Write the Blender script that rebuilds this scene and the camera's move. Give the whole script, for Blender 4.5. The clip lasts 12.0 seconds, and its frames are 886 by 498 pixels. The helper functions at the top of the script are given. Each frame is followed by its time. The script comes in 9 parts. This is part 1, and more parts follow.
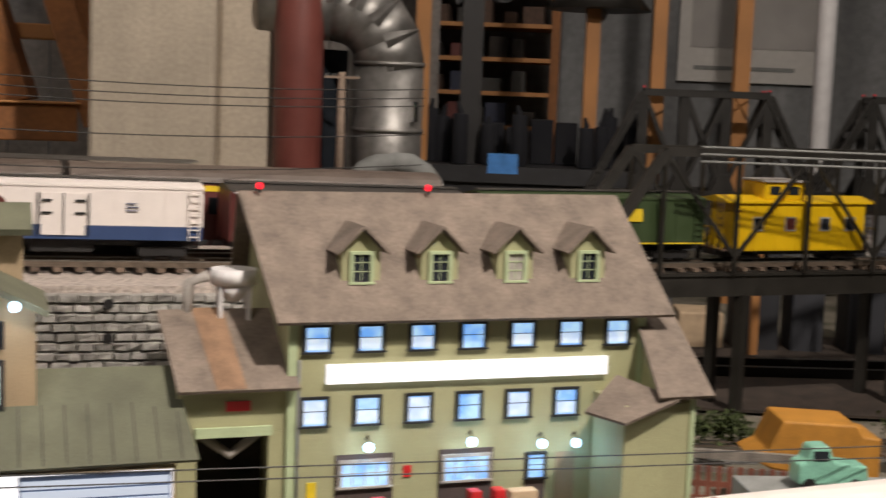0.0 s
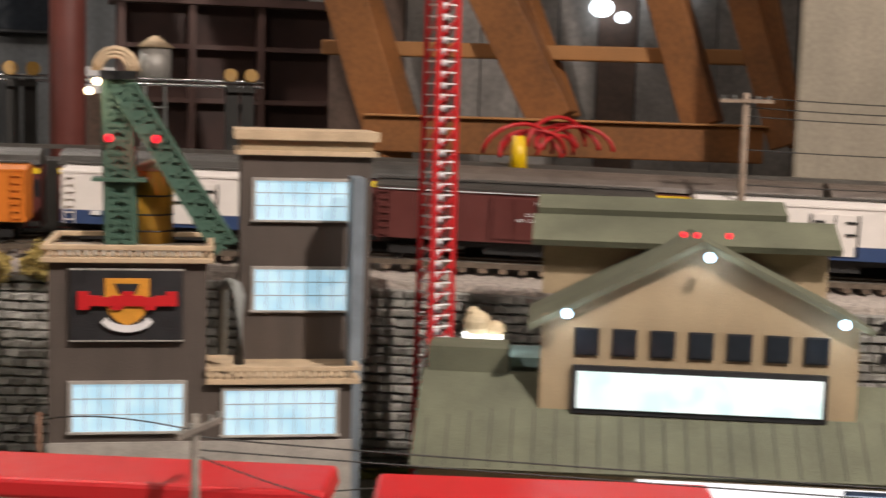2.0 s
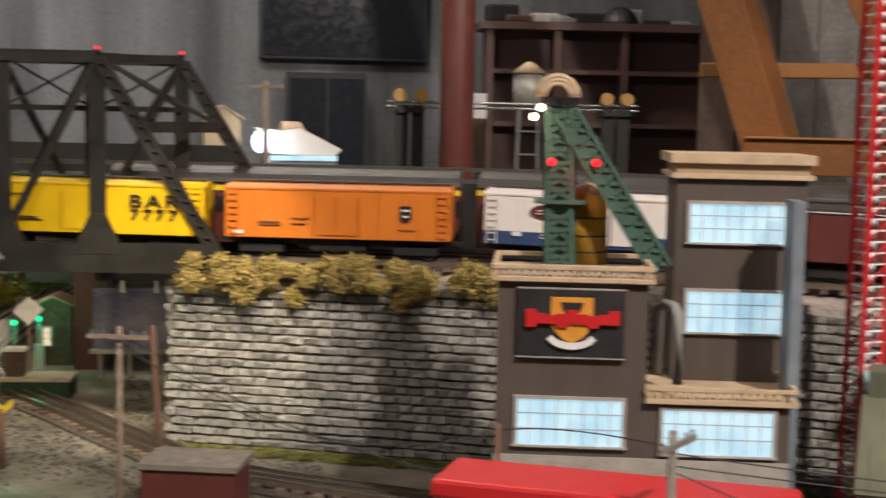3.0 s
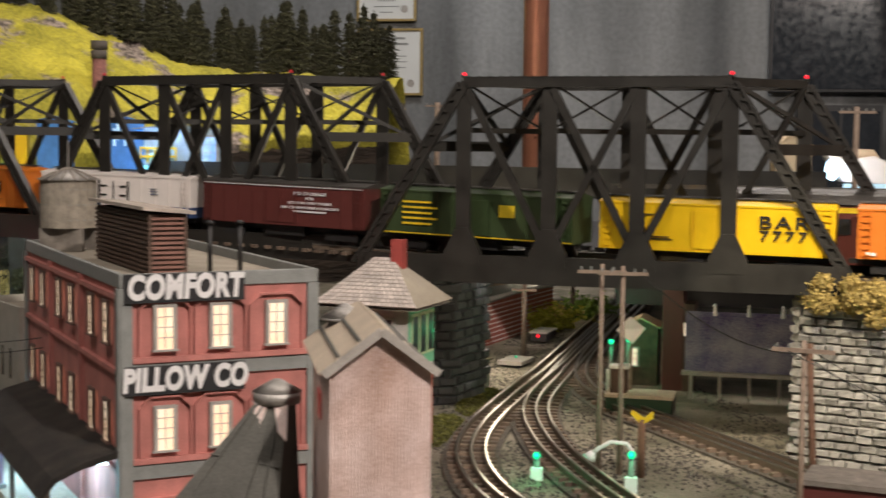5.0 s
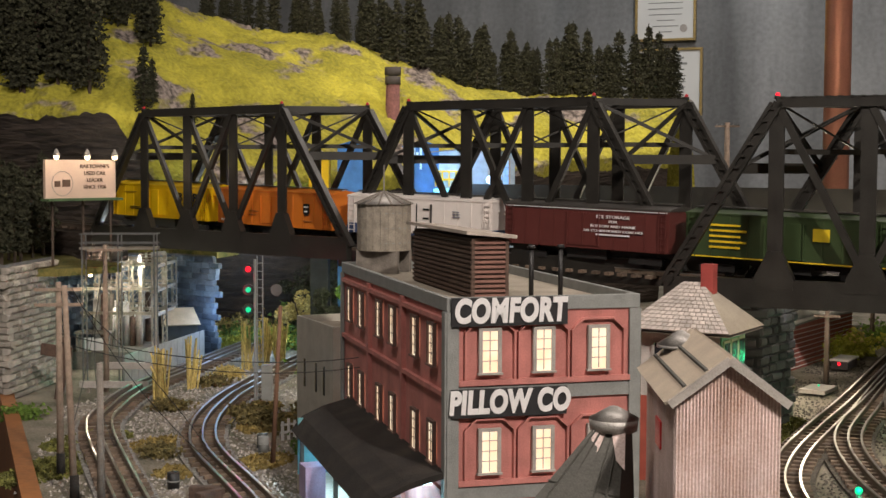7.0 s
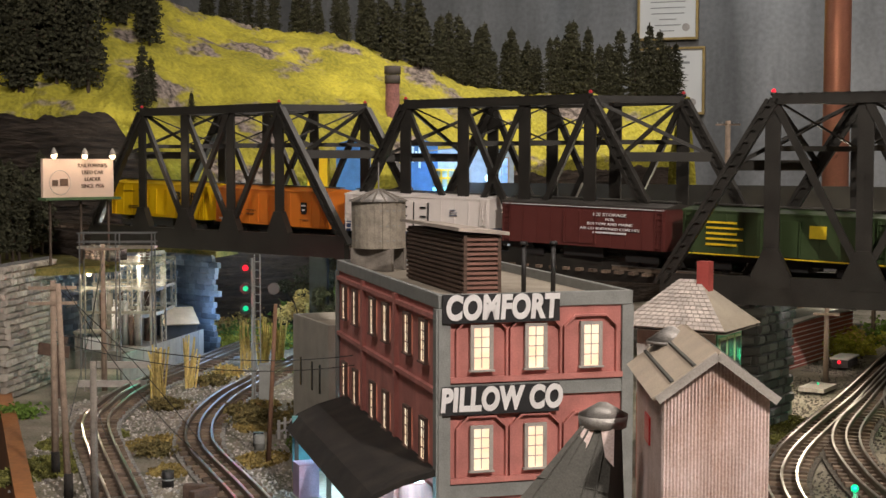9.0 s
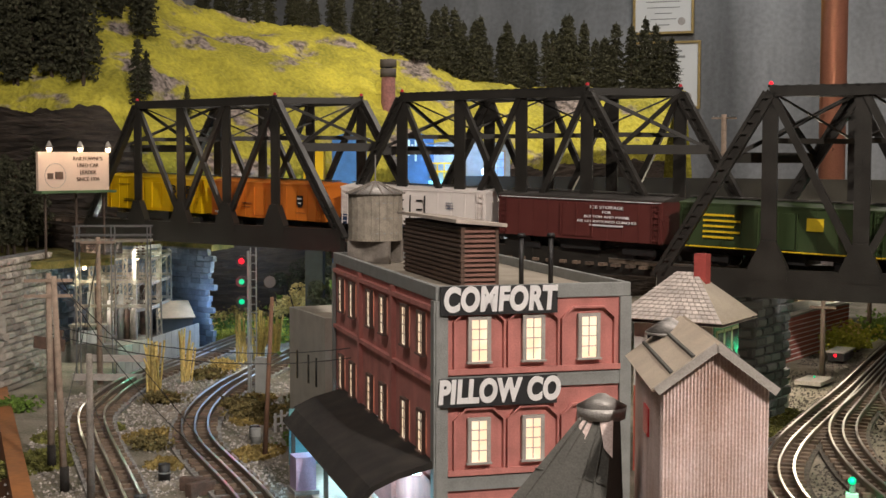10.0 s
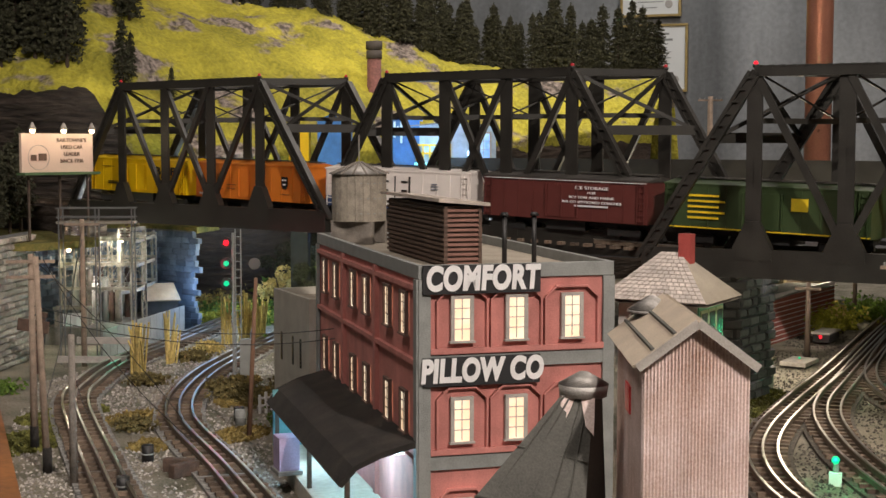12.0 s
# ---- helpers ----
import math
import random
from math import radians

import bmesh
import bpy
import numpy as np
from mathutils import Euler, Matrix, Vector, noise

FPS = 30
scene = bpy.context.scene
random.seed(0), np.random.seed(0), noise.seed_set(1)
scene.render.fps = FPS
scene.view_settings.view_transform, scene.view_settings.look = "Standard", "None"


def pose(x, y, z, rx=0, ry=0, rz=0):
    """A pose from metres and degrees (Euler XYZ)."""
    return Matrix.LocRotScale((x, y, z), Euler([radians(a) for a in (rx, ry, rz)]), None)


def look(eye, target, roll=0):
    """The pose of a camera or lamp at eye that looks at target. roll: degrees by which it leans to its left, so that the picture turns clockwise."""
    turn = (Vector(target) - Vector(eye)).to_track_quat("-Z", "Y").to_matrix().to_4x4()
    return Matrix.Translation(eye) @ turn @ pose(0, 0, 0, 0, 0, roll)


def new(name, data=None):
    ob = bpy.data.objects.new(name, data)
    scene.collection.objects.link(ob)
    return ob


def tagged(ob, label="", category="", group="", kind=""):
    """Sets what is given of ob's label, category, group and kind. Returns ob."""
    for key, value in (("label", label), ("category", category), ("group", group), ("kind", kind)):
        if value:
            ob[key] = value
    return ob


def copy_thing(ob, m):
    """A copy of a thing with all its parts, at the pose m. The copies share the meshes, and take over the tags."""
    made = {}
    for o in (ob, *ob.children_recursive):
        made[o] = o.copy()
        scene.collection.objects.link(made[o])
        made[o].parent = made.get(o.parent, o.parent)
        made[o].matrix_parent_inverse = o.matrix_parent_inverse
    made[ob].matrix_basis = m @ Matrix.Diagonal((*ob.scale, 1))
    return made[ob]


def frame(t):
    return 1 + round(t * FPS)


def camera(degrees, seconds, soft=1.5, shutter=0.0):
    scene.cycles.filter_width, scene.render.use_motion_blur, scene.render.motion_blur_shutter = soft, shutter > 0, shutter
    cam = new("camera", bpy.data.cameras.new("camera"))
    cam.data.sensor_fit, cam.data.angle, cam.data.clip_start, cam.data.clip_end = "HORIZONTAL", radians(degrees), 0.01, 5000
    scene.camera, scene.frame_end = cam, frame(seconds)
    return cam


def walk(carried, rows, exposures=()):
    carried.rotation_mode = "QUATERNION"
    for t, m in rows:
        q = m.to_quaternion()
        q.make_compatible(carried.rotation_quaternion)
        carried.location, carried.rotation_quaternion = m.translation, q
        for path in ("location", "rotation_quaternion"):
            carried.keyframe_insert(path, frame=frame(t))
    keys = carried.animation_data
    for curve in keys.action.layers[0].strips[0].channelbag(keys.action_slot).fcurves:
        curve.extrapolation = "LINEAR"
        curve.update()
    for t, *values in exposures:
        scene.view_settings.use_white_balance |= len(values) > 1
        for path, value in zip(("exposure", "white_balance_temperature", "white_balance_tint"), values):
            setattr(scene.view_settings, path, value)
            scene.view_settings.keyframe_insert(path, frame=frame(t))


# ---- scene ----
cam = camera(35.81, 12.0, soft=1.5, shutter=0.4)


def aim(x, y, z, yaw, pitch, roll):
    return pose(x, y, z, 90 + pitch, 0, yaw) @ pose(0, 0, 0, 0, 0, roll)


PATH = [
    (0.0, aim(0.3387, -0.0767, 1.4566, -45.099, -6.406, 2.174)),
    (0.5, aim(0.2910, -0.0543, 1.4530, -39.927, -6.456, 2.276)),
    (1.0, aim(0.2414, -0.0270, 1.4499, -34.440, -6.477, 2.233)),
    (1.5, aim(0.2020, -0.0026, 1.4489, -28.320, -6.444, 1.940)),
    (2.0, aim(0.1499, 0.0096, 1.4525, -21.932, -6.292, 1.681)),
    (2.5, aim(0.1025, 0.0169, 1.4518, -15.180, -5.961, 1.376)),
    (3.0, aim(0.0549, 0.0138, 1.4515, -8.322, -5.669, 1.121)),
    (3.5, aim(0.0144, 0.0026, 1.4508, -2.251, -5.434, 1.057)),
    (3.7, aim(0.0000, 0.0000, 1.4500, -0.000, -5.364, 1.040)),
    (5.3, aim(-0.1567, -0.0196, 1.4284, 12.487, -4.064, 0.491)),
    (5.5, aim(-0.1631, -0.0219, 1.4301, 13.996, -3.991, 0.420)),
    (6.0, aim(-0.1751, -0.0208, 1.4304, 17.568, -3.765, 0.267)),
    (6.5, aim(-0.1841, -0.0224, 1.4320, 19.999, -3.618, 0.211)),
    (7.0, aim(-0.1879, -0.0208, 1.4326, 21.348, -3.499, 0.203)),
    (9.0, aim(-0.1784, -0.0128, 1.4290, 21.585, -3.471, 0.088)),
    (9.5, aim(-0.1806, -0.0117, 1.4286, 21.443, -3.588, 0.075)),
    (10.0, aim(-0.1815, -0.0109, 1.4262, 21.371, -3.683, 0.092)),
    (10.5, aim(-0.1805, -0.0098, 1.4257, 21.257, -3.816, 0.131)),
    (11.0, aim(-0.1794, -0.0090, 1.4228, 21.128, -3.999, 0.163)),
    (11.5, aim(-0.1788, -0.0063, 1.4221, 21.003, -4.156, 0.101)),
    (12.0, aim(-0.1783, -0.0057, 1.4213, 20.892, -4.323, 0.068)),
]
walk(cam, PATH)

# ---- world and lights ----
world = bpy.data.worlds.new("room_dark")
scene.world = world
world.use_nodes = True
world.node_tree.nodes["Background"].inputs[0].default_value = (0.9, 0.95, 1.0, 1)
world.node_tree.nodes["Background"].inputs[1].default_value = 0.02


def lamp(name, kind, m, energy, color, size=0.1, spot=60, blend=0.5):
    data = bpy.data.lights.new(name, kind)
    data.energy, data.color = energy, color
    if kind == "AREA":
        data.shape, data.size = "DISK", size
    else:
        data.shadow_soft_size = size
    if kind == "SPOT":
        data.spot_size, data.spot_blend = radians(spot), blend
    ob = new(name, data)
    ob.matrix_world = m
    return ob


WARM = (1.0, 0.89, 0.80)
lamp("ceiling_lamp", "AREA", look((1.00, -0.50, 2.95), (-0.3, 1.1, 1.1)), 71, WARM, 0.10)
# unseen dim fill, added to lift the left side of the layout
lamp("ceiling_lamp", "AREA", look((-0.8, 0.1, 2.95), (-1.0, 1.3, 1.1)), 18, WARM, 0.5)
lamp("ceiling_lamp", "AREA", look((0.0, 3.0, 2.95), (0.0, 3.2, 1.1)), 29, WARM, 0.6)
# unseen light, added to brighten the concrete wall behind the hill
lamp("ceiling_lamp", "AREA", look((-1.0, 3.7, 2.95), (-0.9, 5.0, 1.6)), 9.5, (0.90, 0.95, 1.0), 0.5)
lamp("track_spot", "SPOT", look((-0.75, 1.0, 2.9), (-1.37, 2.93, 1.71)), 118, (1.0, 0.86, 0.66), 0.04, 30, 0.9)
lamp("track_spot", "SPOT", look((-0.10, 0.15, 2.9), (0.00, 1.52, 1.21)), 215, (1.0, 0.86, 0.62), 0.02, 8.5, 0.35)
lamp("track_spot", "SPOT", look((2.1, -0.7, 2.3), (1.15, 0.85, 1.25)), 37, WARM, 0.03, 34, 0.7)
lamp("ceiling_lamp", "AREA", look((2.3, 0.9, 2.95), (1.9, 1.6, 1.3)), 4.6, WARM, 0.6)

# ---- materials ----
def mat(name, col, rough=0.7, metal=0.0, var=0.25, scale=60.0, bump=0.25, fine=700.0, col2=None, clear=0.0):
    """A worn surface: two scales of noise in colour and roughness, and a fine relief."""
    m = bpy.data.materials.new(name)
    m.use_nodes = True
    nt = m.node_tree
    n, l = nt.nodes, nt.links
    b = n["Principled BSDF"]
    b.inputs["Metallic"].default_value = metal
    if clear:
        b.inputs["Coat Weight"].default_value = clear
    tc = n.new("ShaderNodeTexCoord")
    big, small = n.new("ShaderNodeTexNoise"), n.new("ShaderNodeTexNoise")
    for t, s in ((big, scale), (small, fine)):
        t.inputs["Scale"].default_value = s
        t.inputs["Detail"].default_value = 5
        l.new(tc.outputs["Object"], t.inputs["Vector"])
    add = n.new("ShaderNodeMath")
    add.operation = "MULTIPLY_ADD"
    add.inputs[1].default_value = 0.4
    l.new(small.outputs["Fac"], add.inputs[0])
    half = n.new("ShaderNodeMath")
    half.operation = "MULTIPLY"
    half.inputs[1].default_value = 0.6
    l.new(big.outputs["Fac"], half.inputs[0])
    l.new(half.outputs[0], add.inputs[2])
    ramp = n.new("ShaderNodeValToRGB")
    lo = col2 or [c * (1 - var) for c in col]
    hi = [min(1, c * (1 + var * 0.6)) for c in col]
    ramp.color_ramp.elements[0].position, ramp.color_ramp.elements[1].position = 0.36, 0.64
    ramp.color_ramp.elements[0].color = (*lo, 1)
    ramp.color_ramp.elements[1].color = (*hi, 1)
    l.new(add.outputs[0], ramp.inputs[0])
    l.new(ramp.outputs[0], b.inputs["Base Color"])
    rr = n.new("ShaderNodeMapRange")
    rr.inputs["To Min"].default_value, rr.inputs["To Max"].default_value = max(0.03, rough - 0.12), min(1, rough + 0.12)
    l.new(big.outputs["Fac"], rr.inputs["Value"])
    l.new(rr.outputs[0], b.inputs["Roughness"])
    if bump:
        bp = n.new("ShaderNodeBump")
        bp.inputs["Strength"].default_value, bp.inputs["Distance"].default_value = bump, 0.002
        l.new(small.outputs["Fac"], bp.inputs["Height"])
        l.new(bp.outputs[0], b.inputs["Normal"])
    return m


def vary(m, amount=0.35):
    """Lets each piece differ a little in brightness, by the object's or the island's chance."""
    nt = m.node_tree
    b = nt.nodes["Principled BSDF"]
    src = b.inputs["Base Color"].links[0].from_socket
    info, geo = nt.nodes.new("ShaderNodeObjectInfo"), nt.nodes.new("ShaderNodeNewGeometry")
    s = nt.nodes.new("ShaderNodeMath")
    s.operation = "ADD"
    nt.links.new(info.outputs["Random"], s.inputs[0])
    nt.links.new(geo.outputs["Random Per Island"], s.inputs[1])
    f = nt.nodes.new("ShaderNodeMath")
    f.operation = "FRACT"
    nt.links.new(s.outputs[0], f.inputs[0])
    mr = nt.nodes.new("ShaderNodeMapRange")
    mr.inputs["To Min"].default_value, mr.inputs["To Max"].default_value = 1 - amount, 1 + amount
    nt.links.new(f.outputs[0], mr.inputs["Value"])
    h = nt.nodes.new("ShaderNodeHueSaturation")
    nt.links.new(mr.outputs[0], h.inputs["Value"])
    nt.links.new(src, h.inputs["Color"])
    nt.links.new(h.outputs[0], b.inputs["Base Color"])
    return m


def glow(name, col, strength):
    m = bpy.data.materials.new(name)
    m.use_nodes = True
    b = m.node_tree.nodes["Principled BSDF"]
    b.inputs["Base Color"].default_value = (*[c * 0.3 for c in col], 1)
    b.inputs["Emission Color"].default_value = (*col, 1)
    b.inputs["Emission Strength"].default_value = strength
    b.inputs["Roughness"].default_value = 0.4
    return m


def glow_patchy(name, col, col2, strength, scale=60):
    """A lit window: light falling unevenly on a blind behind the glass."""
    m = glow(name, col, strength)
    nt = m.node_tree
    b = nt.nodes["Principled BSDF"]
    tc, t, r = nt.nodes.new("ShaderNodeTexCoord"), nt.nodes.new("ShaderNodeTexNoise"), nt.nodes.new("ShaderNodeValToRGB")
    t.inputs["Scale"].default_value = scale
    nt.links.new(tc.outputs["Object"], t.inputs["Vector"])
    nt.links.new(t.outputs["Fac"], r.inputs[0])
    r.color_ramp.elements[0].position, r.color_ramp.elements[1].position = 0.4, 0.6
    r.color_ramp.elements[0].color, r.color_ramp.elements[1].color = (*col2, 1), (*col, 1)
    nt.links.new(r.outputs[0], b.inputs["Emission Color"])
    return m


brick_red = mat("painted_red_brick", (0.48, 0.185, 0.16), 0.85, var=0.22, scale=45, fine=900)
trim_grey = mat("grey_trim", (0.23, 0.235, 0.225), 0.8, var=0.2)
sign_black = mat("sign_black", (0.018, 0.018, 0.02), 0.5, var=0.3)
letter_white = mat("letter_white", (0.72, 0.70, 0.70), 0.6, var=0.1)
window_lit = glow_patchy("window_lit_cream", (1.0, 0.82, 0.60), (1.0, 0.70, 0.45), 1.05, 40)
frame_grey = mat("window_frame_grey", (0.36, 0.33, 0.30), 0.7)
roof_tan = mat("roof_tan_felt", (0.35, 0.305, 0.245), 0.9, var=0.25, scale=30)
wood_brown = mat("weathered_brown_wood", (0.095, 0.058, 0.042), 0.85, var=0.45, scale=90)
wood_grey = mat("weathered_grey_wood", (0.20, 0.175, 0.15), 0.9, var=0.4, scale=80)
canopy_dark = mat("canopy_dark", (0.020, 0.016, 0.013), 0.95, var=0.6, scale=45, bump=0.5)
teal_wall = mat("teal_wall", (0.12, 0.30, 0.33), 0.7)
steel_black = mat("bridge_black", (0.019, 0.017, 0.014), 0.48, 0.0, var=0.4, scale=40, bump=0.15)
rail_steel = mat("rail_steel", (0.37, 0.345, 0.31), 0.25, 0.9, var=0.15, bump=0)
for _k in [k for k in rail_steel.node_tree.links if k.to_socket.name == "Roughness"]:
    rail_steel.node_tree.links.remove(_k)
rail_steel.node_tree.nodes["Principled BSDF"].inputs["Roughness"].default_value = 0.28
tie_wood = vary(mat("tie_wood", (0.14, 0.10, 0.072), 0.9, var=0.4))
ballast = mat("ballast_gravel", (0.25, 0.24, 0.225), 0.95, var=0.75, scale=160, bump=1.0, fine=420)
ballast_dark = mat("ballast_dark", (0.085, 0.073, 0.058), 0.95, var=0.75, scale=160, bump=1.0, fine=420)
ballast_pale = mat("ballast_pale", (0.50, 0.43, 0.38), 0.95, var=0.5, scale=200, bump=1.0, fine=500)
stone = vary(mat("stone_grey", (0.315, 0.30, 0.275), 0.85, var=0.4, scale=120, bump=0.6, fine=500), 0.22)
stone_blue = vary(mat("stone_blue_grey", (0.10, 0.125, 0.155), 0.85, var=0.3, scale=120), 0.35)
stone_dark = vary(mat("stone_dark", (0.085, 0.088, 0.098), 0.9, var=0.3), 0.4)
mortar = mat("mortar_dark", (0.15, 0.15, 0.15), 0.95)
siding_green = mat("siding_pale_green", (0.36, 0.355, 0.20), 0.75, var=0.12, scale=25)
trim_green = mat("trim_pale_green", (0.42, 0.50, 0.30), 0.7, var=0.1)
roof_brown = mat("roof_brown_shingle", (0.195, 0.155, 0.125), 0.9, var=0.3, scale=50, bump=0.5, fine=300)
roof_olive = mat("roof_olive", (0.116, 0.119, 0.078), 0.8, var=0.22, scale=20)
wall_tan = mat("wall_tan_board", (0.36, 0.27, 0.165), 0.8, var=0.18, scale=25)
wall_umber = mat("wall_umber", (0.078, 0.060, 0.050), 0.75, var=0.18, scale=25)
cornice = mat("cornice_tan", (0.50, 0.37, 0.24), 0.75, var=0.2)
window_white = glow_patchy("window_lit_cool", (0.62, 0.86, 0.98), (0.42, 0.70, 0.86), 0.80, 30)
window_blue = glow_patchy("window_lit_blue", (0.50, 0.75, 1.0), (0.16, 0.42, 0.95), 0.9, 55)
sign_glow = glow("lightbox_white", (1.0, 0.97, 0.98), 1.15)
sign_glow_green = glow_patchy("lightbox_cool_white", (0.95, 1.0, 0.98), (0.62, 0.86, 0.84), 0.92, 25)
led = glow("led_bulb", (0.50, 0.74, 1.0), 4.5)
led_red = glow("lamp_red", (1.0, 0.012, 0.03), 1.7)
led_green = glow("lamp_green", (0.0, 0.66, 0.30), 0.95)
lamp_warm = glow("lamp_warm", (1.0, 0.74, 0.46), 7)
glass_dark = mat("dark_glass", (0.02, 0.024, 0.03), 0.15, var=0.2, bump=0)
chim_red = mat("chimney_red", (0.36, 0.06, 0.05), 0.8)
shingle_white = vary(mat("shingle_pale", (0.62, 0.55, 0.50), 0.85), 0.15)
corrugated_pink = mat("corrugated_rust", (0.70, 0.59, 0.57), 0.6, 0.0, var=0.2, scale=22, col2=(0.44, 0.30, 0.24), bump=0.08)
metal_roof = mat("metal_roof", (0.33, 0.31, 0.29), 0.45, 0.4, var=0.25)
slate_dark = mat("slate_dark", (0.085, 0.082, 0.072), 0.75, var=0.45, scale=28)
concrete = mat("concrete_wall", (0.20, 0.205, 0.208), 0.85, var=0.28, scale=2.2, bump=0.2, fine=60)
concrete_warm = mat("concrete_pillar", (0.46, 0.395, 0.31), 0.9, var=0.22, scale=5, bump=0.3, fine=150)


def streak(m, amount=0.3, scale=(5.0, 5.0, 0.45)):
    """Runs and stains down a wall: noise drawn out along z."""
    nt = m.node_tree
    b = nt.nodes["Principled BSDF"]
    src = b.inputs["Base Color"].links[0].from_socket
    tc, mp, t, mr, h = (nt.nodes.new(k) for k in ("ShaderNodeTexCoord", "ShaderNodeMapping", "ShaderNodeTexNoise", "ShaderNodeMapRange", "ShaderNodeHueSaturation"))
    mp.inputs["Scale"].default_value = scale
    t.inputs["Scale"].default_value, t.inputs["Detail"].default_value = 1.0, 8
    nt.links.new(tc.outputs["Object"], mp.inputs["Vector"])
    nt.links.new(mp.outputs[0], t.inputs["Vector"])
    mr.inputs["From Min"].default_value, mr.inputs["From Max"].default_value = 0.3, 0.7
    mr.inputs["To Min"].default_value, mr.inputs["To Max"].default_value = 1 - amount, 1 + amount
    nt.links.new(t.outputs["Fac"], mr.inputs["Value"])
    nt.links.new(mr.outputs[0], h.inputs["Value"])
    nt.links.new(src, h.inputs["Color"])
    nt.links.new(h.outputs[0], b.inputs["Base Color"])


streak(concrete, 0.5)
streak(concrete_warm, 0.16, (9.0, 9.0, 1.2))
streak(corrugated_pink, 0.12, (60.0, 60.0, 14.0))
streak(brick_red, 0.14, (50.0, 50.0, 9.0))
streak(wall_umber, 0.12, (40.0, 40.0, 7.0))
streak(roof_olive, 0.16, (26.0, 26.0, 10.0))
streak(roof_brown, 0.14, (45.0, 45.0, 12.0))
streak(canopy_dark, 0.45, (40.0, 40.0, 40.0))
rail_rust = mat("rail_web", (0.15, 0.115, 0.085), 0.6, 0.4, var=0.4, scale=200, bump=0)
timber = mat("timber_brown", (0.27, 0.105, 0.030), 0.7, var=0.35, scale=8, fine=120)
timber_pale = mat("timber_orange", (0.42, 0.19, 0.06), 0.6, var=0.25, scale=9)
paint_red_post = mat("post_oxblood", (0.17, 0.048, 0.038), 0.45, var=0.3, scale=14)
copper = mat("copper_pipe", (0.50, 0.21, 0.14), 0.32, 0.55, var=0.3, scale=12)
galvanised = mat("galvanised_duct", (0.27, 0.26, 0.245), 0.46, 0.75, var=0.3, scale=25, bump=0.3, fine=80)
grass_yellow = mat("hill_grass_yellow", (0.50, 0.44, 0.05), 0.95, var=0.2, scale=9, bump=1.0, fine=120, col2=(0.21, 0.20, 0.022))
_n, _l = grass_yellow.node_tree.nodes, grass_yellow.node_tree.links
_b = _n["Principled BSDF"]
_src = _b.inputs["Base Color"].links[0].from_socket
_mus, _rmp, _mix = _n.new("ShaderNodeTexNoise"), _n.new("ShaderNodeValToRGB"), _n.new("ShaderNodeMix")
_tc = _n.new("ShaderNodeTexCoord")
_mp = _n.new("ShaderNodeMapping")
_mp.inputs["Scale"].default_value = (8.0, 8.0, 15.0)
_l.new(_tc.outputs["Object"], _mp.inputs["Vector"])
_l.new(_mp.outputs[0], _mus.inputs["Vector"])
_mus.inputs["Scale"].default_value, _mus.inputs["Detail"].default_value = 1.0, 6
_rmp.color_ramp.elements[0].position, _rmp.color_ramp.elements[1].position = 0.555, 0.615
_l.new(_mus.outputs["Fac"], _rmp.inputs[0])
_mix.data_type = "RGBA"
_l.new(_rmp.outputs[0], _mix.inputs["Factor"])
_l.new(_src, _mix.inputs["A"])
_rk, _rr = _n.new("ShaderNodeTexNoise"), _n.new("ShaderNodeValToRGB")
_rk.inputs["Scale"].default_value, _rk.inputs["Detail"].default_value = 90.0, 8
_l.new(_tc.outputs["Object"], _rk.inputs["Vector"])
_l.new(_rk.outputs["Fac"], _rr.inputs[0])
_rr.color_ramp.elements[0].position, _rr.color_ramp.elements[1].position = 0.38, 0.62
_rr.color_ramp.elements[0].color, _rr.color_ramp.elements[1].color = (0.07, 0.058, 0.05, 1), (0.34, 0.28, 0.25, 1)
_l.new(_rr.outputs[0], _mix.inputs["B"])
_l.new(_mix.outputs["Result"], _b.inputs["Base Color"])
for _k in _n:
    if _k.bl_idname == "ShaderNodeBump":
        _k.inputs["Distance"].default_value = 0.006
rock = mat("hill_rock", (0.062, 0.046, 0.037), 0.95, var=0.6, scale=22, bump=1.0, fine=70)
for _k in rock.node_tree.nodes:
    if _k.bl_idname == "ShaderNodeBump":
        _k.inputs["Distance"].default_value = 0.012
    if _k.bl_idname == "ShaderNodeTexNoise":
        _st = rock.node_tree.nodes.new("ShaderNodeMapping")
        _st.inputs["Scale"].default_value = (0.35, 0.35, 1.6)
        rock.node_tree.links.new(_k.inputs["Vector"].links[0].from_socket, _st.inputs["Vector"])
        rock.node_tree.links.new(_st.outputs[0], _k.inputs["Vector"])
earth = mat("layout_earth", (0.20, 0.175, 0.14), 0.95, var=0.6, scale=13, bump=1.0, fine=420, col2=(0.052, 0.052, 0.026))
turf_dark = mat("turf_green", (0.06, 0.085, 0.022), 0.95, var=0.5, scale=40, bump=1.0, fine=300)
foliage_olive = vary(mat("foliage_straw", (0.50, 0.38, 0.13), 0.95, var=0.4, scale=200), 0.35)
foliage_dark = vary(mat("foliage_conifer", (0.050, 0.050, 0.026), 0.95, var=0.4, scale=150), 0.45)
foliage_green = vary(mat("foliage_bright", (0.12, 0.20, 0.03), 0.95, var=0.4, scale=150), 0.35)
foliage_lime = vary(mat("foliage_lime", (0.36, 0.36, 0.05), 0.95, var=0.4, scale=150), 0.3)
frame_dim = mat("dish_grey", (0.10, 0.10, 0.10), 0.7)
foliage_scrub = vary(mat("foliage_scrub", (0.055, 0.075, 0.022), 0.95, var=0.4, scale=150), 0.4)
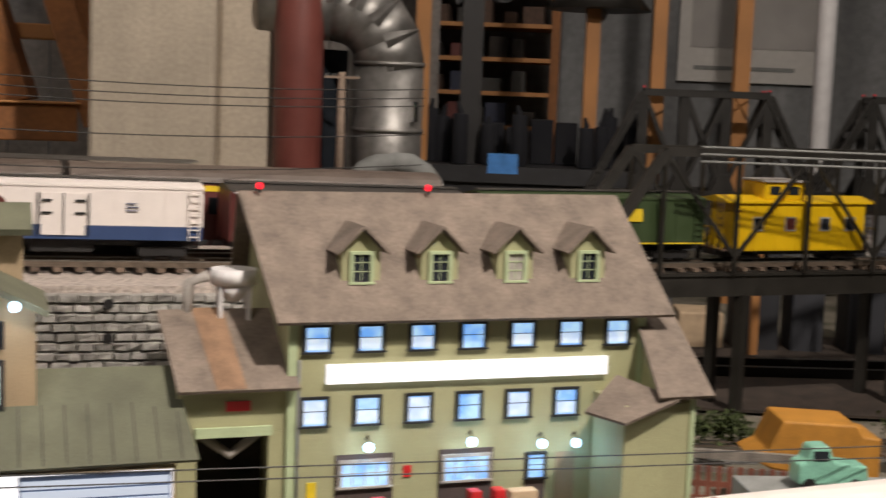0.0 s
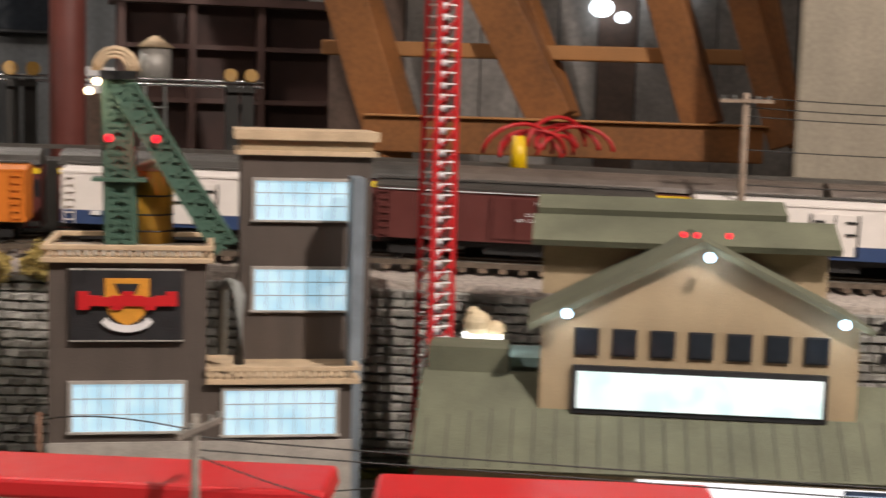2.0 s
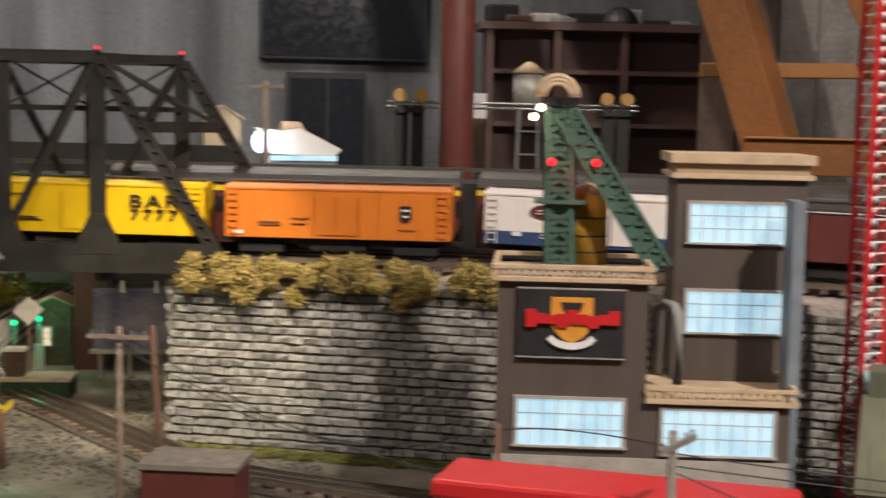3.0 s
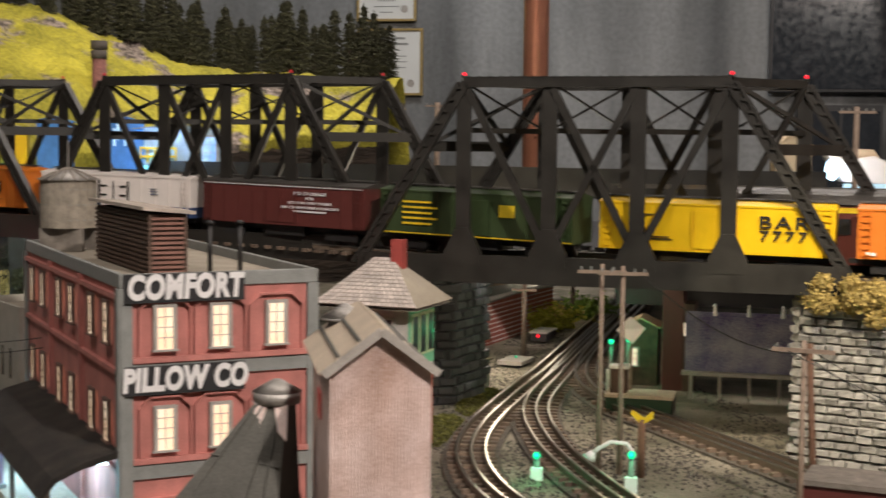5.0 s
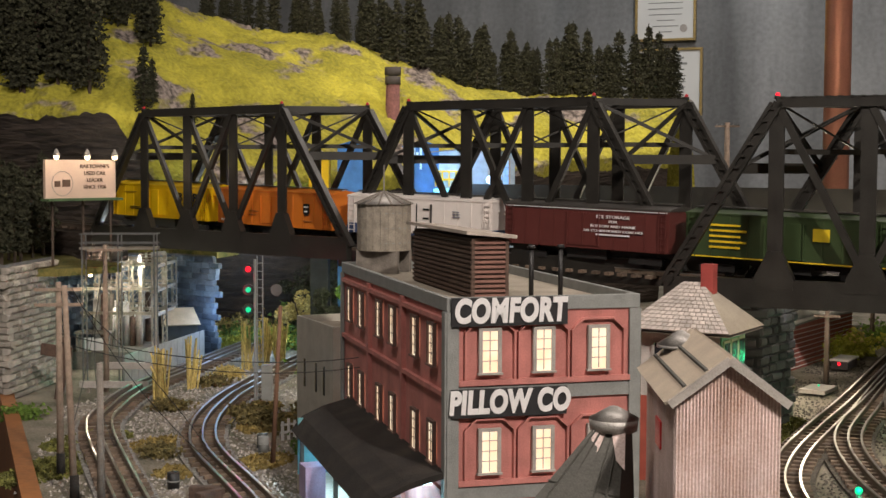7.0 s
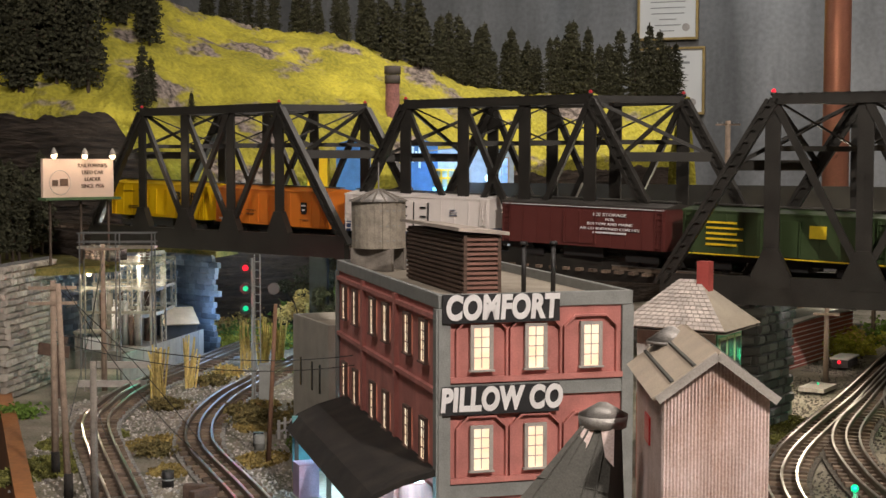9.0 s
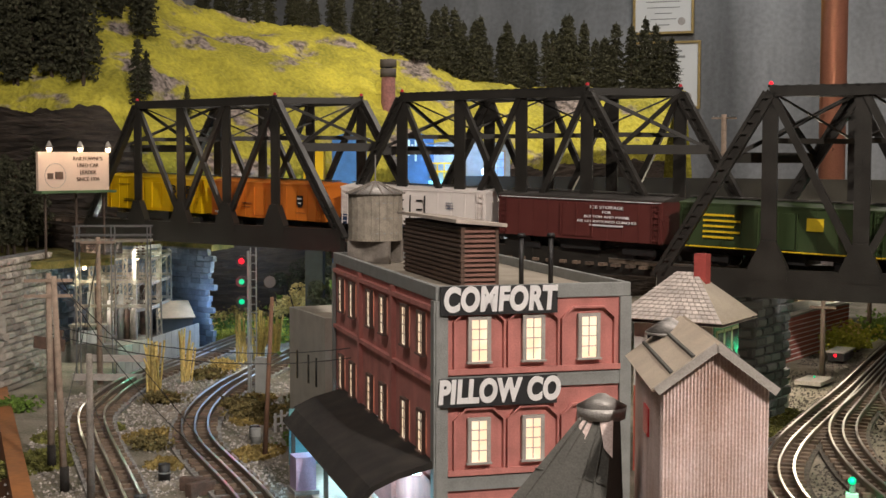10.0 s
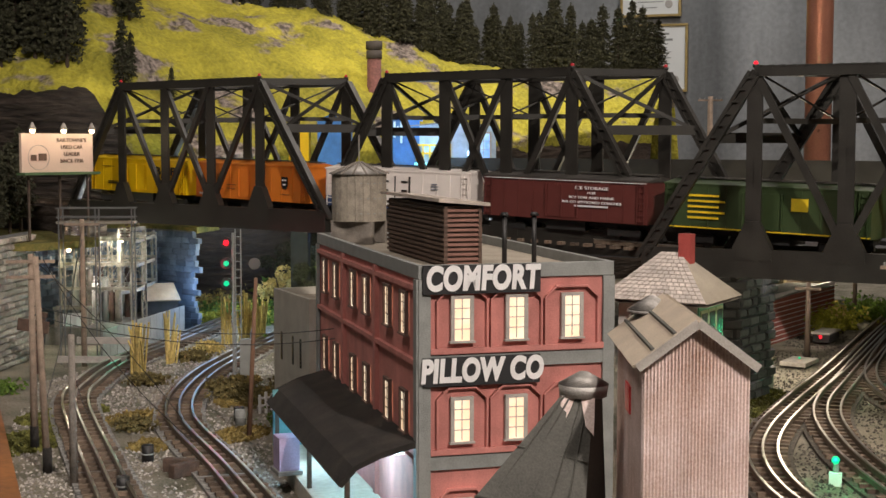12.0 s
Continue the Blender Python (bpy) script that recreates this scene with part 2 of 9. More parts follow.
foliage_brown = vary(mat("foliage_brown", (0.17, 0.135, 0.05), 0.95, var=0.4, scale=150), 0.35)
trunk_brown = mat("trunk_brown", (0.06, 0.042, 0.03), 0.9)
paint_orange = mat("car_orange", (0.62, 0.175, 0.02), 0.42, var=0.08, bump=0.05)
paint_yellow = mat("car_yellow", (0.70, 0.44, 0.005), 0.4, var=0.08, bump=0.05)
paint_white = mat("car_white", (0.74, 0.68, 0.64), 0.4, var=0.05, bump=0.05)
paint_navy = mat("car_navy", (0.035, 0.062, 0.15), 0.4, var=0.1, bump=0.05)
paint_maroon = mat("car_maroon", (0.105, 0.026, 0.022), 0.45, var=0.12, bump=0.05)
paint_green = mat("car_green", (0.036, 0.058, 0.022), 0.42, var=0.12, bump=0.05)
roof_black = mat("car_roof", (0.05, 0.045, 0.04), 0.5, var=0.3)
truck_black = mat("truck_black", (0.013, 0.012, 0.012), 0.5)
decal_black = mat("decal_black", (0.012, 0.012, 0.012), 0.5, bump=0)
decal_yellow = mat("decal_yellow", (0.72, 0.52, 0.02), 0.5, bump=0)
paper = mat("certificate_paper", (0.62, 0.62, 0.60), 0.6, var=0.06, scale=9, bump=0)
gilt = mat("frame_gilt", (0.36, 0.26, 0.10), 0.4, 0.5)
plastic_red = mat("roof_red_plastic", (0.52, 0.018, 0.022), 0.35, var=0.06)
pole_wood = mat("pole_wood", (0.27, 0.20, 0.15), 0.85, var=0.3, scale=120)
pole_dark = mat("pole_dark", (0.085, 0.06, 0.045), 0.9, var=0.3, scale=120)
wire_black = mat("wire_black", (0.015, 0.014, 0.013), 0.6)
blue_paint = mat("blue_paint", (0.05, 0.20, 0.52), 0.5)
green_lattice = mat("derrick_green", (0.050, 0.105, 0.075), 0.5)
tank_yellow = mat("tank_ochre", (0.40, 0.21, 0.02), 0.45, var=0.2)
chrome = mat("bright_metal", (0.55, 0.55, 0.55), 0.2, 1.0)

# ---- building helpers ----
GROUND, RAIL = 1.085, 1.292


def bx(bm, x0, x1, y0, y1, z0, z1):
    v = [bm.verts.new((x, y, z)) for z in (z0, z1) for x, y in ((x0, y0), (x1, y0), (x1, y1), (x0, y1))]
    for f in ((3, 2, 1, 0), (4, 5, 6, 7), (0, 1, 5, 4), (1, 2, 6, 5), (2, 3, 7, 6), (3, 0, 4, 7)):
        bm.faces.new([v[i] for i in f])
    return v


def beam(bm, a, b, w, h, up=(0, 0, 1)):
    """A bar of w by h between two points."""
    a, b = Vector(a), Vector(b)
    d = (b - a).normalized()
    s = d.cross(Vector(up))
    s = (s if s.length > 1e-4 else d.cross(Vector((1, 0, 0)))).normalized()
    u = s.cross(d)
    v = [bm.verts.new(p + s * i * w / 2 + u * j * h / 2) for p in (a, b) for i, j in ((-1, -1), (1, -1), (1, 1), (-1, 1))]
    for f in ((3, 2, 1, 0), (4, 5, 6, 7), (0, 1, 5, 4), (1, 2, 6, 5), (2, 3, 7, 6), (3, 0, 4, 7)):
        bm.faces.new([v[i] for i in f])


def cyl(bm, a, b, r, r2=None, n=12):
    a, b = Vector(a), Vector(b)
    r2 = r if r2 is None else r2
    d = (b - a).normalized()
    s = d.cross(Vector((0, 0, 1)))
    s = (s if s.length > 1e-4 else Vector((1, 0, 0))).normalized()
    u = s.cross(d)
    rings = []
    for p, q in ((a, r), (b, r2)):
        rings.append([bm.verts.new(p + (s * math.cos(k * math.tau / n) + u * math.sin(k * math.tau / n)) * max(q, 1e-5)) for k in range(n)])
    for k in range(n):
        bm.faces.new((rings[0][k], rings[0][(k + 1) % n], rings[1][(k + 1) % n], rings[1][k])).smooth = n > 8
    bm.faces.new(rings[0][::-1])
    bm.faces.new(rings[1])


def tube(bm, pts, r, n=6):
    """A round bar that follows the points in one skin."""
    p = [Vector(q) for q in pts]
    prev = None
    for i, c in enumerate(p):
        d = (p[min(i + 1, len(p) - 1)] - p[max(i - 1, 0)]).normalized()
        s = d.cross(Vector((0, 0, 1)))
        s = (s if s.length > 1e-3 else d.cross(Vector((0, 1, 0)))).normalized()
        u = s.cross(d)
        ring = [bm.verts.new(c + (s * math.cos(k * math.tau / n) + u * math.sin(k * math.tau / n)) * r) for k in range(n)]
        if prev:
            for k in range(n):
                bm.faces.new((prev[k], prev[(k + 1) % n], ring[(k + 1) % n], ring[k])).smooth = n > 5
        else:
            bm.faces.new(ring[::-1])
        prev = ring
    bm.faces.new(prev)


def prism(bm, poly, y0, y1):
    """A polygon of (x, z), drawn out along y."""
    a = [bm.verts.new((x, y0, z)) for x, z in poly]
    b = [bm.verts.new((x, y1, z)) for x, z in poly]
    bm.faces.new(a)
    bm.faces.new(b[::-1])
    for i in range(len(poly)):
        j = (i + 1) % len(poly)
        bm.faces.new((a[j], a[i], b[i], b[j]))


def slab(bm, corners, thick):
    """A plate over a loop of corners, thick along its normal."""
    c = [Vector(p) for p in corners]
    nrm = (c[1] - c[0]).cross(c[2] - c[0]).normalized() * thick
    a = [bm.verts.new(p) for p in c]
    b = [bm.verts.new(p + nrm) for p in c]
    bm.faces.new(a[::-1])
    bm.faces.new(b)
    for i in range(len(c)):
        j = (i + 1) % len(c)
        bm.faces.new((a[i], a[j], b[j], b[i]))


def ball(bm, c, r, seg=10, squash=1.0):
    bmesh.ops.create_uvsphere(bm, u_segments=seg, v_segments=max(5, seg // 2 + 1), radius=r,
                              matrix=Matrix.Translation(c) @ Matrix.Diagonal((1, 1, squash, 1)))


def mesh_of(name, bm, material):
    bmesh.ops.recalc_face_normals(bm, faces=bm.faces)
    me = bpy.data.meshes.new(name)
    bm.to_mesh(me)
    bm.free()
    me.materials.append(material)
    return me


def part(name, bm, material, parent=None, label="", bevel=0.0):
    ob = new(name, mesh_of(name, bm, material))
    if parent:
        ob.parent = parent
    if label:
        ob["label"] = label
    if bevel:
        md = ob.modifiers.new("edge", "BEVEL")
        md.width, md.segments, md.limit_method = bevel, 2, "ANGLE"
    return ob


def thing(name, m, label, category, group="", kind=""):
    ob = new(name)
    ob.empty_display_size = 0.05
    ob.matrix_world = m
    return tagged(ob, label, category, group, kind)


def piece(name, material, parent, *boxes, label="", bevel=0.0):
    """One part made of one or more boxes (x0, x1, y0, y1, z0, z1)."""
    bm = bmesh.new()
    for b in boxes:
        bx(bm, *b)
    return part(name, bm, material, parent, label, bevel)


def text_part(name, text, size, m, material, parent, label="", depth=0.0006, spacing=1.0, bold=0.0, slant=0.0):
    cu = bpy.data.curves.new(name, "FONT")
    cu.body, cu.size, cu.extrude, cu.align_x, cu.align_y = text, size, depth, "CENTER", "CENTER"
    cu.space_character, cu.offset, cu.shear = spacing, bold, slant
    tmp = new(name, cu)
    me = bpy.data.meshes.new_from_object(tmp.evaluated_get(bpy.context.evaluated_depsgraph_get()))
    bpy.data.objects.remove(tmp)
    me.materials.clear()
    me.materials.append(material)
    ob = new(name, me)
    ob.parent = parent
    ob.matrix_local = m
    if label:
        ob["label"] = label
    return ob


def smooth_line(pts, step=0.01):
    """Points at even steps along a soft curve through the given ones."""
    p = [Vector((*q, 0)) if len(q) == 2 else Vector(q) for q in pts]
    p = [2 * p[0] - p[1]] + p + [2 * p[-1] - p[-2]]
    out = []
    for a, b, c, d in zip(p, p[1:], p[2:], p[3:]):
        n = max(2, int((c - b).length / step))
        for k in range(n):
            t = k / n
            out.append(0.5 * (2 * b + (c - a) * t + (2 * a - 5 * b + 4 * c - d) * t * t + (3 * b - a - 3 * c + d) * t ** 3))
    out.append(p[-2])
    return out


def side_of(line, i):
    a, b = line[max(0, i - 1)], line[min(len(line) - 1, i + 1)]
    d = (b - a).normalized()
    return Vector((d.y, -d.x, 0))


def sweep(bm, line, off, w, h, z):
    """A bar of w by h along a line, off to its right."""
    prev = None
    for i, p in enumerate(line):
        s = side_of(line, i)
        ring = [bm.verts.new(p + s * (off + dx) + Vector((0, 0, z + dz))) for dx, dz in ((-w / 2, 0), (w / 2, 0), (w / 2, h), (-w / 2, h))]
        if prev:
            for k in range(4):
                bm.faces.new((prev[k], prev[(k + 1) % 4], ring[(k + 1) % 4], ring[k]))
        else:
            bm.faces.new(ring[::-1])
        prev = ring
    bm.faces.new(prev)

# ---- the room ----
def setting(name, material, label, category, *boxes):
    return tagged(piece(name, material, None, *boxes), label, category, kind="structure")


setting("floor", concrete, "grey concrete floor of the hall", "floor", (-3.7, 4.4, -2.7, 5.2, -0.1, 0.0))
setting("ceiling", concrete, "dark concrete ceiling over the hall", "ceiling", (-3.7, 4.4, -2.7, 5.2, 3.1, 3.2))
setting("wall_north", concrete, "stained grey concrete wall behind the layout", "wall", (-3.5, 4.2, 5.0, 5.2, 0.0, 3.1))
setting("wall_south", concrete, "plain grey concrete wall", "wall", (-3.5, 4.2, -2.7, -2.5, 0.0, 3.1))
setting("wall_west", concrete, "plain grey concrete wall", "wall", (-3.7, -3.5, -2.7, 5.2, 0.0, 3.1))
setting("wall_east", concrete, "grey concrete wall with posters", "wall", (4.2, 4.4, -2.7, 5.2, 0.0, 3.1))

# the benchwork that carries the layout
bm = bmesh.new()
outline = [(-2.9, 3.2), (-1.473, 1.563), (-1.089, 1.122), (-0.52, 0.47), (0.1, 0.42), (0.66, 0.28), (1.2, -0.15), (1.7, -0.7), (3.4, -0.7), (3.4, 4.6), (-2.9, 4.6)]
top = [bm.verts.new((x, y, GROUND)) for x, y in outline]
low = [bm.verts.new((x, y, GROUND - 0.06)) for x, y in outline]
bm.faces.new(top)
bm.faces.new(low[::-1])
for i in range(len(outline)):
    j = (i + 1) % len(outline)
    bm.faces.new((top[j], top[i], low[i], low[j]))
tagged(part("ground", bm, earth), "scenic ground of brown earth and dull turf on the layout", "ground", kind="structure")
bm = bmesh.new()
for a, b in zip(outline[:8], outline[1:8]):
    beam(bm, (*a, 1.0), (*b, 1.0), 0.02, 0.19)
tagged(part("trim", bm, timber), "brown wooden edge board along the layout", "edge board", kind="structure")

for x, y in ((-2.6, 3.1), (-1.45, 1.75), (-0.45, 0.65), (0.7, 0.45), (1.75, -0.5), (3.3, -0.6), (3.3, 2.0), (3.3, 4.5), (1.0, 2.2), (-0.9, 3.0), (0.8, 4.5), (-2.7, 4.5)):
    leg = tagged(piece("bench_leg", timber, None, (-0.03, 0.03, -0.03, 0.03, 0.0, GROUND - 0.06)), "square brown timber leg under the layout", "leg", "bench legs")
    leg.location = (x, y, 0)

# ---- the raised line: wall, bed, bridges ----
MAIN = smooth_line([(-2.3, 2.25), (-1.75, 2.05), (-1.41, 1.93), (-1.10, 1.825), (-0.89, 1.78), (-0.6, 1.695), (-0.358, 1.60), (-0.057, 1.556),
                    (0.3, 1.48), (0.7, 1.32), (1.05, 1.15), (1.45, 0.97), (1.84, 0.80), (2.6, 0.47)])
RUN = [0.0]
for p, q in zip(MAIN, MAIN[1:]):
    RUN.append(RUN[-1] + (q - p).length)
START = next(r for r, p in zip(RUN, MAIN) if p.x >= -1.75)


GRADE = 0.0215


def climb(s):
    """How far the line has climbed above the level stretch, at s along it."""
    return max(0.0, 1.75 - s) * GRADE - min(0.020, max(0.0, s - 2.2) * 0.0165)


def on_main(s):
    s += START
    i = next((k for k in range(len(RUN) - 1) if RUN[k + 1] >= s), len(RUN) - 2)
    f = (s - RUN[i]) / (RUN[i + 1] - RUN[i])
    return MAIN[i].lerp(MAIN[i + 1], f)


def track(name, line, z, label, rails=(-0.016, 0.0, 0.016), bed=True, tie=0.019, bed_mat=None):
    t = thing(name, Matrix(), label, "railway track", "tracks", "structure")
    for off in rails:
        bm = bmesh.new()
        sweep(bm, line, off, 0.0026, 0.0052, z - 0.0066)
        r_ = part("rail", bm, rail_rust, t)
        bm = bmesh.new()
        sweep(bm, line, off, 0.0027, 0.0014, z - 0.0013)
        part("rail_head", bm, rail_steel, r_, "polished running surface")
    bm = bmesh.new()
    step, run = tie, 0.0
    for i in range(1, len(line)):
        run += (line[i] - line[i - 1]).length
        if run >= step:
            run = 0.0
            s = side_of(line, i) * (0.026 + 0.002 * random.random())
            beam(bm, line[i] - s + Vector((0, 0, z - 0.0086)), line[i] + s + Vector((0, 0, z - 0.0086)), 0.0080, 0.004)
    tagged(part("tie", bm, tie_wood, t), kind="stuff")
    if bed:
        bm = bmesh.new()
        sweep(bm, line, 0, 0.064, 0.0036, z - 0.0142)
        part("ballast_bed", bm, bed_mat or ballast, t)
    return t



def s_near(q):
    """The place along the line that lies nearest to a point beside it."""
    return min(zip(RUN, MAIN), key=lambda e: (e[1].xy - q.xy).length_squared)[0] - START


MAIN_UP = [p + Vector((0, 0, climb(r - START))) for r, p in zip(RUN, MAIN)]
track("main_track", MAIN_UP, RAIL, "black three-rail main track on the raised line", bed=False, rails=(-0.016, 0.016))

bm = bmesh.new()
sweep(bm, [p for r, p in zip(RUN, MAIN_UP) if r - START < 0.16], 0, 0.075, 0.050, RAIL - 0.064)
tagged(part("roadbed", bm, rock), "dark bank under the line beyond the bridge", "roadbed", kind="structure")

# bed behind the stone wall
WALL = smooth_line([(-0.021, 1.532), (0.314, 1.406), (0.62, 1.262), (1.0, 1.06), (1.30, 0.917), (1.47, 0.838)], 0.021)
bm = bmesh.new()
back = [p + Vector((0.16, 0.34, 0)) for p in WALL]
for i in range(len(WALL) - 1):
    za, zb = (RAIL - 0.016 + min(0.0, climb(s_near(WALL[k]))) * 0.8 for k in (i, i + 1))
    vs = [bm.verts.new((q.x, q.y, z)) for z4 in ((GROUND,) * 4, (za, zb, zb, za)) for q, z in zip((WALL[i], WALL[i + 1], back[i + 1], back[i]), z4)]
    for f in ((4, 5, 6, 7), (0, 1, 5, 4), (2, 3, 7, 6)):
        bm.faces.new([vs[k] for k in f])
bmesh.ops.remove_doubles(bm, verts=bm.verts, dist=0.0005)
tagged(part("embankment", bm, ballast_pale), "pale gravel bed of the raised line", "embankment", kind="structure")


lamp_dim = glow("lamp_red_dim", (0.55, 0.02, 0.03), 0.5)


def bridge(tl, tr, v, label, ztop=1.515, bulb=None, lift=0.0):
    """A skewed through truss: near top chord from tl to tr, the far truss moved by v."""
    tl, tr, v = Vector((*tl, 0)), Vector((*tr, 0)), Vector((*v, 0))
    d = (tr - tl).normalized()
    pan = (tr - tl).length / 3
    end = pan * 1.27
    br = thing("truss_bridge", Matrix.Translation((*(tl + v / 2).xy, 1.27 + lift)), label, "railway bridge", "truss bridges")
    o = tl + v / 2
    zt, zb = ztop - 1.27 - lift, 0.030
    nodes_t = [tl + d * pan * k - o for k in range(4)]
    ends = [tl - d * end - o, tr + d * end - o]
    up = Vector((0, 0, 1))
    for sh in (Vector((0, 0, 0)), v):
        a, b = ends[0] + sh, ends[1] + sh
        bm = bmesh.new()
        beam(bm, a + up * 0.016, b + up * 0.016, 0.010, 0.032)
        part("girder", bm, steel_black, br)
        bm = bmesh.new()
        beam(bm, nodes_t[0] + sh + up * zt, nodes_t[3] + sh + up * zt, 0.010, 0.012)
        for k in range(24):
            p = nodes_t[0].lerp(nodes_t[3], (k + 0.5) / 24) + sh + up * (zt + 0.0056)
            beam(bm, p - d * 0.0025, p + d * 0.0025, 0.012, 0.0018)
        part("top_chord", bm, steel_black, br)
        for p in nodes_t:
            bm = bmesh.new()
            for off in (-0.0042, 0.0042):
                beam(bm, p + sh + d * off + up * zb, p + sh + d * off + up * zt, 0.009, 0.0034, up=d.cross(up))
            part("post", bm, steel_black, br)
            bm = bmesh.new()
            q = p + sh
            w, h = 0.022, 0.030
            n = d.cross(up) * 0.0055
            loop = [q - d * w + up * 0.02, q + d * w + up * 0.02, q + d * w + up * 0.034, q + d * w * 0.35 + up * (0.034 + h), q - d * w * 0.35 + up * (0.034 + h), q - d * w + up * 0.034]
            f = [bm.verts.new(c + n) for c in loop]
            g = [bm.verts.new(c - n) for c in loop]
            bm.faces.new(f)
            bm.faces.new(g[::-1])
            for i in range(6):
                bm.faces.new((f[(i + 1) % 6], f[i], g[i], g[(i + 1) % 6]))
            part("gusset", bm, steel_black, br)
        low = [p + sh + up * 0.035 for p in nodes_t]
        hi = [p + sh + up * zt for p in nodes_t]
        for p, q in ((hi[0], low[1]), (hi[1], low[2]), (hi[2], low[1]), (hi[3], low[2])):
            bm = bmesh.new()
            beam(bm, p, q, 0.006, 0.008)
            part("diagonal", bm, steel_black, br)
        for p, q in ((hi[0], a + up * 0.02), (hi[3], b + up * 0.02)):
            bm = bmesh.new()
            for off in (-0.006, 0.006):
                beam(bm, p + d * off, q + d * off, 0.010, 0.004, up=d)
            beam(bm, p, q, 0.005, 0.008)
            for k in range(16):
                m = p.lerp(q, (k + 0.5) / 16)
                beam(bm, m - d * 0.006, m + d * 0.006, 0.0106, 0.003)
            part("end_post", bm, steel_black, br)
        for p in (hi[0], hi[3]):
            bm = bmesh.new()
            ball(bm, p + up * 0.0088, 0.0026, 8)
            part("warning_lamp", bm, bulb or lamp_dim, br, "small red warning lamp")
            bm = bmesh.new()
            cyl(bm, p + up * 0.004, p + up * 0.0075, 0.0036, n=10)
            part("lamp_base", bm, steel_black, br)
    # cross bracing overhead, portals and floor beams
    for k in range(4):
        p = nodes_t[k] + up * zt
        bm = bmesh.new()
        beam(bm, p, p + v, 0.006, 0.009)
        part("strut", bm, steel_black, br)
        bm = bmesh.new()
        beam(bm, p - up * 0.055, p + v - up * 0.055, 0.004, 0.006)
        part("sway_strut", bm, steel_black, br)
        bm = bmesh.new()
        beam(bm, nodes_t[k] + up * 0.012, nodes_t[k] + v + up * 0.012, 0.008, 0.016)
        part("floor_beam", bm, steel_black, br)
        bm = bmesh.new()
        beam(bm, p, p + v - up * 0.055, 0.0022, 0.0022)
        beam(bm, p + v, p - up * 0.055, 0.0022, 0.0022)
        part("sway_brace", bm, steel_black, br)
        if k < 3:
            q = nodes_t[k + 1] + up * zt
            bm = bmesh.new()
            beam(bm, p, q + v, 0.0028, 0.0028)
            beam(bm, q, p + v, 0.0028, 0.0028)
            part("lateral_brace", bm, steel_black, br)
    for k in (0, 3):
        s = -1 if k == 0 else 1
        p = nodes_t[k] + d * s * end * 0.35 + up * (zt - (zt - 0.02) * 0.35)
        bm = bmesh.new()
        beam(bm, p, p + v, 0.005, 0.012)
        t0 = nodes_t[k] + up * zt
        beam(bm, t0, p + v, 0.0045, 0.0045)
        beam(bm, t0 + v, p, 0.0045, 0.0045)
        part("portal", bm, steel_black, br)
    bm = bmesh.new()
    c0, c1 = ends[0] + v / 2, ends[1] + v / 2
    for off in (-0.022, 0.022):
        s = d.cross(up) * off
        beam(bm, c0 + s + up * 0.008, c1 + s + up * 0.008, 0.004, 0.008)
    part("stringer", bm, steel_black, br)
    return br


bridge((-1.461, 1.894), (-1.152, 1.789), (0.105, 0.075), "black steel truss bridge beside the forested hill", lift=0.027)
bridge((-0.942, 1.774), (-0.652, 1.697), (0.105, 0.072), "black steel truss bridge above the pillow factory", lift=0.013)
bridge((-0.401, 1.552), (-0.10, 1.523), (0.085, 0.085), "black steel truss bridge ending at the stone wall", 1.504, led_red, 0.003)

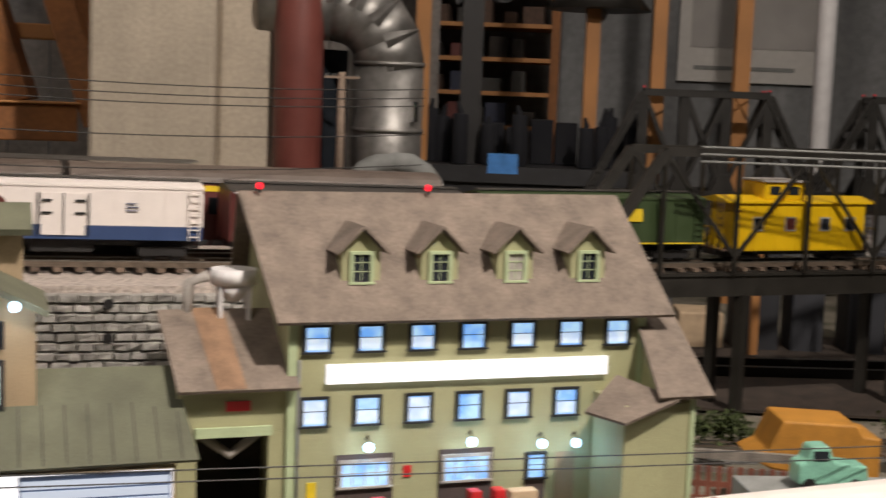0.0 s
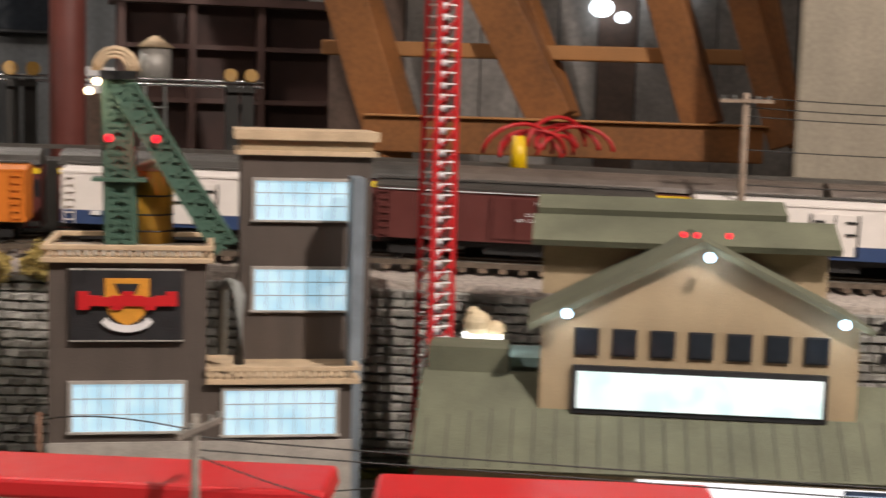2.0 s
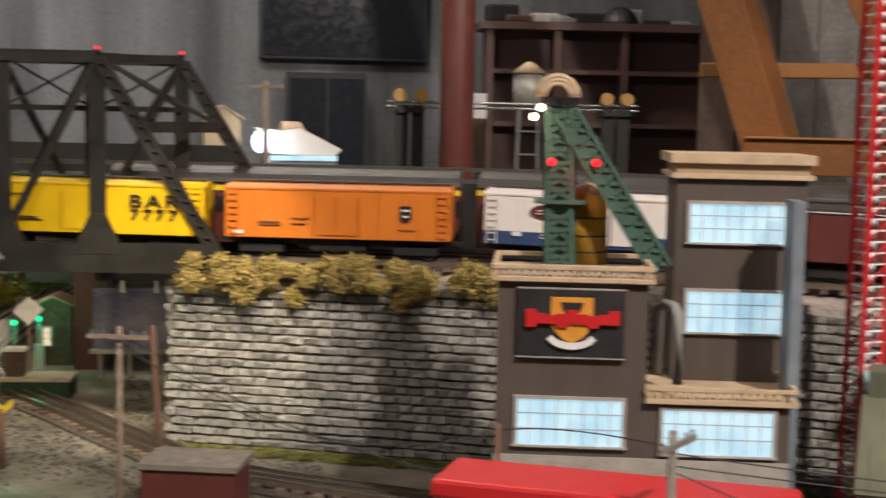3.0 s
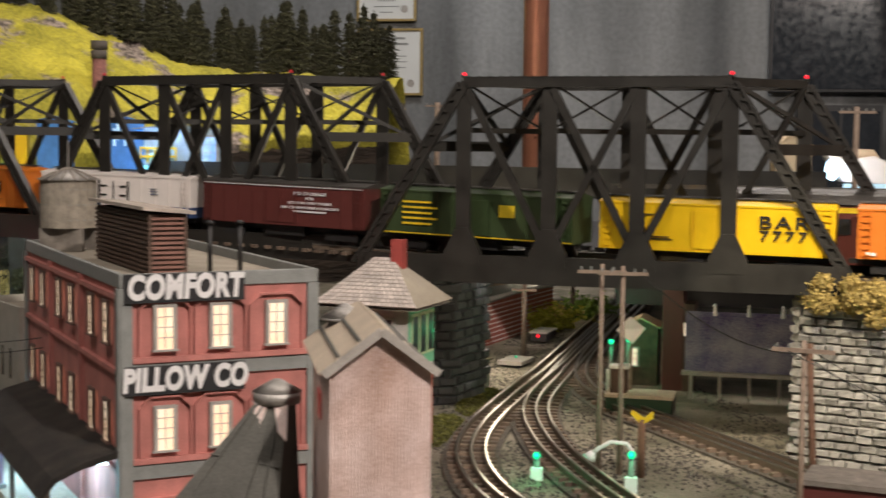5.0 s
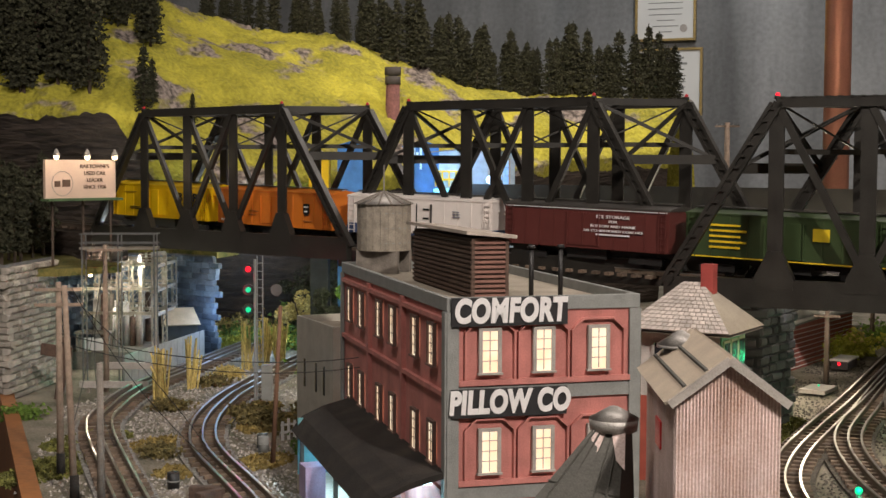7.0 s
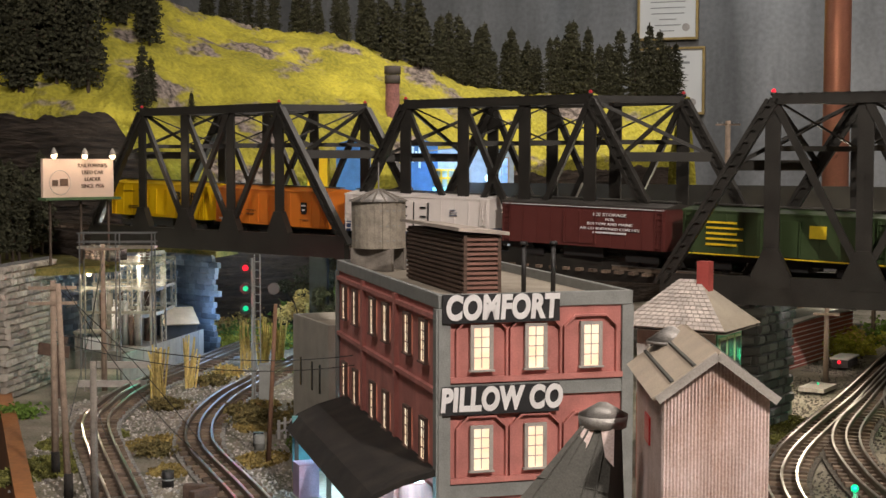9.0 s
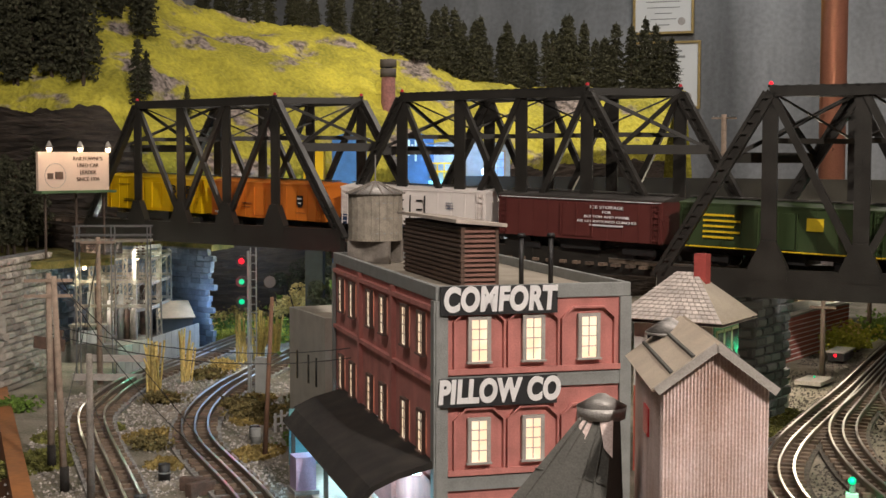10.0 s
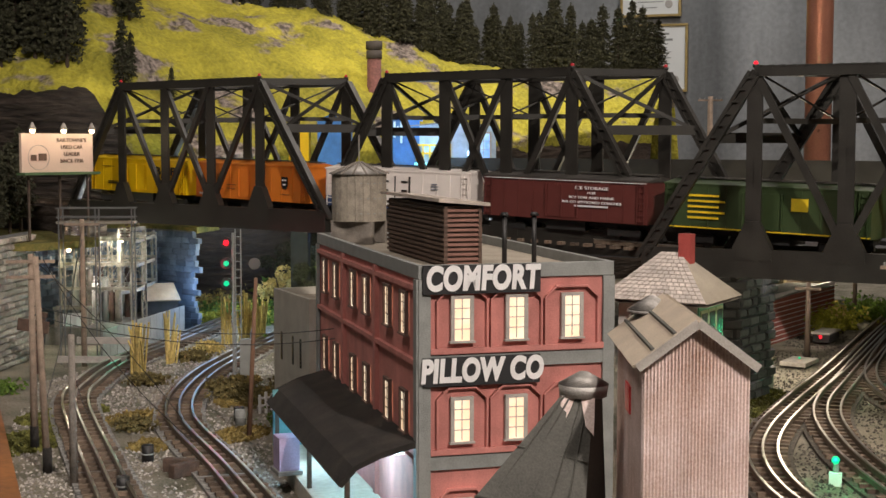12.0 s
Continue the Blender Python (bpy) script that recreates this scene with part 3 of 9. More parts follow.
# ---- the freight train ----
def freight_car(s0, s1, paint, label, kind="box", roof=None, lower=None, marks=None):
    a, b = on_main(s0 + 0.006), on_main(s1 - 0.006)
    L = (b - a).length
    ang = math.degrees(math.atan2(b.y - a.y, b.x - a.x))
    mid = (s0 + s1) / 2
    car = thing("freight_car", pose(*((a + b) / 2).xy, RAIL + climb(mid), 0, math.degrees((climb(s0) - climb(s1)) / (s1 - s0)), ang), label, "freight car", "cars of the train")
    h, w, z0, z1 = L / 2, 0.031, 0.0225, 0.0740
    bm = bmesh.new()
    if lower:
        bx(bm, -h, h, -w, w, z0 + 0.0140, z1)
    else:
        bx(bm, -h, h, -w, w, z0, z1)
    part("body", bm, paint, car)
    for k in range(11):
        x = -h + (k + 0.5) * L / 11
        if abs(x) > 0.03:
            piece("panel_seam", paint, car, (x - 0.0005, x + 0.0005, -w - 0.0008, -w, z0 + (0.0145 if lower else 0.001), z1 - 0.002))
    if lower:
        piece("lower_body", lower, car, (-h, h, -w, w, z0, z0 + 0.0140))
    bm = bmesh.new()
    prism(bm, [(-w - 0.001, z1), (w + 0.001, z1), (w + 0.001, z1 + 0.002), (0, z1 + 0.007), (-w - 0.001, z1 + 0.002)], -h - 0.001, h + 0.001)
    bmesh.ops.rotate(bm, verts=bm.verts, cent=(0, 0, 0), matrix=Matrix.Rotation(math.pi / 2, 3, "Z"))
    part("roof", bm, roof or paint, car)
    piece("running_board", roof_black, car, (-h, h, -0.006, 0.006, z1 + 0.0075, z1 + 0.009))
    piece("underframe", truck_black, car, (-h + 0.004, h - 0.004, -0.012, 0.012, 0.015, z0 - 0.0003), (-0.03, 0.03, -0.022, 0.022, 0.009, 0.0220))
    for side in (-1, 1):
        y = side * w
        piece("door", paint, car, (-0.021, 0.021, min(y, y + side * 0.0015), max(y, y + side * 0.0015), z0 + 0.004, z1 - 0.006))
        bm = bmesh.new()
        for x in (-0.024, 0.0, 0.024):
            bx(bm, x - 0.0006, x + 0.0006, min(y, y + side * 0.0028), max(y, y + side * 0.0028), z0 + 0.004, z1 - 0.006)
        part("door_bar", bm, truck_black if lower else paint, car)
        for e in (-1, 1):
            bm = bmesh.new()
            for x in (e * (h - 0.004), e * (h - 0.014)):
                beam(bm, (x, y + side * 0.002, z0), (x, y + side * 0.002, z1), 0.001, 0.001)
            for k in range(7):
                z = z0 + 0.004 + k * 0.0072
                beam(bm, (e * (h - 0.004), y + side * 0.002, z), (e * (h - 0.014), y + side * 0.002, z), 0.001, 0.001)
            part("ladder", bm, paint, car)
    for e in (-1, 1):
        bm = bmesh.new()
        for y in (-0.019, 0.019):
            bx(bm, e * (h - 0.038) - 0.024, e * (h - 0.038) + 0.024, y - 0.003, y + 0.003, 0.006, 0.0145)
        part("bogie_frame", bm, truck_black, car)
        for x in (-0.014, 0.014):
            bm = bmesh.new()
            for y in (-0.016, 0.016):
                cyl(bm, (e * (h - 0.038) + x, y - 0.002, 0.0085), (e * (h - 0.038) + x, y + 0.002, 0.0085), 0.0085, n=12)
            cyl(bm, (e * (h - 0.038) + x, -0.016, 0.0085), (e * (h - 0.038) + x, 0.016, 0.0085), 0.0018, n=6)
            part("wheelset", bm, truck_black, car)
        piece("coupler", truck_black, car, (min(e * h, e * (h + 0.011)), max(e * h, e * (h + 0.011)), -0.003, 0.003, 0.0155, 0.0205))
    if marks:
        before = set(car.children)
        marks(car, h, -w - 0.0016)
        for ob in set(car.children) - before:
            ob.matrix_basis = Matrix.Translation((0, 0, z0 - 0.015 * 0.725)) @ Matrix.Diagonal((1, 1, 0.725, 1)) @ ob.matrix_basis
    return car


def face_at(x, y, z):
    """A pose for lettering on the side that faces the aisle."""
    return pose(x, y, z, 90, 0, 0)


def disc(bm, x, y, z, r, sx=1.0, n=20):
    v = [bm.verts.new((x + r * sx * math.cos(k * math.tau / n), y, z + r * math.sin(k * math.tau / n))) for k in range(n)]
    bm.faces.new(v)


def bars(name, material, car, y, *rows):
    for x0, x1, z0, z1 in rows:
        bm = bmesh.new()
        bx(bm, x0, x1, y - 0.0004, y + 0.0004, z0, z1)
        part(name, bm, material, car)


def marks_yellow(car, h, y):
    text_part("lettering", "BAR", 0.026, face_at(0.075, y, 0.064), decal_black, car, "black painted letters", spacing=1.25, bold=0.0003)
    text_part("lettering", "7777", 0.021, face_at(0.075, y, 0.044), decal_black, car, "black painted numerals", spacing=1.3, bold=0.0003)
    bars("small_print", decal_black, car, y, (-0.075, -0.045, 0.032, 0.0335), (-0.075, -0.05, 0.036, 0.0375), (-0.09, -0.06, 0.07, 0.0712))


def marks_orange(car, h, y):
    bars("emblem", decal_black, car, y, (0.068, 0.08, 0.046, 0.066), (0.070, 0.078, 0.042, 0.046))
    bars("emblem_stripe", letter_white, car, y - 0.0006, (0.0695, 0.0785, 0.058, 0.061), (0.071, 0.077, 0.049, 0.052))
    bars("small_print", wood_brown, car, y, (-0.085, -0.06, 0.034, 0.0352), (-0.085, -0.062, 0.038, 0.0392), (0.066, 0.084, 0.030, 0.031), (-0.05, -0.03, 0.044, 0.0452), (-0.05, -0.033, 0.036, 0.0372))
    bars("placard", letter_white, car, y, (-0.112, -0.102, 0.020, 0.025))


def marks_white(car, h, y):
    bm = bmesh.new()
    disc(bm, -0.070, y, 0.064, 0.0105, 1.5)
    part("emblem", bm, paint_maroon, car)
    bars("emblem_bar", letter_white, car, y - 0.0005, (-0.078, -0.062, 0.0655, 0.067), (-0.080, -0.060, 0.061, 0.0625))
    for sx in (-1, 1):
        for z in (0.049, 0.066):
            bars("hinge", decal_black, car, y - 0.001, (sx * 0.016 - 0.005, sx * 0.016 + 0.005, z, z + 0.0032))
    bars("small_print", letter_white, car, y, (-0.074, -0.058, 0.034, 0.0355), (-0.074, -0.058, 0.030, 0.0315), (-0.074, -0.060, 0.026, 0.0275), (-0.104, -0.094, 0.028, 0.034))
    bars("stencil", paint_navy, car, y, (0.060, 0.072, 0.060, 0.0612), (0.060, 0.072, 0.055, 0.0562), (0.060, 0.070, 0.065, 0.0662))


def marks_maroon(car, h, y):
    m = face_at(0.052, y, 0.0)
    for k, (t, s) in enumerate((("ICE STORAGE", 0.0078), ("FOR", 0.0066), ("BOSTON AND MAINE", 0.0066), ("AIR CONDITIONED COACHES", 0.0062))):
        text_part("lettering", t, s, face_at(0.045, y, 0.072 - k * 0.0082), letter_white, car, "white painted letters", spacing=1.05)
    bars("small_print", letter_white, car, y, (0.02, 0.07, 0.0395, 0.0425), (-h + 0.002, h - 0.002, 0.0835, 0.0848))


def marks_green(car, h, y):
    bars("stripe", decal_yellow, car, y, (-h, h, 0.0165, 0.0185))
    bars("lettering_bar", decal_yellow, car, y, *[(-0.095, -0.055 + 0.008 * (k % 2), 0.068 - k * 0.009, 0.0715 - k * 0.009) for k in range(5)])
    bars("emblem", decal_yellow, car, y, (0.035, 0.055, 0.052, 0.072))


CARS = [
    (0.205, 0.465, paint_yellow, "yellow box car with black numerals on the far truss bridge", None, None, marks_yellow),
    (0.477, 0.733, paint_orange, "orange reefer on the truss bridge", None, None, marks_orange),
    (0.750, 1.010, paint_white, "white and navy reefer behind the water tank", None, paint_navy, marks_white),
    (1.022, 1.285, paint_maroon, "maroon box car with white lettering on the bridge", roof_black, None, marks_maroon),
    (1.297, 1.565, paint_green, "dark green box car with yellow stripes on the bridge", None, None, marks_green),
    (1.580, 1.850, paint_yellow, "yellow box car with black numerals", None, None, marks_yellow),
    (1.864, 2.120, paint_orange, "orange reefer above the stone wall", None, None, marks_orange),
    (2.148, 2.430, paint_white, "white reefer with navy base and maroon emblem", None, paint_navy, marks_white),
    (2.470, 2.765, paint_maroon, "maroon box car behind the brewery", roof_black, None, marks_maroon),
    (2.795, 3.080, paint_white, "white and navy reefer above the engine house", None, paint_navy, marks_white),
    (3.095, 3.365, paint_maroon, "maroon box car with white lettering behind the green mill", roof_black, None, marks_maroon),
    (3.378, 3.668, paint_green, "dark green box car with yellow panel near the viaduct", None, None, marks_green),
]
for s0, s1, paint, label, roof, lower, marks in CARS:
    freight_car(s0, s1, paint, label, roof=roof, lower=lower, marks=marks)


def caboose(s0, s1, label):
    """A yellow caboose: body, cupola, windows, end platforms with railings and ladders."""
    a, b = on_main(s0 + 0.004), on_main(s1 - 0.004)
    h = (b - a).length / 2
    ang = math.degrees(math.atan2(b.y - a.y, b.x - a.x))
    car = thing("caboose", pose(*((a + b) / 2).xy, RAIL + climb((s0 + s1) / 2), 0, 0, ang), label, "caboose")
    e, w = h - 0.020, 0.030
    piece("body", paint_yellow, car, (-e, e, -w, w, 0.014, 0.071), bevel=0.0008)
    bm = bmesh.new()
    prism(bm, [(-w - 0.003, 0.071), (w + 0.003, 0.071), (w + 0.003, 0.073), (0, 0.079), (-w - 0.003, 0.073)], -h + 0.004, h - 0.004)
    bmesh.ops.rotate(bm, verts=bm.verts, cent=(0, 0, 0), matrix=Matrix.Rotation(math.pi / 2, 3, "Z"))
    part("roof", bm, paint_yellow, car)
    piece("cupola", paint_yellow, car, (-0.052, 0.004, -0.024, 0.024, 0.0745, 0.096), bevel=0.001)
    piece("cupola_roof", frame_grey, car, (-0.055, 0.007, -0.027, 0.027, 0.0961, 0.0985))
    for x in (-0.045, -0.018):
        piece("cupola_window", glass_dark, car, (x, x + 0.014, -0.0246, -0.0238, 0.081, 0.091))
    for k in range(12):
        x = -e + (k + 0.5) * 2 * e / 12
        piece("panel_seam", paint_yellow, car, (x - 0.0005, x + 0.0005, -w - 0.0007, -w, 0.016, 0.069))
    for x, m in ((-e * 0.7, glass_dark), (-e * 0.2, paint_maroon), (e * 0.35, glass_dark), (e * 0.75, glass_dark)):
        f = piece("window_frame", frame_grey, car, (x - 0.0075, x + 0.0075, -w - 0.0012, -w + 0.0005, 0.038, 0.055))
        piece("pane", m, f, (x - 0.0058, x + 0.0058, -w - 0.0017, -w - 0.0010, 0.0398, 0.0532))
    piece("underframe", truck_black, car, (-h, h, -0.014, 0.014, 0.008, 0.0138))
    for d in (-1, 1):
        x0, x1 = sorted((d * e, d * h))
        piece("platform", wood_brown, car, (x0, x1, -0.028, 0.028, 0.0139, 0.0158))
        bm = bmesh.new()
        for y in (-0.026, -0.013, 0.0, 0.013, 0.026):
            beam(bm, (d * (h - 0.001), y, 0.0158), (d * (h - 0.001), y, 0.040), 0.0011, 0.0011)
        beam(bm, (d * (h - 0.001), -0.027, 0.040), (d * (h - 0.001), 0.027, 0.040), 0.0012, 0.0012)
        part("railing", bm, paint_yellow, car)
        bm = bmesh.new()
        for y in (-0.022, -0.012):
            beam(bm, (d * (h - 0.003), y, 0.016), (d * (h - 0.003), y, 0.077), 0.001, 0.001)
        for k in range(7):
            beam(bm, (d * (h - 0.003), -0.022, 0.02 + k * 0.008), (d * (h - 0.003), -0.012, 0.02 + k * 0.008), 0.0009, 0.0009)
        part("ladder", bm, wood_brown, car)
        piece("bogie_frame", truck_black, car, (d * h * 0.62 - 0.018, d * h * 0.62 + 0.018, -0.021, 0.021, 0.004, 0.0079))
        for x in (-0.011, 0.011):
            bm = bmesh.new()
            cyl(bm, (d * h * 0.62 + x, -0.018, 0.0066), (d * h * 0.62 + x, 0.018, 0.0066), 0.0066, n=12)
            part("wheelset", bm, truck_black, car)


caboose(3.685, 3.915, "yellow caboose with a cupola and end platforms on the viaduct")

# ---- buildings ----
def sash(parent, x0, x1, z0, z1, y, lit, frame, cols=2, rows=4, name="window", proud=0.0022):
    """A window on a wall that faces -y: frame and sill proud of it, the lit pane set back, bars."""
    win = piece(name, frame, parent,
                (x0 - 0.0018, x0 + 0.0012, y - proud, y + 0.001, z0 - 0.0012, z1 + 0.0018), (x1 - 0.0012, x1 + 0.0018, y - proud, y + 0.001, z0 - 0.0012, z1 + 0.0018),
                (x0 + 0.0012, x1 - 0.0012, y - proud, y + 0.001, z1 - 0.0008, z1 + 0.0018), (x0 - 0.0028, x1 + 0.0028, y - proud - 0.001, y + 0.001, z0 - 0.0028, z0 - 0.0012))
    piece("pane", lit, win, (x0 + 0.0012, x1 - 0.0012, y - 0.0006, y + 0.0002, z0 - 0.0012, z1 - 0.0008))
    bars_ = [(x0 + (x1 - x0) * k / cols - 0.0003, x0 + (x1 - x0) * k / cols + 0.0003, y - 0.0013, y - 0.0004, z0, z1 - 0.0008) for k in range(1, cols)]
    bars_ += [(x0 + 0.0012, x1 - 0.0012, y - 0.0013, y - 0.0004, z0 + (z1 - z0) * k / rows - 0.0003, z0 + (z1 - z0) * k / rows + 0.0003) for k in range(1, rows)]
    if bars_:
        piece("glazing_bar", frame, win, *bars_)
    return win


def turned(parent, m, name="side"):
    """An empty under a thing, so that another face can be built as if it faced -y."""
    e = new(name)
    e.parent = parent
    e.matrix_local = m
    return e


def facade(parent, m, fn):
    """Runs fn(holder) with parts in a turned frame, then hangs them on the thing itself."""
    before = set(bpy.data.objects)
    fn(parent)
    for ob in set(bpy.data.objects) - before:
        if ob.parent == parent:
            ob.matrix_basis = m @ ob.matrix_basis


# pillow factory
F = thing("pillow_factory", pose(-0.588, 1.012, GROUND, 0, 0, 37), "red brick three-storey factory with lit cream windows and painted signs", "factory")
FW, FD, FH = 0.170, 0.430, 0.240
piece("wall", brick_red, F, (0.002, FW - 0.002, 0.002, FD - 0.002, 0, FH - 0.012))
piece("roof", roof_tan, F, (0.004, FW - 0.004, 0.004, FD - 0.004, FH - 0.012, FH - 0.009))
piece("parapet", trim_grey, F, (0, FW, 0, 0.005, FH - 0.0119, FH), (0, FW, FD - 0.005, FD, FH - 0.0119, FH), (0, 0.005, 0.005, FD - 0.005, FH - 0.0119, FH), (FW - 0.005, FW, 0.005, FD - 0.005, FH - 0.0119, FH), bevel=0.0008)
for z in (0.155, 0.072):
    piece("belt_course", trim_grey, F, (-0.0005, FW + 0.0005, -0.0008, 0.002, z, z + 0.011))
for x in (0.0, FW - 0.010):
    piece("corner_pilaster", trim_grey, F, (x, x + 0.010, -0.0016, 0.001, 0, FH - 0.012))
piece("corner_pilaster", trim_grey, F, (-0.0016, 0.001, 0.0, 0.010, 0, FH - 0.012))
piece("corner_pilaster", trim_grey, F, (-0.0016, 0.001, FD - 0.010, FD, 0, FH - 0.012))


def bay(parent, x0, x1, z0, z1):
    """A raised arched surround of brick."""
    bm = bmesh.new()
    c, t, p = 0.010, 0.0016, 0.0022
    out = [(x0, z0), (x0, z1 - c), (x0 + c, z1), (x1 - c, z1), (x1, z1 - c), (x1, z0)]
    inn = [(x0 + t, z0), (x0 + t, z1 - c), (x0 + c + t * 0.4, z1 - t), (x1 - c - t * 0.4, z1 - t), (x1 - t, z1 - c), (x1 - t, z0)]
    for i in range(5):
        prism(bm, [out[i], out[i + 1], inn[i + 1], inn[i]], -p, 0.003)
    part("arch_moulding", bm, brick_red, parent)


for z0, z1, zw0, zw1 in ((0.168, 0.221, 0.179, 0.213), (0.085, 0.140, 0.096, 0.130), (0.002, 0.056, 0.012, 0.046)):
    for k, (bx0, bx1, w0, w1) in enumerate(((0.015, 0.059, 0.0287, 0.0445), (0.061, 0.106, 0.0755, 0.0912), (0.108, 0.156, 0.1242, 0.140))):
        bay(F, bx0, bx1, z0, z1)
        sash(F, w0, w1, zw0, zw1, -0.0004, window_lit, frame_grey, 2, 4)
    piece("sill_course", brick_red, F, (0.010, FW - 0.010, -0.0026, 0.0015, z0 - 0.0005, z0 + 0.004))
for z in (0.2165, 0.1415):
    piece("sign_board", sign_black, F, (0.003, 0.103, -0.0042, -0.0018, z, z + 0.0235))
text_part("lettering", "COMFORT", 0.0265, pose(0.053, -0.0046, 0.2283, 90) @ Matrix.Diagonal((0.725, 1, 1, 1)), letter_white, F, "white hand-painted letters", spacing=1.06, bold=0.0013, slant=0.10)
text_part("lettering", "PILLOW CO", 0.0255, pose(0.053, -0.0046, 0.1533, 90) @ Matrix.Diagonal((0.725, 1, 1, 1)), letter_white, F, "white hand-painted letters", spacing=1.06, bold=0.0013, slant=0.10)


def factory_side(h):
    x = 0
    for y in (0.014, 0.155, 0.295):
        for zw0, zw1 in ((0.181, 0.214), (0.098, 0.131)):
            for o in (0.020, 0.077):
                sash(h, FD - y - o - 0.019, FD - y - o - 0.001, zw0, zw1, -0.0004, window_lit, mat("sash_umber", (0.14, 0.085, 0.07), 0.8) if "sash_umber" not in bpy.data.materials else bpy.data.materials["sash_umber"], 2, 4)
    for x in (0.140, 0.281):
        piece("pilaster", brick_red, h, (x - 0.004, x + 0.004, -0.0022, 0.003, 0, FH - 0.012))
    for z in (0.158, 0.076, 0.219):
        piece("sill_course", brick_red, h, (0.010, FD - 0.010, -0.0020, 0.003, z, z + 0.004))


facade(F, pose(0, FD, 0, 0, 0, -90), factory_side)
# canopy over the loading dock
bm = bmesh.new()
prism(bm, [(0.0, 0.091), (-0.030, 0.084), (-0.050, 0.0755), (-0.0625, 0.062), (-0.0655, 0.0635), (-0.0535, 0.0785), (-0.031, 0.0885), (0.0, 0.0965)], 0.003, 0.380)
part("canopy", bm, canopy_dark, F, "dark tarred canopy over the loading dock")
piece("dock", concrete_warm, F, (-0.060, 0.0, 0.01, 0.375, 0, 0.018))
for y in (0.012, 0.18, 0.365):
    piece("canopy_post", pole_dark, F, (-0.058, -0.054, y, y + 0.004, 0.018, 0.072))
piece("dock_end_wall", teal_wall, F, (-0.060, -0.002, 0.368, 0.372, 0.018, 0.078))
piece("dock_light", glow("dock_light", (0.55, 0.85, 1.0), 9), F, (-0.012, -0.004, 0.03, 0.35, 0.080, 0.0815))
# roof gear
WT = thing("water_tank", pose(-0.789, 1.341, GROUND + FH - 0.009), "grey wooden water tank with a conical lid on the factory roof", "water tank")
bm = bmesh.new()
n = 22
for k in range(n):
    a = k * math.tau / n
    c, s_ = math.cos(a), math.sin(a)
    p = Vector((c * 0.0275, s_ * 0.0275, 0))
    sb_ = bmesh.new()
    beam(sb_, p + Vector((0, 0, 0.006)), p + Vector((0, 0, 0.056)), 0.0079, 0.003, up=(c, s_, 0))
    part("stave", sb_, mat("tank_staves", (0.27, 0.235, 0.19), 0.9, var=0.35, scale=120) if k == 0 else bpy.data.materials["tank_staves"], WT)
cyl(bm, (0, 0, 0.006), (0, 0, 0.054), 0.0265, n=20)
part("barrel", bm, bpy.data.materials["tank_staves"], WT)
bm = bmesh.new()
for z in (0.014, 0.03, 0.046):
    cyl(bm, (0, 0, z), (0, 0, z + 0.001), 0.0292, n=24)
part("hoop", bm, trim_grey, WT)
bm = bmesh.new()
cyl(bm, (0, 0, 0.056), (0, 0, 0.069), 0.032, 0.002, 16)
cyl(bm, (0, 0, 0.069), (0, 0, 0.098), 0.0008, n=6)
part("lid", bm, metal_roof, WT)
for k in range(14):
    a = k * math.tau / 14
    bm = bmesh.new()
    beam(bm, (math.cos(a) * 0.0322, math.sin(a) * 0.0322, 0.0564), (math.cos(a) * 0.003, math.sin(a) * 0.003, 0.0692), 0.0016, 0.0012)
    part("lid_rib", bm, wood_grey, WT)
for y in (-0.02, 0.014):
    piece("stand", wood_grey, WT, (-0.024, 0.024, y, y + 0.006, -0.018, 0.006))
WT.location.z += 0.0185
V = thing("roof_vent_house", pose(-0.588, 1.012, GROUND, 0, 0, 37), "brown clapboard louvre house with a pale roof on the factory", "roof vent")
vx0, vx1, vy0, vy1, vz0, vz1 = 0.0415, 0.0755, 0.070, 0.272, 0.231, 0.284
piece("wall", wood_brown, V, (vx0 + 0.001, vx1 - 0.001, vy0 + 0.001, vy1 - 0.001, vz0, vz1))
for k in range(12):
    z = vz0 + 0.002 + k * 0.0042
    piece("louvre", mat("louvre_red_brown", (0.22, 0.11, 0.085), 0.8) if k == 0 else bpy.data.materials["louvre_red_brown"], V, (vx0 + 0.003, vx1 - 0.003, vy0 - 0.0012, vy0 + 0.001, z, z + 0.0022))
    piece("clapboard", wood_brown, V, (vx0 - 0.0006, vx0 + 0.001, vy0, vy1, z, z + 0.0024))
for x in (vx0, vx1 - 0.003):
    piece("corner_board", wood_brown, V, (x, x + 0.003, vy0 - 0.0016, vy0 + 0.001, vz0, vz1))
bm = bmesh.new()
slab(bm, [(vx0 - 0.006, vy0 - 0.006, vz1 + 0.004), (vx1 + 0.006, vy0 - 0.006, vz1 + 0.000), (vx1 + 0.006, vy1 + 0.006, vz1), (vx0 - 0.006, vy1 + 0.006, vz1 + 0.004)], 0.003)
part("roof", bm, mat("vent_roof_pale", (0.42, 0.36, 0.31), 0.85), V)
for dx, dy in ((0.0915, 0.055), (0.1185, 0.055)):
    st = thing("stove_pipe", pose(-0.588, 1.012, GROUND, 0, 0, 37) @ pose(dx, dy, FH - 0.01), "black stove pipe with a cap on the factory roof", "pipe", "roof pipes")
    bm = bmesh.new()
    cyl(bm, (0, 0, 0), (0, 0, 0.046), 0.0022, n=10)
    part("pipe", bm, truck_black, st)
    bm = bmesh.new()
    cyl(bm, (0, 0, 0.046), (0, 0, 0.049), 0.0042, 0.003, n=10)
    part("cap", bm, truck_black, st)

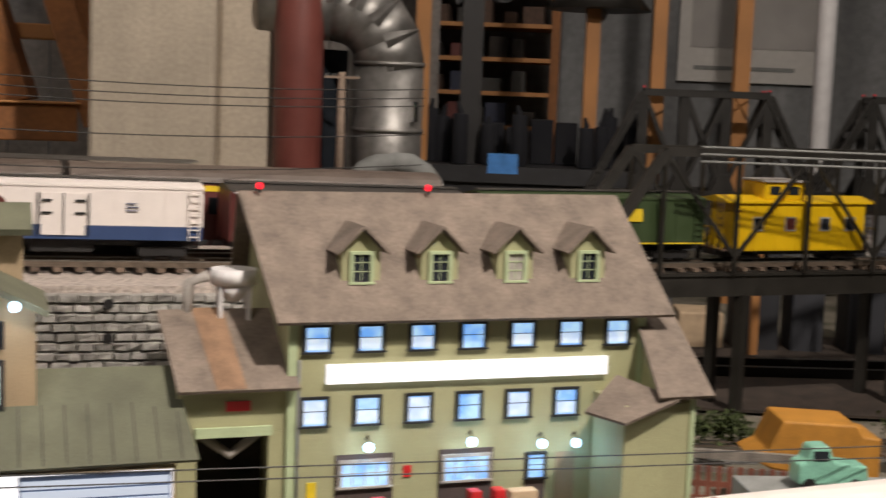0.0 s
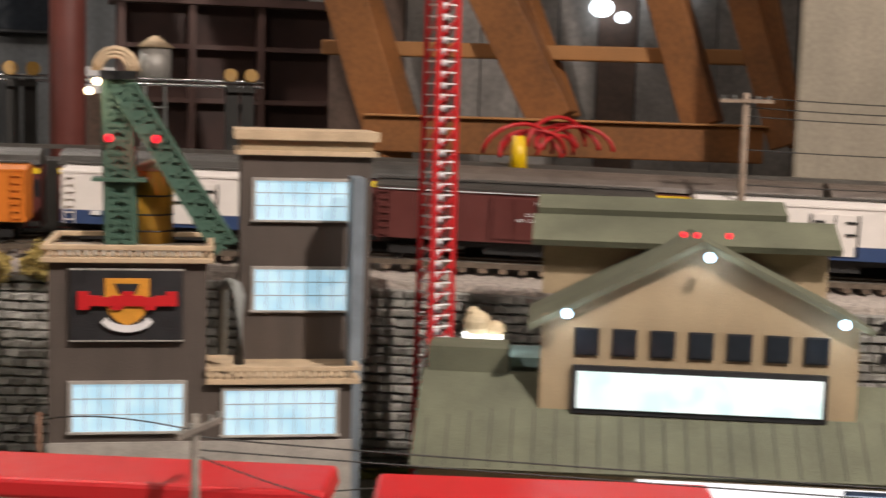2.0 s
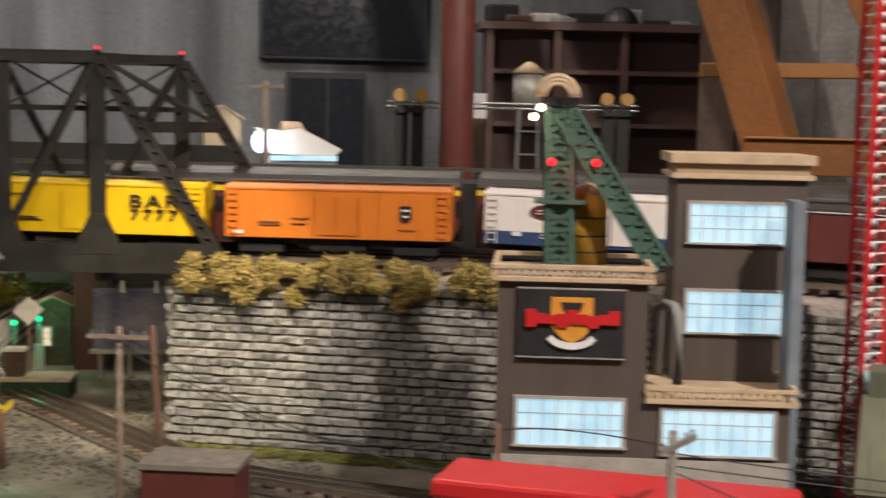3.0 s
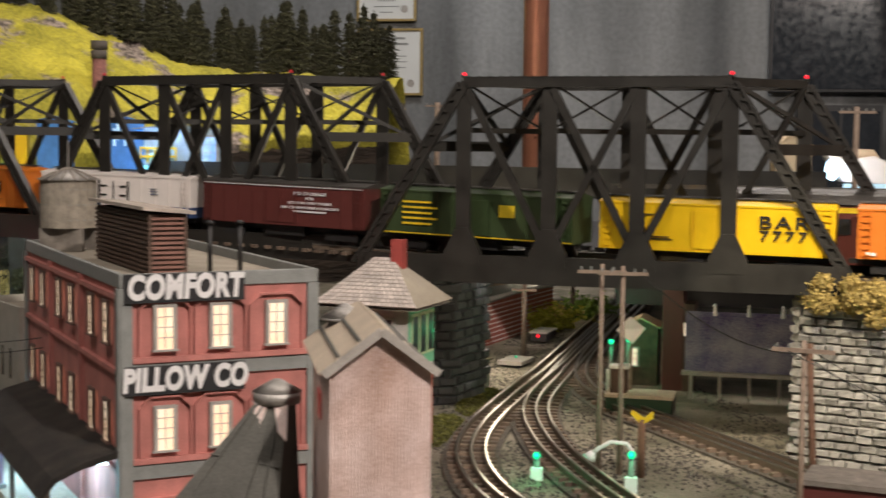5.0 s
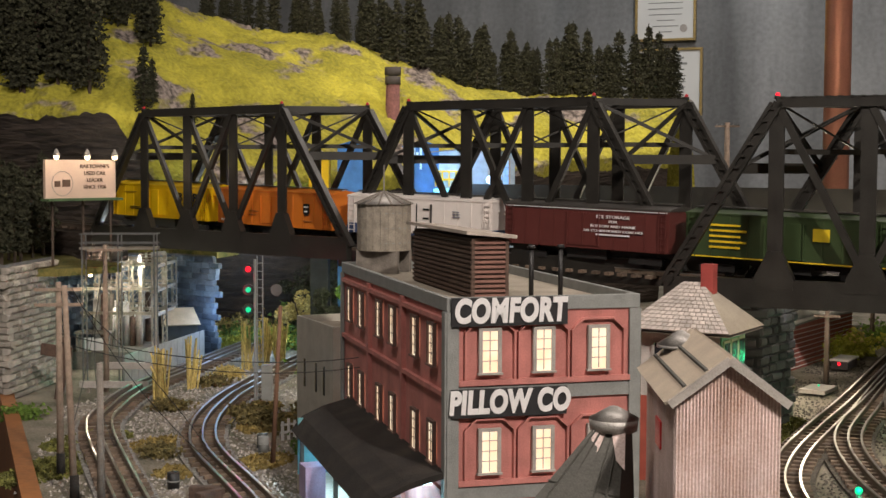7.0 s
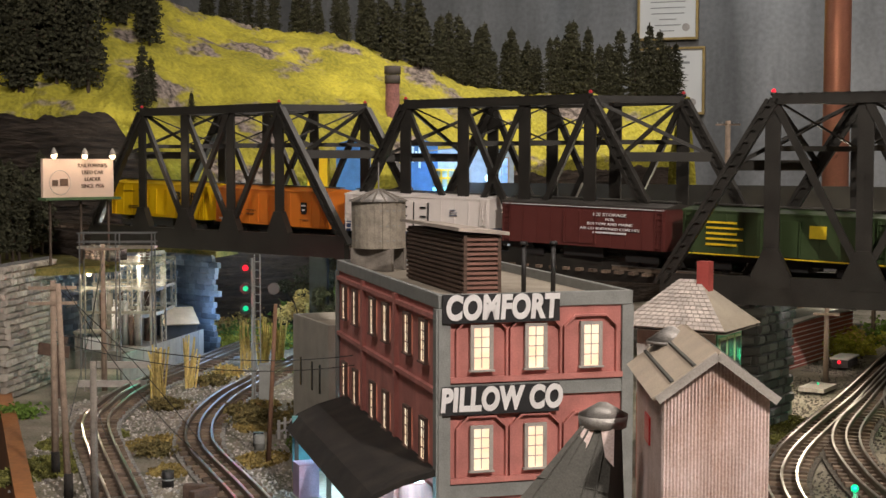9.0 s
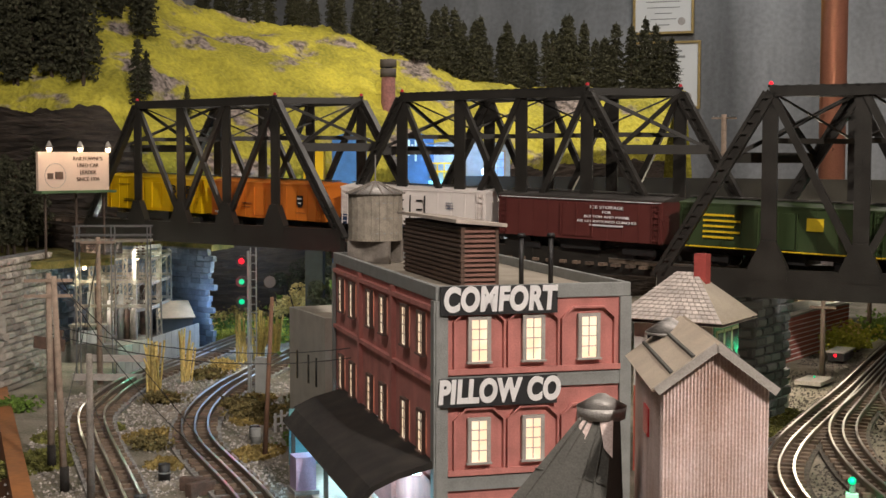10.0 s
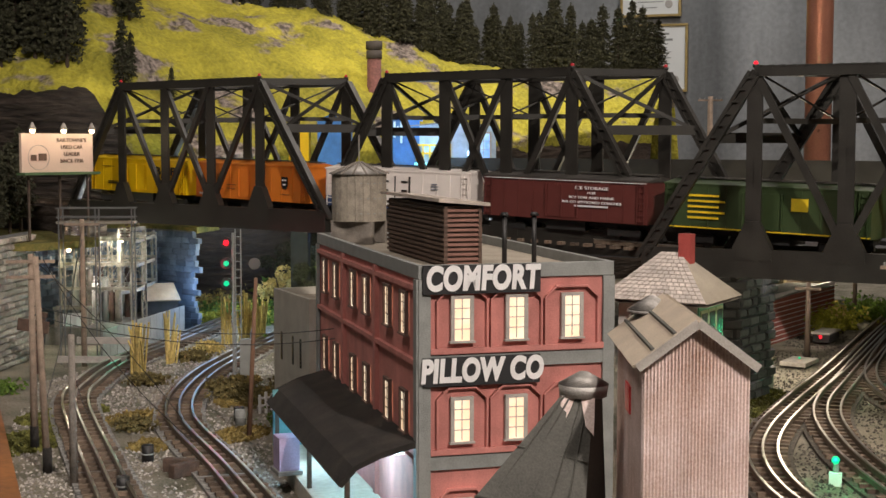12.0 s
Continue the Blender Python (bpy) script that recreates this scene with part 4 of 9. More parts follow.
# grain elevator
S = thing("grain_elevator", pose(-0.356, 0.795, GROUND, 0, 0, 20), "narrow corrugated grain elevator with a pale gabled metal roof", "grain elevator")
SW, SD, SZ = 0.064, 0.132, 0.206
piece("core", corrugated_pink, S, (0.001, SW - 0.001, 0.001, SD - 0.001, 0, SZ))
bm = bmesh.new()
prism(bm, [(0, SZ), (SW, SZ), (SW / 2, SZ + 0.024)], 0.001, SD)
part("gable", bm, corrugated_pink, S)
bm = bmesh.new()
nr = 31
# one rolled sheet: six faces to a wave
rows_ = []
for k in range(nr * 6 + 1):
    x = k * SW / (nr * 6)
    y = -0.0005 + 0.00055 * math.cos(k * math.pi / 3)
    zt = SZ + 0.0235 * (1 - abs(x - SW / 2) / (SW / 2))
    rows_.append((bm.verts.new((x, y, 0)), bm.verts.new((x, y, zt))))
for a_, b_ in zip(rows_, rows_[1:]):
    bm.faces.new((a_[0], b_[0], b_[1], a_[1]))
part("corrugation", bm, corrugated_pink, S)
bm = bmesh.new()
for k in range(60):
    y = (k + 0.5) * SD / 60
    bx(bm, -0.0003, 0.002, y - 0.0006, y + 0.0006, 0, SZ)
part("corrugation", bm, corrugated_pink, S)
for sx in (-1, 1):
    bm = bmesh.new()
    cx = SW / 2
    e = cx + sx * (cx + (0.006 if sx < 0 else 0.0025))
    slab(bm, [(cx, -0.005, SZ + 0.0265), (e, -0.005, SZ - 0.002), (e, SD + 0.004, SZ - 0.002), (cx, SD + 0.004, SZ + 0.0265)][::sx], 0.0022)
    part("roof_sheet", bm, mat("elevator_roof", (0.50, 0.42, 0.33), 0.6, var=0.15) if sx < 0 else bpy.data.materials["elevator_roof"], S)
    bm = bmesh.new()
    for q in (0.36, 0.70):
        xq, zq = cx + (e - cx) * q, SZ + 0.0290 - 0.0285 * q
        beam(bm, (xq, -0.004, zq), (xq, SD + 0.003, zq), 0.0022, 0.0022)
    part("batten", bm, slate_dark, S)
bm = bmesh.new()
cyl(bm, (0.021, SD - 0.012, SZ + 0.002), (0.021, SD - 0.012, SZ + 0.017), 0.012, n=18)
cyl(bm, (0.021, SD - 0.012, SZ + 0.017), (0.021, SD - 0.012, SZ + 0.019), 0.0168, 0.0165, 18)
cyl(bm, (0.021, SD - 0.012, SZ + 0.019), (0.021, SD - 0.012, SZ + 0.0285), 0.0165, 0.002, 18)
part("cupola", bm, metal_roof, S, "round metal ventilator")
for sx in (-1, 1):
    bm = bmesh.new()
    e = SW / 2 + sx * (SW / 2 + 0.004)
    beam(bm, (SW / 2, -0.0062, SZ + 0.0255), (e, -0.0062, SZ - 0.0015), 0.0016, 0.0052)
    part("barge_board", bm, frame_grey, S)
piece("hatch", plastic_red, S, (-0.0014, 0.001, 0.054, 0.078, 0.165, 0.183), label="red shutter")
# conveyor hood beside it
C = thing("conveyor_house", pose(-0.412, 0.868, GROUND), "dark slate-clad conveyor roof with a metal cap beside the elevator", "conveyor")
bm = bmesh.new()
top = Vector((0, 0, 0.175))
feet = [Vector((-0.155, -0.115, -0.02)), Vector((0.012, -0.075, -0.02)), Vector((0.012, 0.035, -0.02)), Vector((-0.035, 0.045, -0.02))]
r = 0.010
caps = [top + Vector((-r, -r, 0)), top + Vector((r, -r, 0)), top + Vector((r, r, 0)), top + Vector((-r, r, 0))]
for i in range(4):
    j = (i + 1) % 4
    bm.faces.new([bm.verts.new(q) for q in (feet[i], feet[j], caps[j], caps[i])])
bmesh.ops.remove_doubles(bm, verts=bm.verts, dist=0.0001)
part("roof", bm, slate_dark, C)
bm = bmesh.new()
cyl(bm, top - Vector((0, 0, 0.004)), top + Vector((0, 0, 0.004)), 0.016, 0.017, 14)
cyl(bm, top + Vector((0, 0, 0.004)), top + Vector((0, 0, 0.012)), 0.017, 0.003, 14)
part("cap", bm, metal_roof, C)

for f_ in (0.16, 0.34, 0.52, 0.70, 0.86):
    bm = bmesh.new()
    lift = Vector((-0.0006, -0.0012, 0.0004))
    beam(bm, feet[0].lerp(feet[1], f_) + lift, caps[0].lerp(caps[1], f_) + lift, 0.0010, 0.0010)
    part("standing_seam", bm, slate_dark, C)
for f_ in (0.30, 0.48, 0.66, 0.82):
    bm = bmesh.new()
    lift = Vector((-0.0006, -0.0012, 0.0004))
    beam(bm, feet[0].lerp(caps[0], f_) + lift, feet[1].lerp(caps[1], f_ - 0.04) + lift, 0.0008, 0.0008)
    part("sheet_lap", bm, slate_dark, C)
for s_ in (-1, 1):
    bm = bmesh.new()
    slab(bm, [top + Vector((0.002 * s_, -0.0135, -0.003)), top + Vector((0.011 * s_, -0.0125, -0.003)), top + Vector((0.013 * s_, -0.0215, -0.026)), top + Vector((0.007 * s_, -0.0205, -0.020))][::s_], 0.0012)
    part("bracket", bm, corrugated_pink, C, "rusty pink bracket plate")
# switch tower under the bridge
T = thing("switch_tower", pose(-0.480, 1.491, GROUND, 0, 0, -10), "two-storey switch tower with a pale hipped roof and red chimney", "signal box")
piece("base_wall", mat("tower_red_board", (0.34, 0.075, 0.05), 0.8), T, (-0.045, 0.045, -0.04, 0.04, 0, 0.095))
piece("upper_wall", mat("tower_cream", (0.48, 0.45, 0.42), 0.8), T, (-0.045, 0.045, -0.04, 0.04, 0.095, 0.172))
piece("green_side", mat("tower_green", (0.14, 0.42, 0.26), 0.7), T, (0.045, 0.0465, -0.038, 0.038, 0.10, 0.170))
for k in range(3):
    y = -0.034 + k * 0.0235
    piece("window", trim_green, T, (0.0465, 0.048, y, y + 0.02, 0.112, 0.160))
    piece("pane", glass_dark, bpy.data.objects[[o.name for o in T.children][-1]], (0.0478, 0.0486, y + 0.002, y + 0.018, 0.115, 0.157))
for x in (-0.03, 0.006):
    sash(T, x, x + 0.022, 0.115, 0.155, -0.0405, glass_dark, frame_grey, 2, 2)
bm = bmesh.new()
e, zr, zt = 0.062, 0.170, 0.219
rid = 0.012
P = [Vector(q) for q in ((-e, -e * 0.92, zr), (e, -e * 0.92, zr), (e, e * 0.92, zr), (-e, e * 0.92, zr), (-rid, 0, zt), (rid, 0, zt))]
for f in ((0, 1, 5, 4), (1, 2, 5), (2, 3, 4, 5), (3, 0, 4)):
    q = [bm.verts.new(P[i]) for i in f]
    bm.faces.new(q)
bm.faces.new([bm.verts.new(P[i] - Vector((0, 0, 0.003))) for i in (3, 2, 1, 0)])
part("roof", bm, roof_tan, T)
bm = bmesh.new()
rows_ = 13
for k in range(rows_):
    f0, f1 = k / rows_, (k + 1) / rows_
    a0, b0 = P[0].lerp(P[4], f0), P[1].lerp(P[5], f0)
    cols_ = max(3, int((b0 - a0).length / 0.0068))
    nrm = (P[1] - P[0]).cross(P[4] - P[0]).normalized()
    a1, b1 = P[0].lerp(P[4], f1), P[1].lerp(P[5], f1)
    for c in range(cols_):
        u0, u1 = (c + 0.06) / cols_, (c + 0.94) / cols_
        vs = [a0.lerp(b0, u0) + nrm * 0.0018, a0.lerp(b0, u1) + nrm * 0.0018, a1.lerp(b1, u1) + nrm * 0.0008, a1.lerp(b1, u0) + nrm * 0.0008]
        bm.faces.new([bm.verts.new(q) for q in vs])
tagged(part("shingle", bm, shingle_white, T), kind="stuff")
piece("chimney", chim_red, T, (0.010, 0.024, -0.006, 0.008, 0.195, 0.240))

# green mill with dormers
G_ = thing("green_mill", pose(1.061, 0.774, GROUND, 0, 0, -25), "pale green clapboard mill with dormers and lit windows", "mill")
gx0, gx1 = -0.031, 0.293
GD = 0.170
piece("wall", siding_green, G_, (gx0, gx1, 0.0, GD, 0, 0.194))
bm = bmesh.new()
for k in range(48):
    z = 0.002 + k * 0.004
    bx(bm, gx0 - 0.0002, gx1 + 0.0002, -0.00012, 0.0005, z, z + 0.0036)
tagged(part("clapboard", bm, siding_green, G_), kind="stuff")
for x in (gx0 - 0.001, gx1 - 0.006):
    piece("corner_board", trim_green, G_, (x, x + 0.007, -0.0014, 0.002, 0, 0.194))
piece("frieze_board", siding_green, G_, (gx0, gx1, -0.0016, 0.0, 0.184, 0.194))
ez, rz, ry, lean = 0.183, 0.281, GD / 2, -0.014
for x in (gx0, gx1 - 0.004):
    bm = bmesh.new()
    loop = [(x, 0.0, 0.19), (x, GD, 0.19), (x + lean, ry, rz - 0.004)]
    a, b = [bm.verts.new(q) for q in loop], [bm.verts.new((q[0] + 0.004, q[1], q[2])) for q in loop]
    bm.faces.new(a)
    bm.faces.new(b[::-1])
    for k in range(3):
        q = (k + 1) % 3
        bm.faces.new((a[q], a[k], b[k], b[q]))
    part("gable", bm, siding_green, G_)
for sy in (-1, 1):
    y0 = -0.014 if sy < 0 else GD + 0.014
    bm = bmesh.new()
    slab(bm, [(-0.045, y0, ez), (0.315, y0, ez), (0.315 + lean, ry, rz), (-0.045 + lean, ry, rz)][::-sy], 0.0035)
    part("roof", bm, roof_brown, G_)
slope = (rz - ez) / (ry + 0.014)


def roof_y(z):
    return -0.014 + (z - ez) / slope


for k in range(4):
    x = 0.0315 + k * 0.0697
    yf, yb = roof_y(0.211) - 0.001, roof_y(0.262)
    D = piece("dormer", siding_green, G_, (x - 0.0165, x + 0.0165, yf, yb, 0.206, 0.241))
    bm = bmesh.new()
    prism(bm, [(x - 0.0165, 0.241), (x + 0.0165, 0.241), (x, 0.257)], yf, yb)
    part("dormer_gable", bm, siding_green, D)
    for sx in (-1, 1):
        bm = bmesh.new()
        slab(bm, [(x, yf - 0.008, 0.2595), (x + sx * 0.0225, yf - 0.008, 0.2375), (x + sx * 0.0225, yb + 0.012, 0.2375), (x, yb + 0.012, 0.2595)][::sx], 0.002)
        part("dormer_roof", bm, roof_brown, D)
    sash(G_, x - 0.0085, x + 0.0085, 0.2150, 0.2380, yf - 0.0003, glass_dark if k != 2 else frame_grey, trim_green, 2, 3, proud=0.003)
random.seed(4)
blind_white = glow_patchy("blind_lit_white", (0.80, 0.90, 1.0), (0.55, 0.70, 0.95), 0.85, 60)
for k in range(7):
    x = -0.019 + k * 0.0457
    w_ = sash(G_, x, x + 0.0215, 0.1595, 0.1795, -0.0006, window_blue, sign_black, 1, 2)
    if k != 3:
        piece("blind", blind_white, w_, (x + 0.0016, x + 0.0199, -0.00145, -0.0012, 0.1598, 0.1690 + 0.0005 * (k % 2)))
for k in range(6):
    x = -0.020 + k * 0.0456
    w_ = sash(G_, x, x + 0.0215, 0.0975, 0.1190, -0.0006, window_blue, sign_black, 1, 2)
    if k != 3:
        piece("blind", blind_white, w_, (x + 0.0016, x + 0.0199, -0.00145, -0.0012, 0.0978, 0.1076 if k % 2 else 0.1170))
piece("light_box", sign_glow, G_, (0.0, 0.256, -0.005, -0.0008, 0.1315, 0.1475), label="long glowing blank white sign")
for x0, x1 in ((0.010, 0.061), (0.102, 0.152)):
    piece("freight_door", mat("door_umber", (0.07, 0.05, 0.045), 0.8) if x0 < 0.05 else bpy.data.materials["door_umber"], G_, (x0, x1, -0.0012, 0.002, 0.0, 0.070))
    sash(G_, x0 + 0.004, x1 - 0.004, 0.044, 0.064, -0.0014, window_blue, frame_grey, 4, 2, "door_light")
sash(G_, 0.184, 0.201, 0.042, 0.062, -0.0008, window_blue, sign_black, 1, 2)
piece("side_door", bpy.data.materials["door_umber"], G_, (0.183, 0.202, -0.0010, 0.002, 0, 0.040))
piece("pale_door", wall_tan, G_, (0.212, 0.230, -0.0012, 0.002, 0.0, 0.062))
for x, z in ((0.036, 0.078), (0.128, 0.078), (0.194, 0.073), (0.2265, 0.072)):
    bm = bmesh.new()
    ball(bm, (x, -0.010, z), 0.0042, 12)
    part("wall_lamp", bm, led, G_, "bright white gooseneck bulb")
    bm = bmesh.new()
    tube(bm, [(x, 0, z + 0.004), (x, -0.006, z + 0.009), (x, -0.010, z + 0.0045)], 0.0008)
    part("lamp_arm", bm, truck_black, G_)
piece("notice", decal_yellow, G_, (-0.014, -0.006, -0.0012, 0.001, 0.030, 0.048))
piece("notice", plastic_red, G_, (0.070, 0.077, -0.0012, 0.001, 0.048, 0.058))
bm = bmesh.new()
tube(bm, [(-0.023, -0.002, 0.152), (-0.023, -0.002, 0.01)], 0.0013)
part("downpipe", bm, trim_grey, G_)
# front annex on its far end
piece("annex_wall", siding_green, G_, (0.246, 0.311, -0.062, -0.0008, 0, 0.116))
piece("annex_corner", trim_green, G_, (0.3085, 0.3125, -0.0638, -0.060, 0, 0.120))
bm = bmesh.new()
slab(bm, [(0.272, -0.072, 0.122), (0.325, -0.072, 0.122), (0.330, 0.03, 0.190), (0.2935, 0.03, 0.190)], 0.0032)
part("annex_roof", bm, roof_brown, G_)
bm = bmesh.new()
slab(bm, [(0.294, -0.0004, 0.12), (0.294, -0.060, 0.12), (0.294, -0.0004, 0.172)], 0.002)
part("annex_cheek", bm, siding_green, G_)
bm = bmesh.new()
slab(bm, [(0.214, -0.050, 0.108), (0.238, -0.078, 0.103), (0.292, -0.072, 0.120), (0.258, -0.020, 0.132)], 0.0028)
part("porch_roof", bm, roof_brown, G_)
# open shed on its near end
for b_ in ((-0.121, -0.0315, 0.003, 0.008, 0.093, 0.130), (-0.121, -0.105, 0.003, 0.008, 0, 0.0928), (-0.046, -0.0315, 0.003, 0.008, 0, 0.0928), (-0.121, -0.117, 0.0082, 0.10, 0, 0.130)):
    piece("shed_wall", siding_green, G_, b_)
piece("shed_lintel", trim_green, G_, (-0.107, -0.044, -0.001, 0.0025, 0.090, 0.098))
# near-black sheet: the dark inside of the open shed put in as colour
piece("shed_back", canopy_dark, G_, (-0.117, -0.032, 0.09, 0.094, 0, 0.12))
bm = bmesh.new()
tube(bm, [(-0.10, 0.02, 0.088), (-0.076, 0.012, 0.072), (-0.050, 0.02, 0.088)], 0.004, 8)
part("chute", bm, frame_grey, G_)
bm = bmesh.new()
slab(bm, [(-0.123, -0.012, 0.129), (-0.024, -0.012, 0.129), (-0.032, 0.075, 0.181), (-0.128, 0.075, 0.181)], 0.003)
part("shed_roof", bm, roof_brown, G_)
bm = bmesh.new()
slab(bm, [(-0.092, -0.0128, 0.1322), (-0.068, -0.0128, 0.1322), (-0.073, 0.0742, 0.1842), (-0.099, 0.0742, 0.1842)], 0.0004)
part("rust_stain", bm, mat("rust_stain", (0.25, 0.15, 0.09), 0.9, var=0.35, scale=60), G_, "orange rust run down the shed roof")
piece("shed_notice", plastic_red, G_, (-0.082, -0.062, 0.001, 0.0028, 0.111, 0.119))


def mill_pt(x, y, z=0.0):
    return pose(1.061, 0.774, GROUND, 0, 0, -25) @ Matrix.Translation((x, y, z))


for k, (x, w, h, m_, label) in enumerate(((0.040, 0.010, 0.040, plastic_red, "red and white fuel pump before the mill"), (0.124, 0.009, 0.042, plastic_red, "red and white fuel pump by the freight door"), (0.146, 0.009, 0.042, plastic_red, "red fuel pump beside the crate"),
                                          (0.082, 0.034, 0.032, paint_green, "dark green waste bin before the mill"), (0.168, 0.024, 0.040, cornice, "stacked tan crate before the mill"))):
    t = thing("fuel_pump" if w < 0.02 else ("waste_bin" if m_ is paint_green else "crate"), mill_pt(x, -0.03), label, "pump" if w < 0.02 else "bin")
    piece("body", m_ if w > 0.02 else letter_white, t, (-w / 2, w / 2, -0.006, 0.006, 0, h * 0.6), bevel=0.001)
    piece("top", m_, t, (-w / 2 - 0.0005, w / 2 + 0.0005, -0.0065, 0.0065, h * 0.6, h), bevel=0.001)

# engine house with the pale light box
seam_grey = mat("roof_seam_grey", (0.055, 0.055, 0.045), 0.9)
E_ = thing("engine_house", pose(0.648, 0.98, GROUND, 0, 0, -26.5), "tan engine house with olive roof and glowing white sign", "engine house")
piece("front_wall", wall_tan, E_, (-0.019, 0.232, 0.0, 0.004, 0.108, 0.196))
bm = bmesh.new()
prism(bm, [(-0.019, 0.196), (0.232, 0.196), (0.106, 0.258)], 0.0, 0.004)
part("gable", bm, wall_tan, E_)
bm = bmesh.new()
for k in range(31):
    x = -0.017 + k * 0.0083
    bx(bm, x - 0.0003, x + 0.0003, -0.0005, 0.001, 0.109, 0.1955)
part("board_seam", bm, wall_tan, E_)
for a, b in (((-0.030, 0.190), (0.106, 0.262)), ((0.242, 0.196), (0.106, 0.262))):
    bm = bmesh.new()
    slab(bm, [(a[0], -0.010, a[1]), (b[0], -0.010, b[1]), (b[0], 0.10, b[1]), (a[0], 0.10, a[1])][::1 if a[0] > 0.1 else -1], 0.005)
    part("roof", bm, roof_olive, E_)
for x in (-0.019, 0.228):
    piece("side_wall", wall_tan, E_, (x, x + 0.004, 0.0045, 0.095, 0.10, 0.192))
piece("eave_board", trim_grey, E_, (-0.030, 0.240, -0.0016, 0.0, 0.1075, 0.112))
piece("sign_frame", sign_black, E_, (0.007, 0.209, -0.0045, -0.0006, 0.119, 0.158))
piece("light_box", sign_glow_green, E_, (0.011, 0.205, -0.0062, -0.0046, 0.1235, 0.1535), label="glowing blank white sign")
for k in range(7):
    x = 0.008 + k * 0.0302
    piece("window", sign_black, E_, (x, x + 0.0195, -0.002, 0.001, 0.166, 0.188))
    w = bpy.data.objects[[o.name for o in E_.children][-1]]
    piece("pane", glass_dark, w, (x + 0.0015, x + 0.018, -0.0028, -0.0019, 0.1675, 0.1865))
for x, z in ((0.110, 0.250), (0.001, 0.2015), (0.216, 0.2015)):
    bm = bmesh.new()
    ball(bm, (x, -0.018, z), 0.0042, 10)
    part("flood_lamp", bm, led, E_, "bright white bulb under the eave")
for x in (0.09, 0.1, 0.125):
    bm = bmesh.new()
    ball(bm, (x, -0.008, 0.266 + 0.02 * abs(x - 0.106)), 0.0026, 8)
    part("warning_lamp", bm, led_red, E_, "small red lamp on the ridge")
# clerestory behind and long lower roof
piece("clerestory", wall_tan, E_, (-0.02, 0.225, 0.105, 0.17, 0.20, 0.247))
for y0, y1, z0, z1 in ((0.085, 0.125, 0.244, 0.263), (0.125, 0.155, 0.268, 0.278)):
    bm = bmesh.new()
    slab(bm, [(-0.03 + (z0 > 0.25) * 0.004, y0, z0), (0.232 - (z0 > 0.25) * 0.04, y0, z0), (0.232 - (z0 > 0.25) * 0.04, y1, z1), (-0.03 + (z0 > 0.25) * 0.004, y1, z1)], 0.006)
    part("clerestory_roof", bm, roof_olive, E_)
bm = bmesh.new()
slab(bm, [(-0.118, -0.046, 0.078), (0.352, -0.046, 0.083), (0.340, 0.03, 0.142), (-0.116, 0.03, 0.142)], 0.003)
part("lower_roof", bm, roof_olive, E_)
for k in range(27):
    x = -0.108 + k * 0.0172
    bm = bmesh.new()
    tilt = (x + 0.118) / 0.47 * 0.005
    beam(bm, (x, -0.0458, 0.0812 + tilt), (x, 0.0, 0.1188 + tilt * 0.4), 0.0010, 0.0024)
    part("roof_seam", bm, seam_grey, E_)
piece("lower_wall", wall_tan, E_, (-0.112, 0.335, -0.036, 0.10, 0, 0.077))
piece("roof_box", roof_olive, E_, (-0.112, -0.045, 0.026, 0.07, 0.10, 0.163))
piece("dock_window", sign_glow, E_, (0.06, 0.333, -0.038, -0.0362, 0.012, 0.076))
# slats glow by themselves to look brightly lit
slat_glow = glow("slat_lit_white", (0.72, 0.80, 0.95), 0.55)
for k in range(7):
    piece("shutter", slat_glow, E_, (0.22, 0.33, -0.0405, -0.0382, 0.018 + k * 0.008, 0.0240 + k * 0.008))
# blue-grey sheet: the shade between the slats put in as colour
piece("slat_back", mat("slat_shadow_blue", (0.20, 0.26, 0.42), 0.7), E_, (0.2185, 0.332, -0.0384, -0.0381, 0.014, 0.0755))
for z in (0.018, 0.0335, 0.049):
    piece("blue_pane", window_blue, E_, (0.125, 0.18, -0.0402, -0.0382, z, z + 0.0145))

# brewery with the emblem sign
K = thing("brewery", pose(0.277, 1.101, GROUND, 0, 0, -12), "dark brown brewery with cornices, blue-white lit windows and an emblem sign", "brewery")
piece("wall", wall_umber, K, (-0.017, 0.105, 0.0, 0.10, 0, 0.232), (0.1051, 0.222, 0.0, 0.10, 0, 0.135))
piece("base_course", mat("base_grey", (0.34, 0.31, 0.28), 0.8), K, (-0.018, 0.2225, -0.002, 0.0, 0, 0.088))
for q in ((-0.022, 0.110, -0.006, 0.105, 0.232, 0.236), (-0.022, 0.110, -0.006, -0.001, 0.242, 0.246), (-0.022, -0.017, -0.001, 0.105, 0.242, 0.246), (0.105, 0.110, -0.001, 0.105, 0.242, 0.246), (-0.017, 0.105, 0.1, 0.105, 0.242, 0.246)):
    piece("cornice", cornice, K, q, bevel=0.0006)
for k in range(20):
    piece("baluster", cornice, K, (-0.019 + k * 0.0066, -0.016 + k * 0.0066, -0.004, -0.001, 0.236, 0.242))
piece("roof", roof_tan, K, (-0.016, 0.104, 0.001, 0.099, 0.236, 0.2368))
for q in ((0.1052, 0.228, -0.006, 0.10, 0.135, 0.139), (0.1052, 0.228, -0.006, -0.002, 0.146, 0.149), (0.224, 0.228, -0.002, 0.10, 0.146, 0.149)):
    piece("ledge", cornice, K, q)
for k in range(18):
    piece("baluster", cornice, K, (0.108 + k * 0.0066, 0.1105 + k * 0.0066, -0.0045, -0.0025, 0.139, 0.146))
tx, ty = 0.134, 0.080
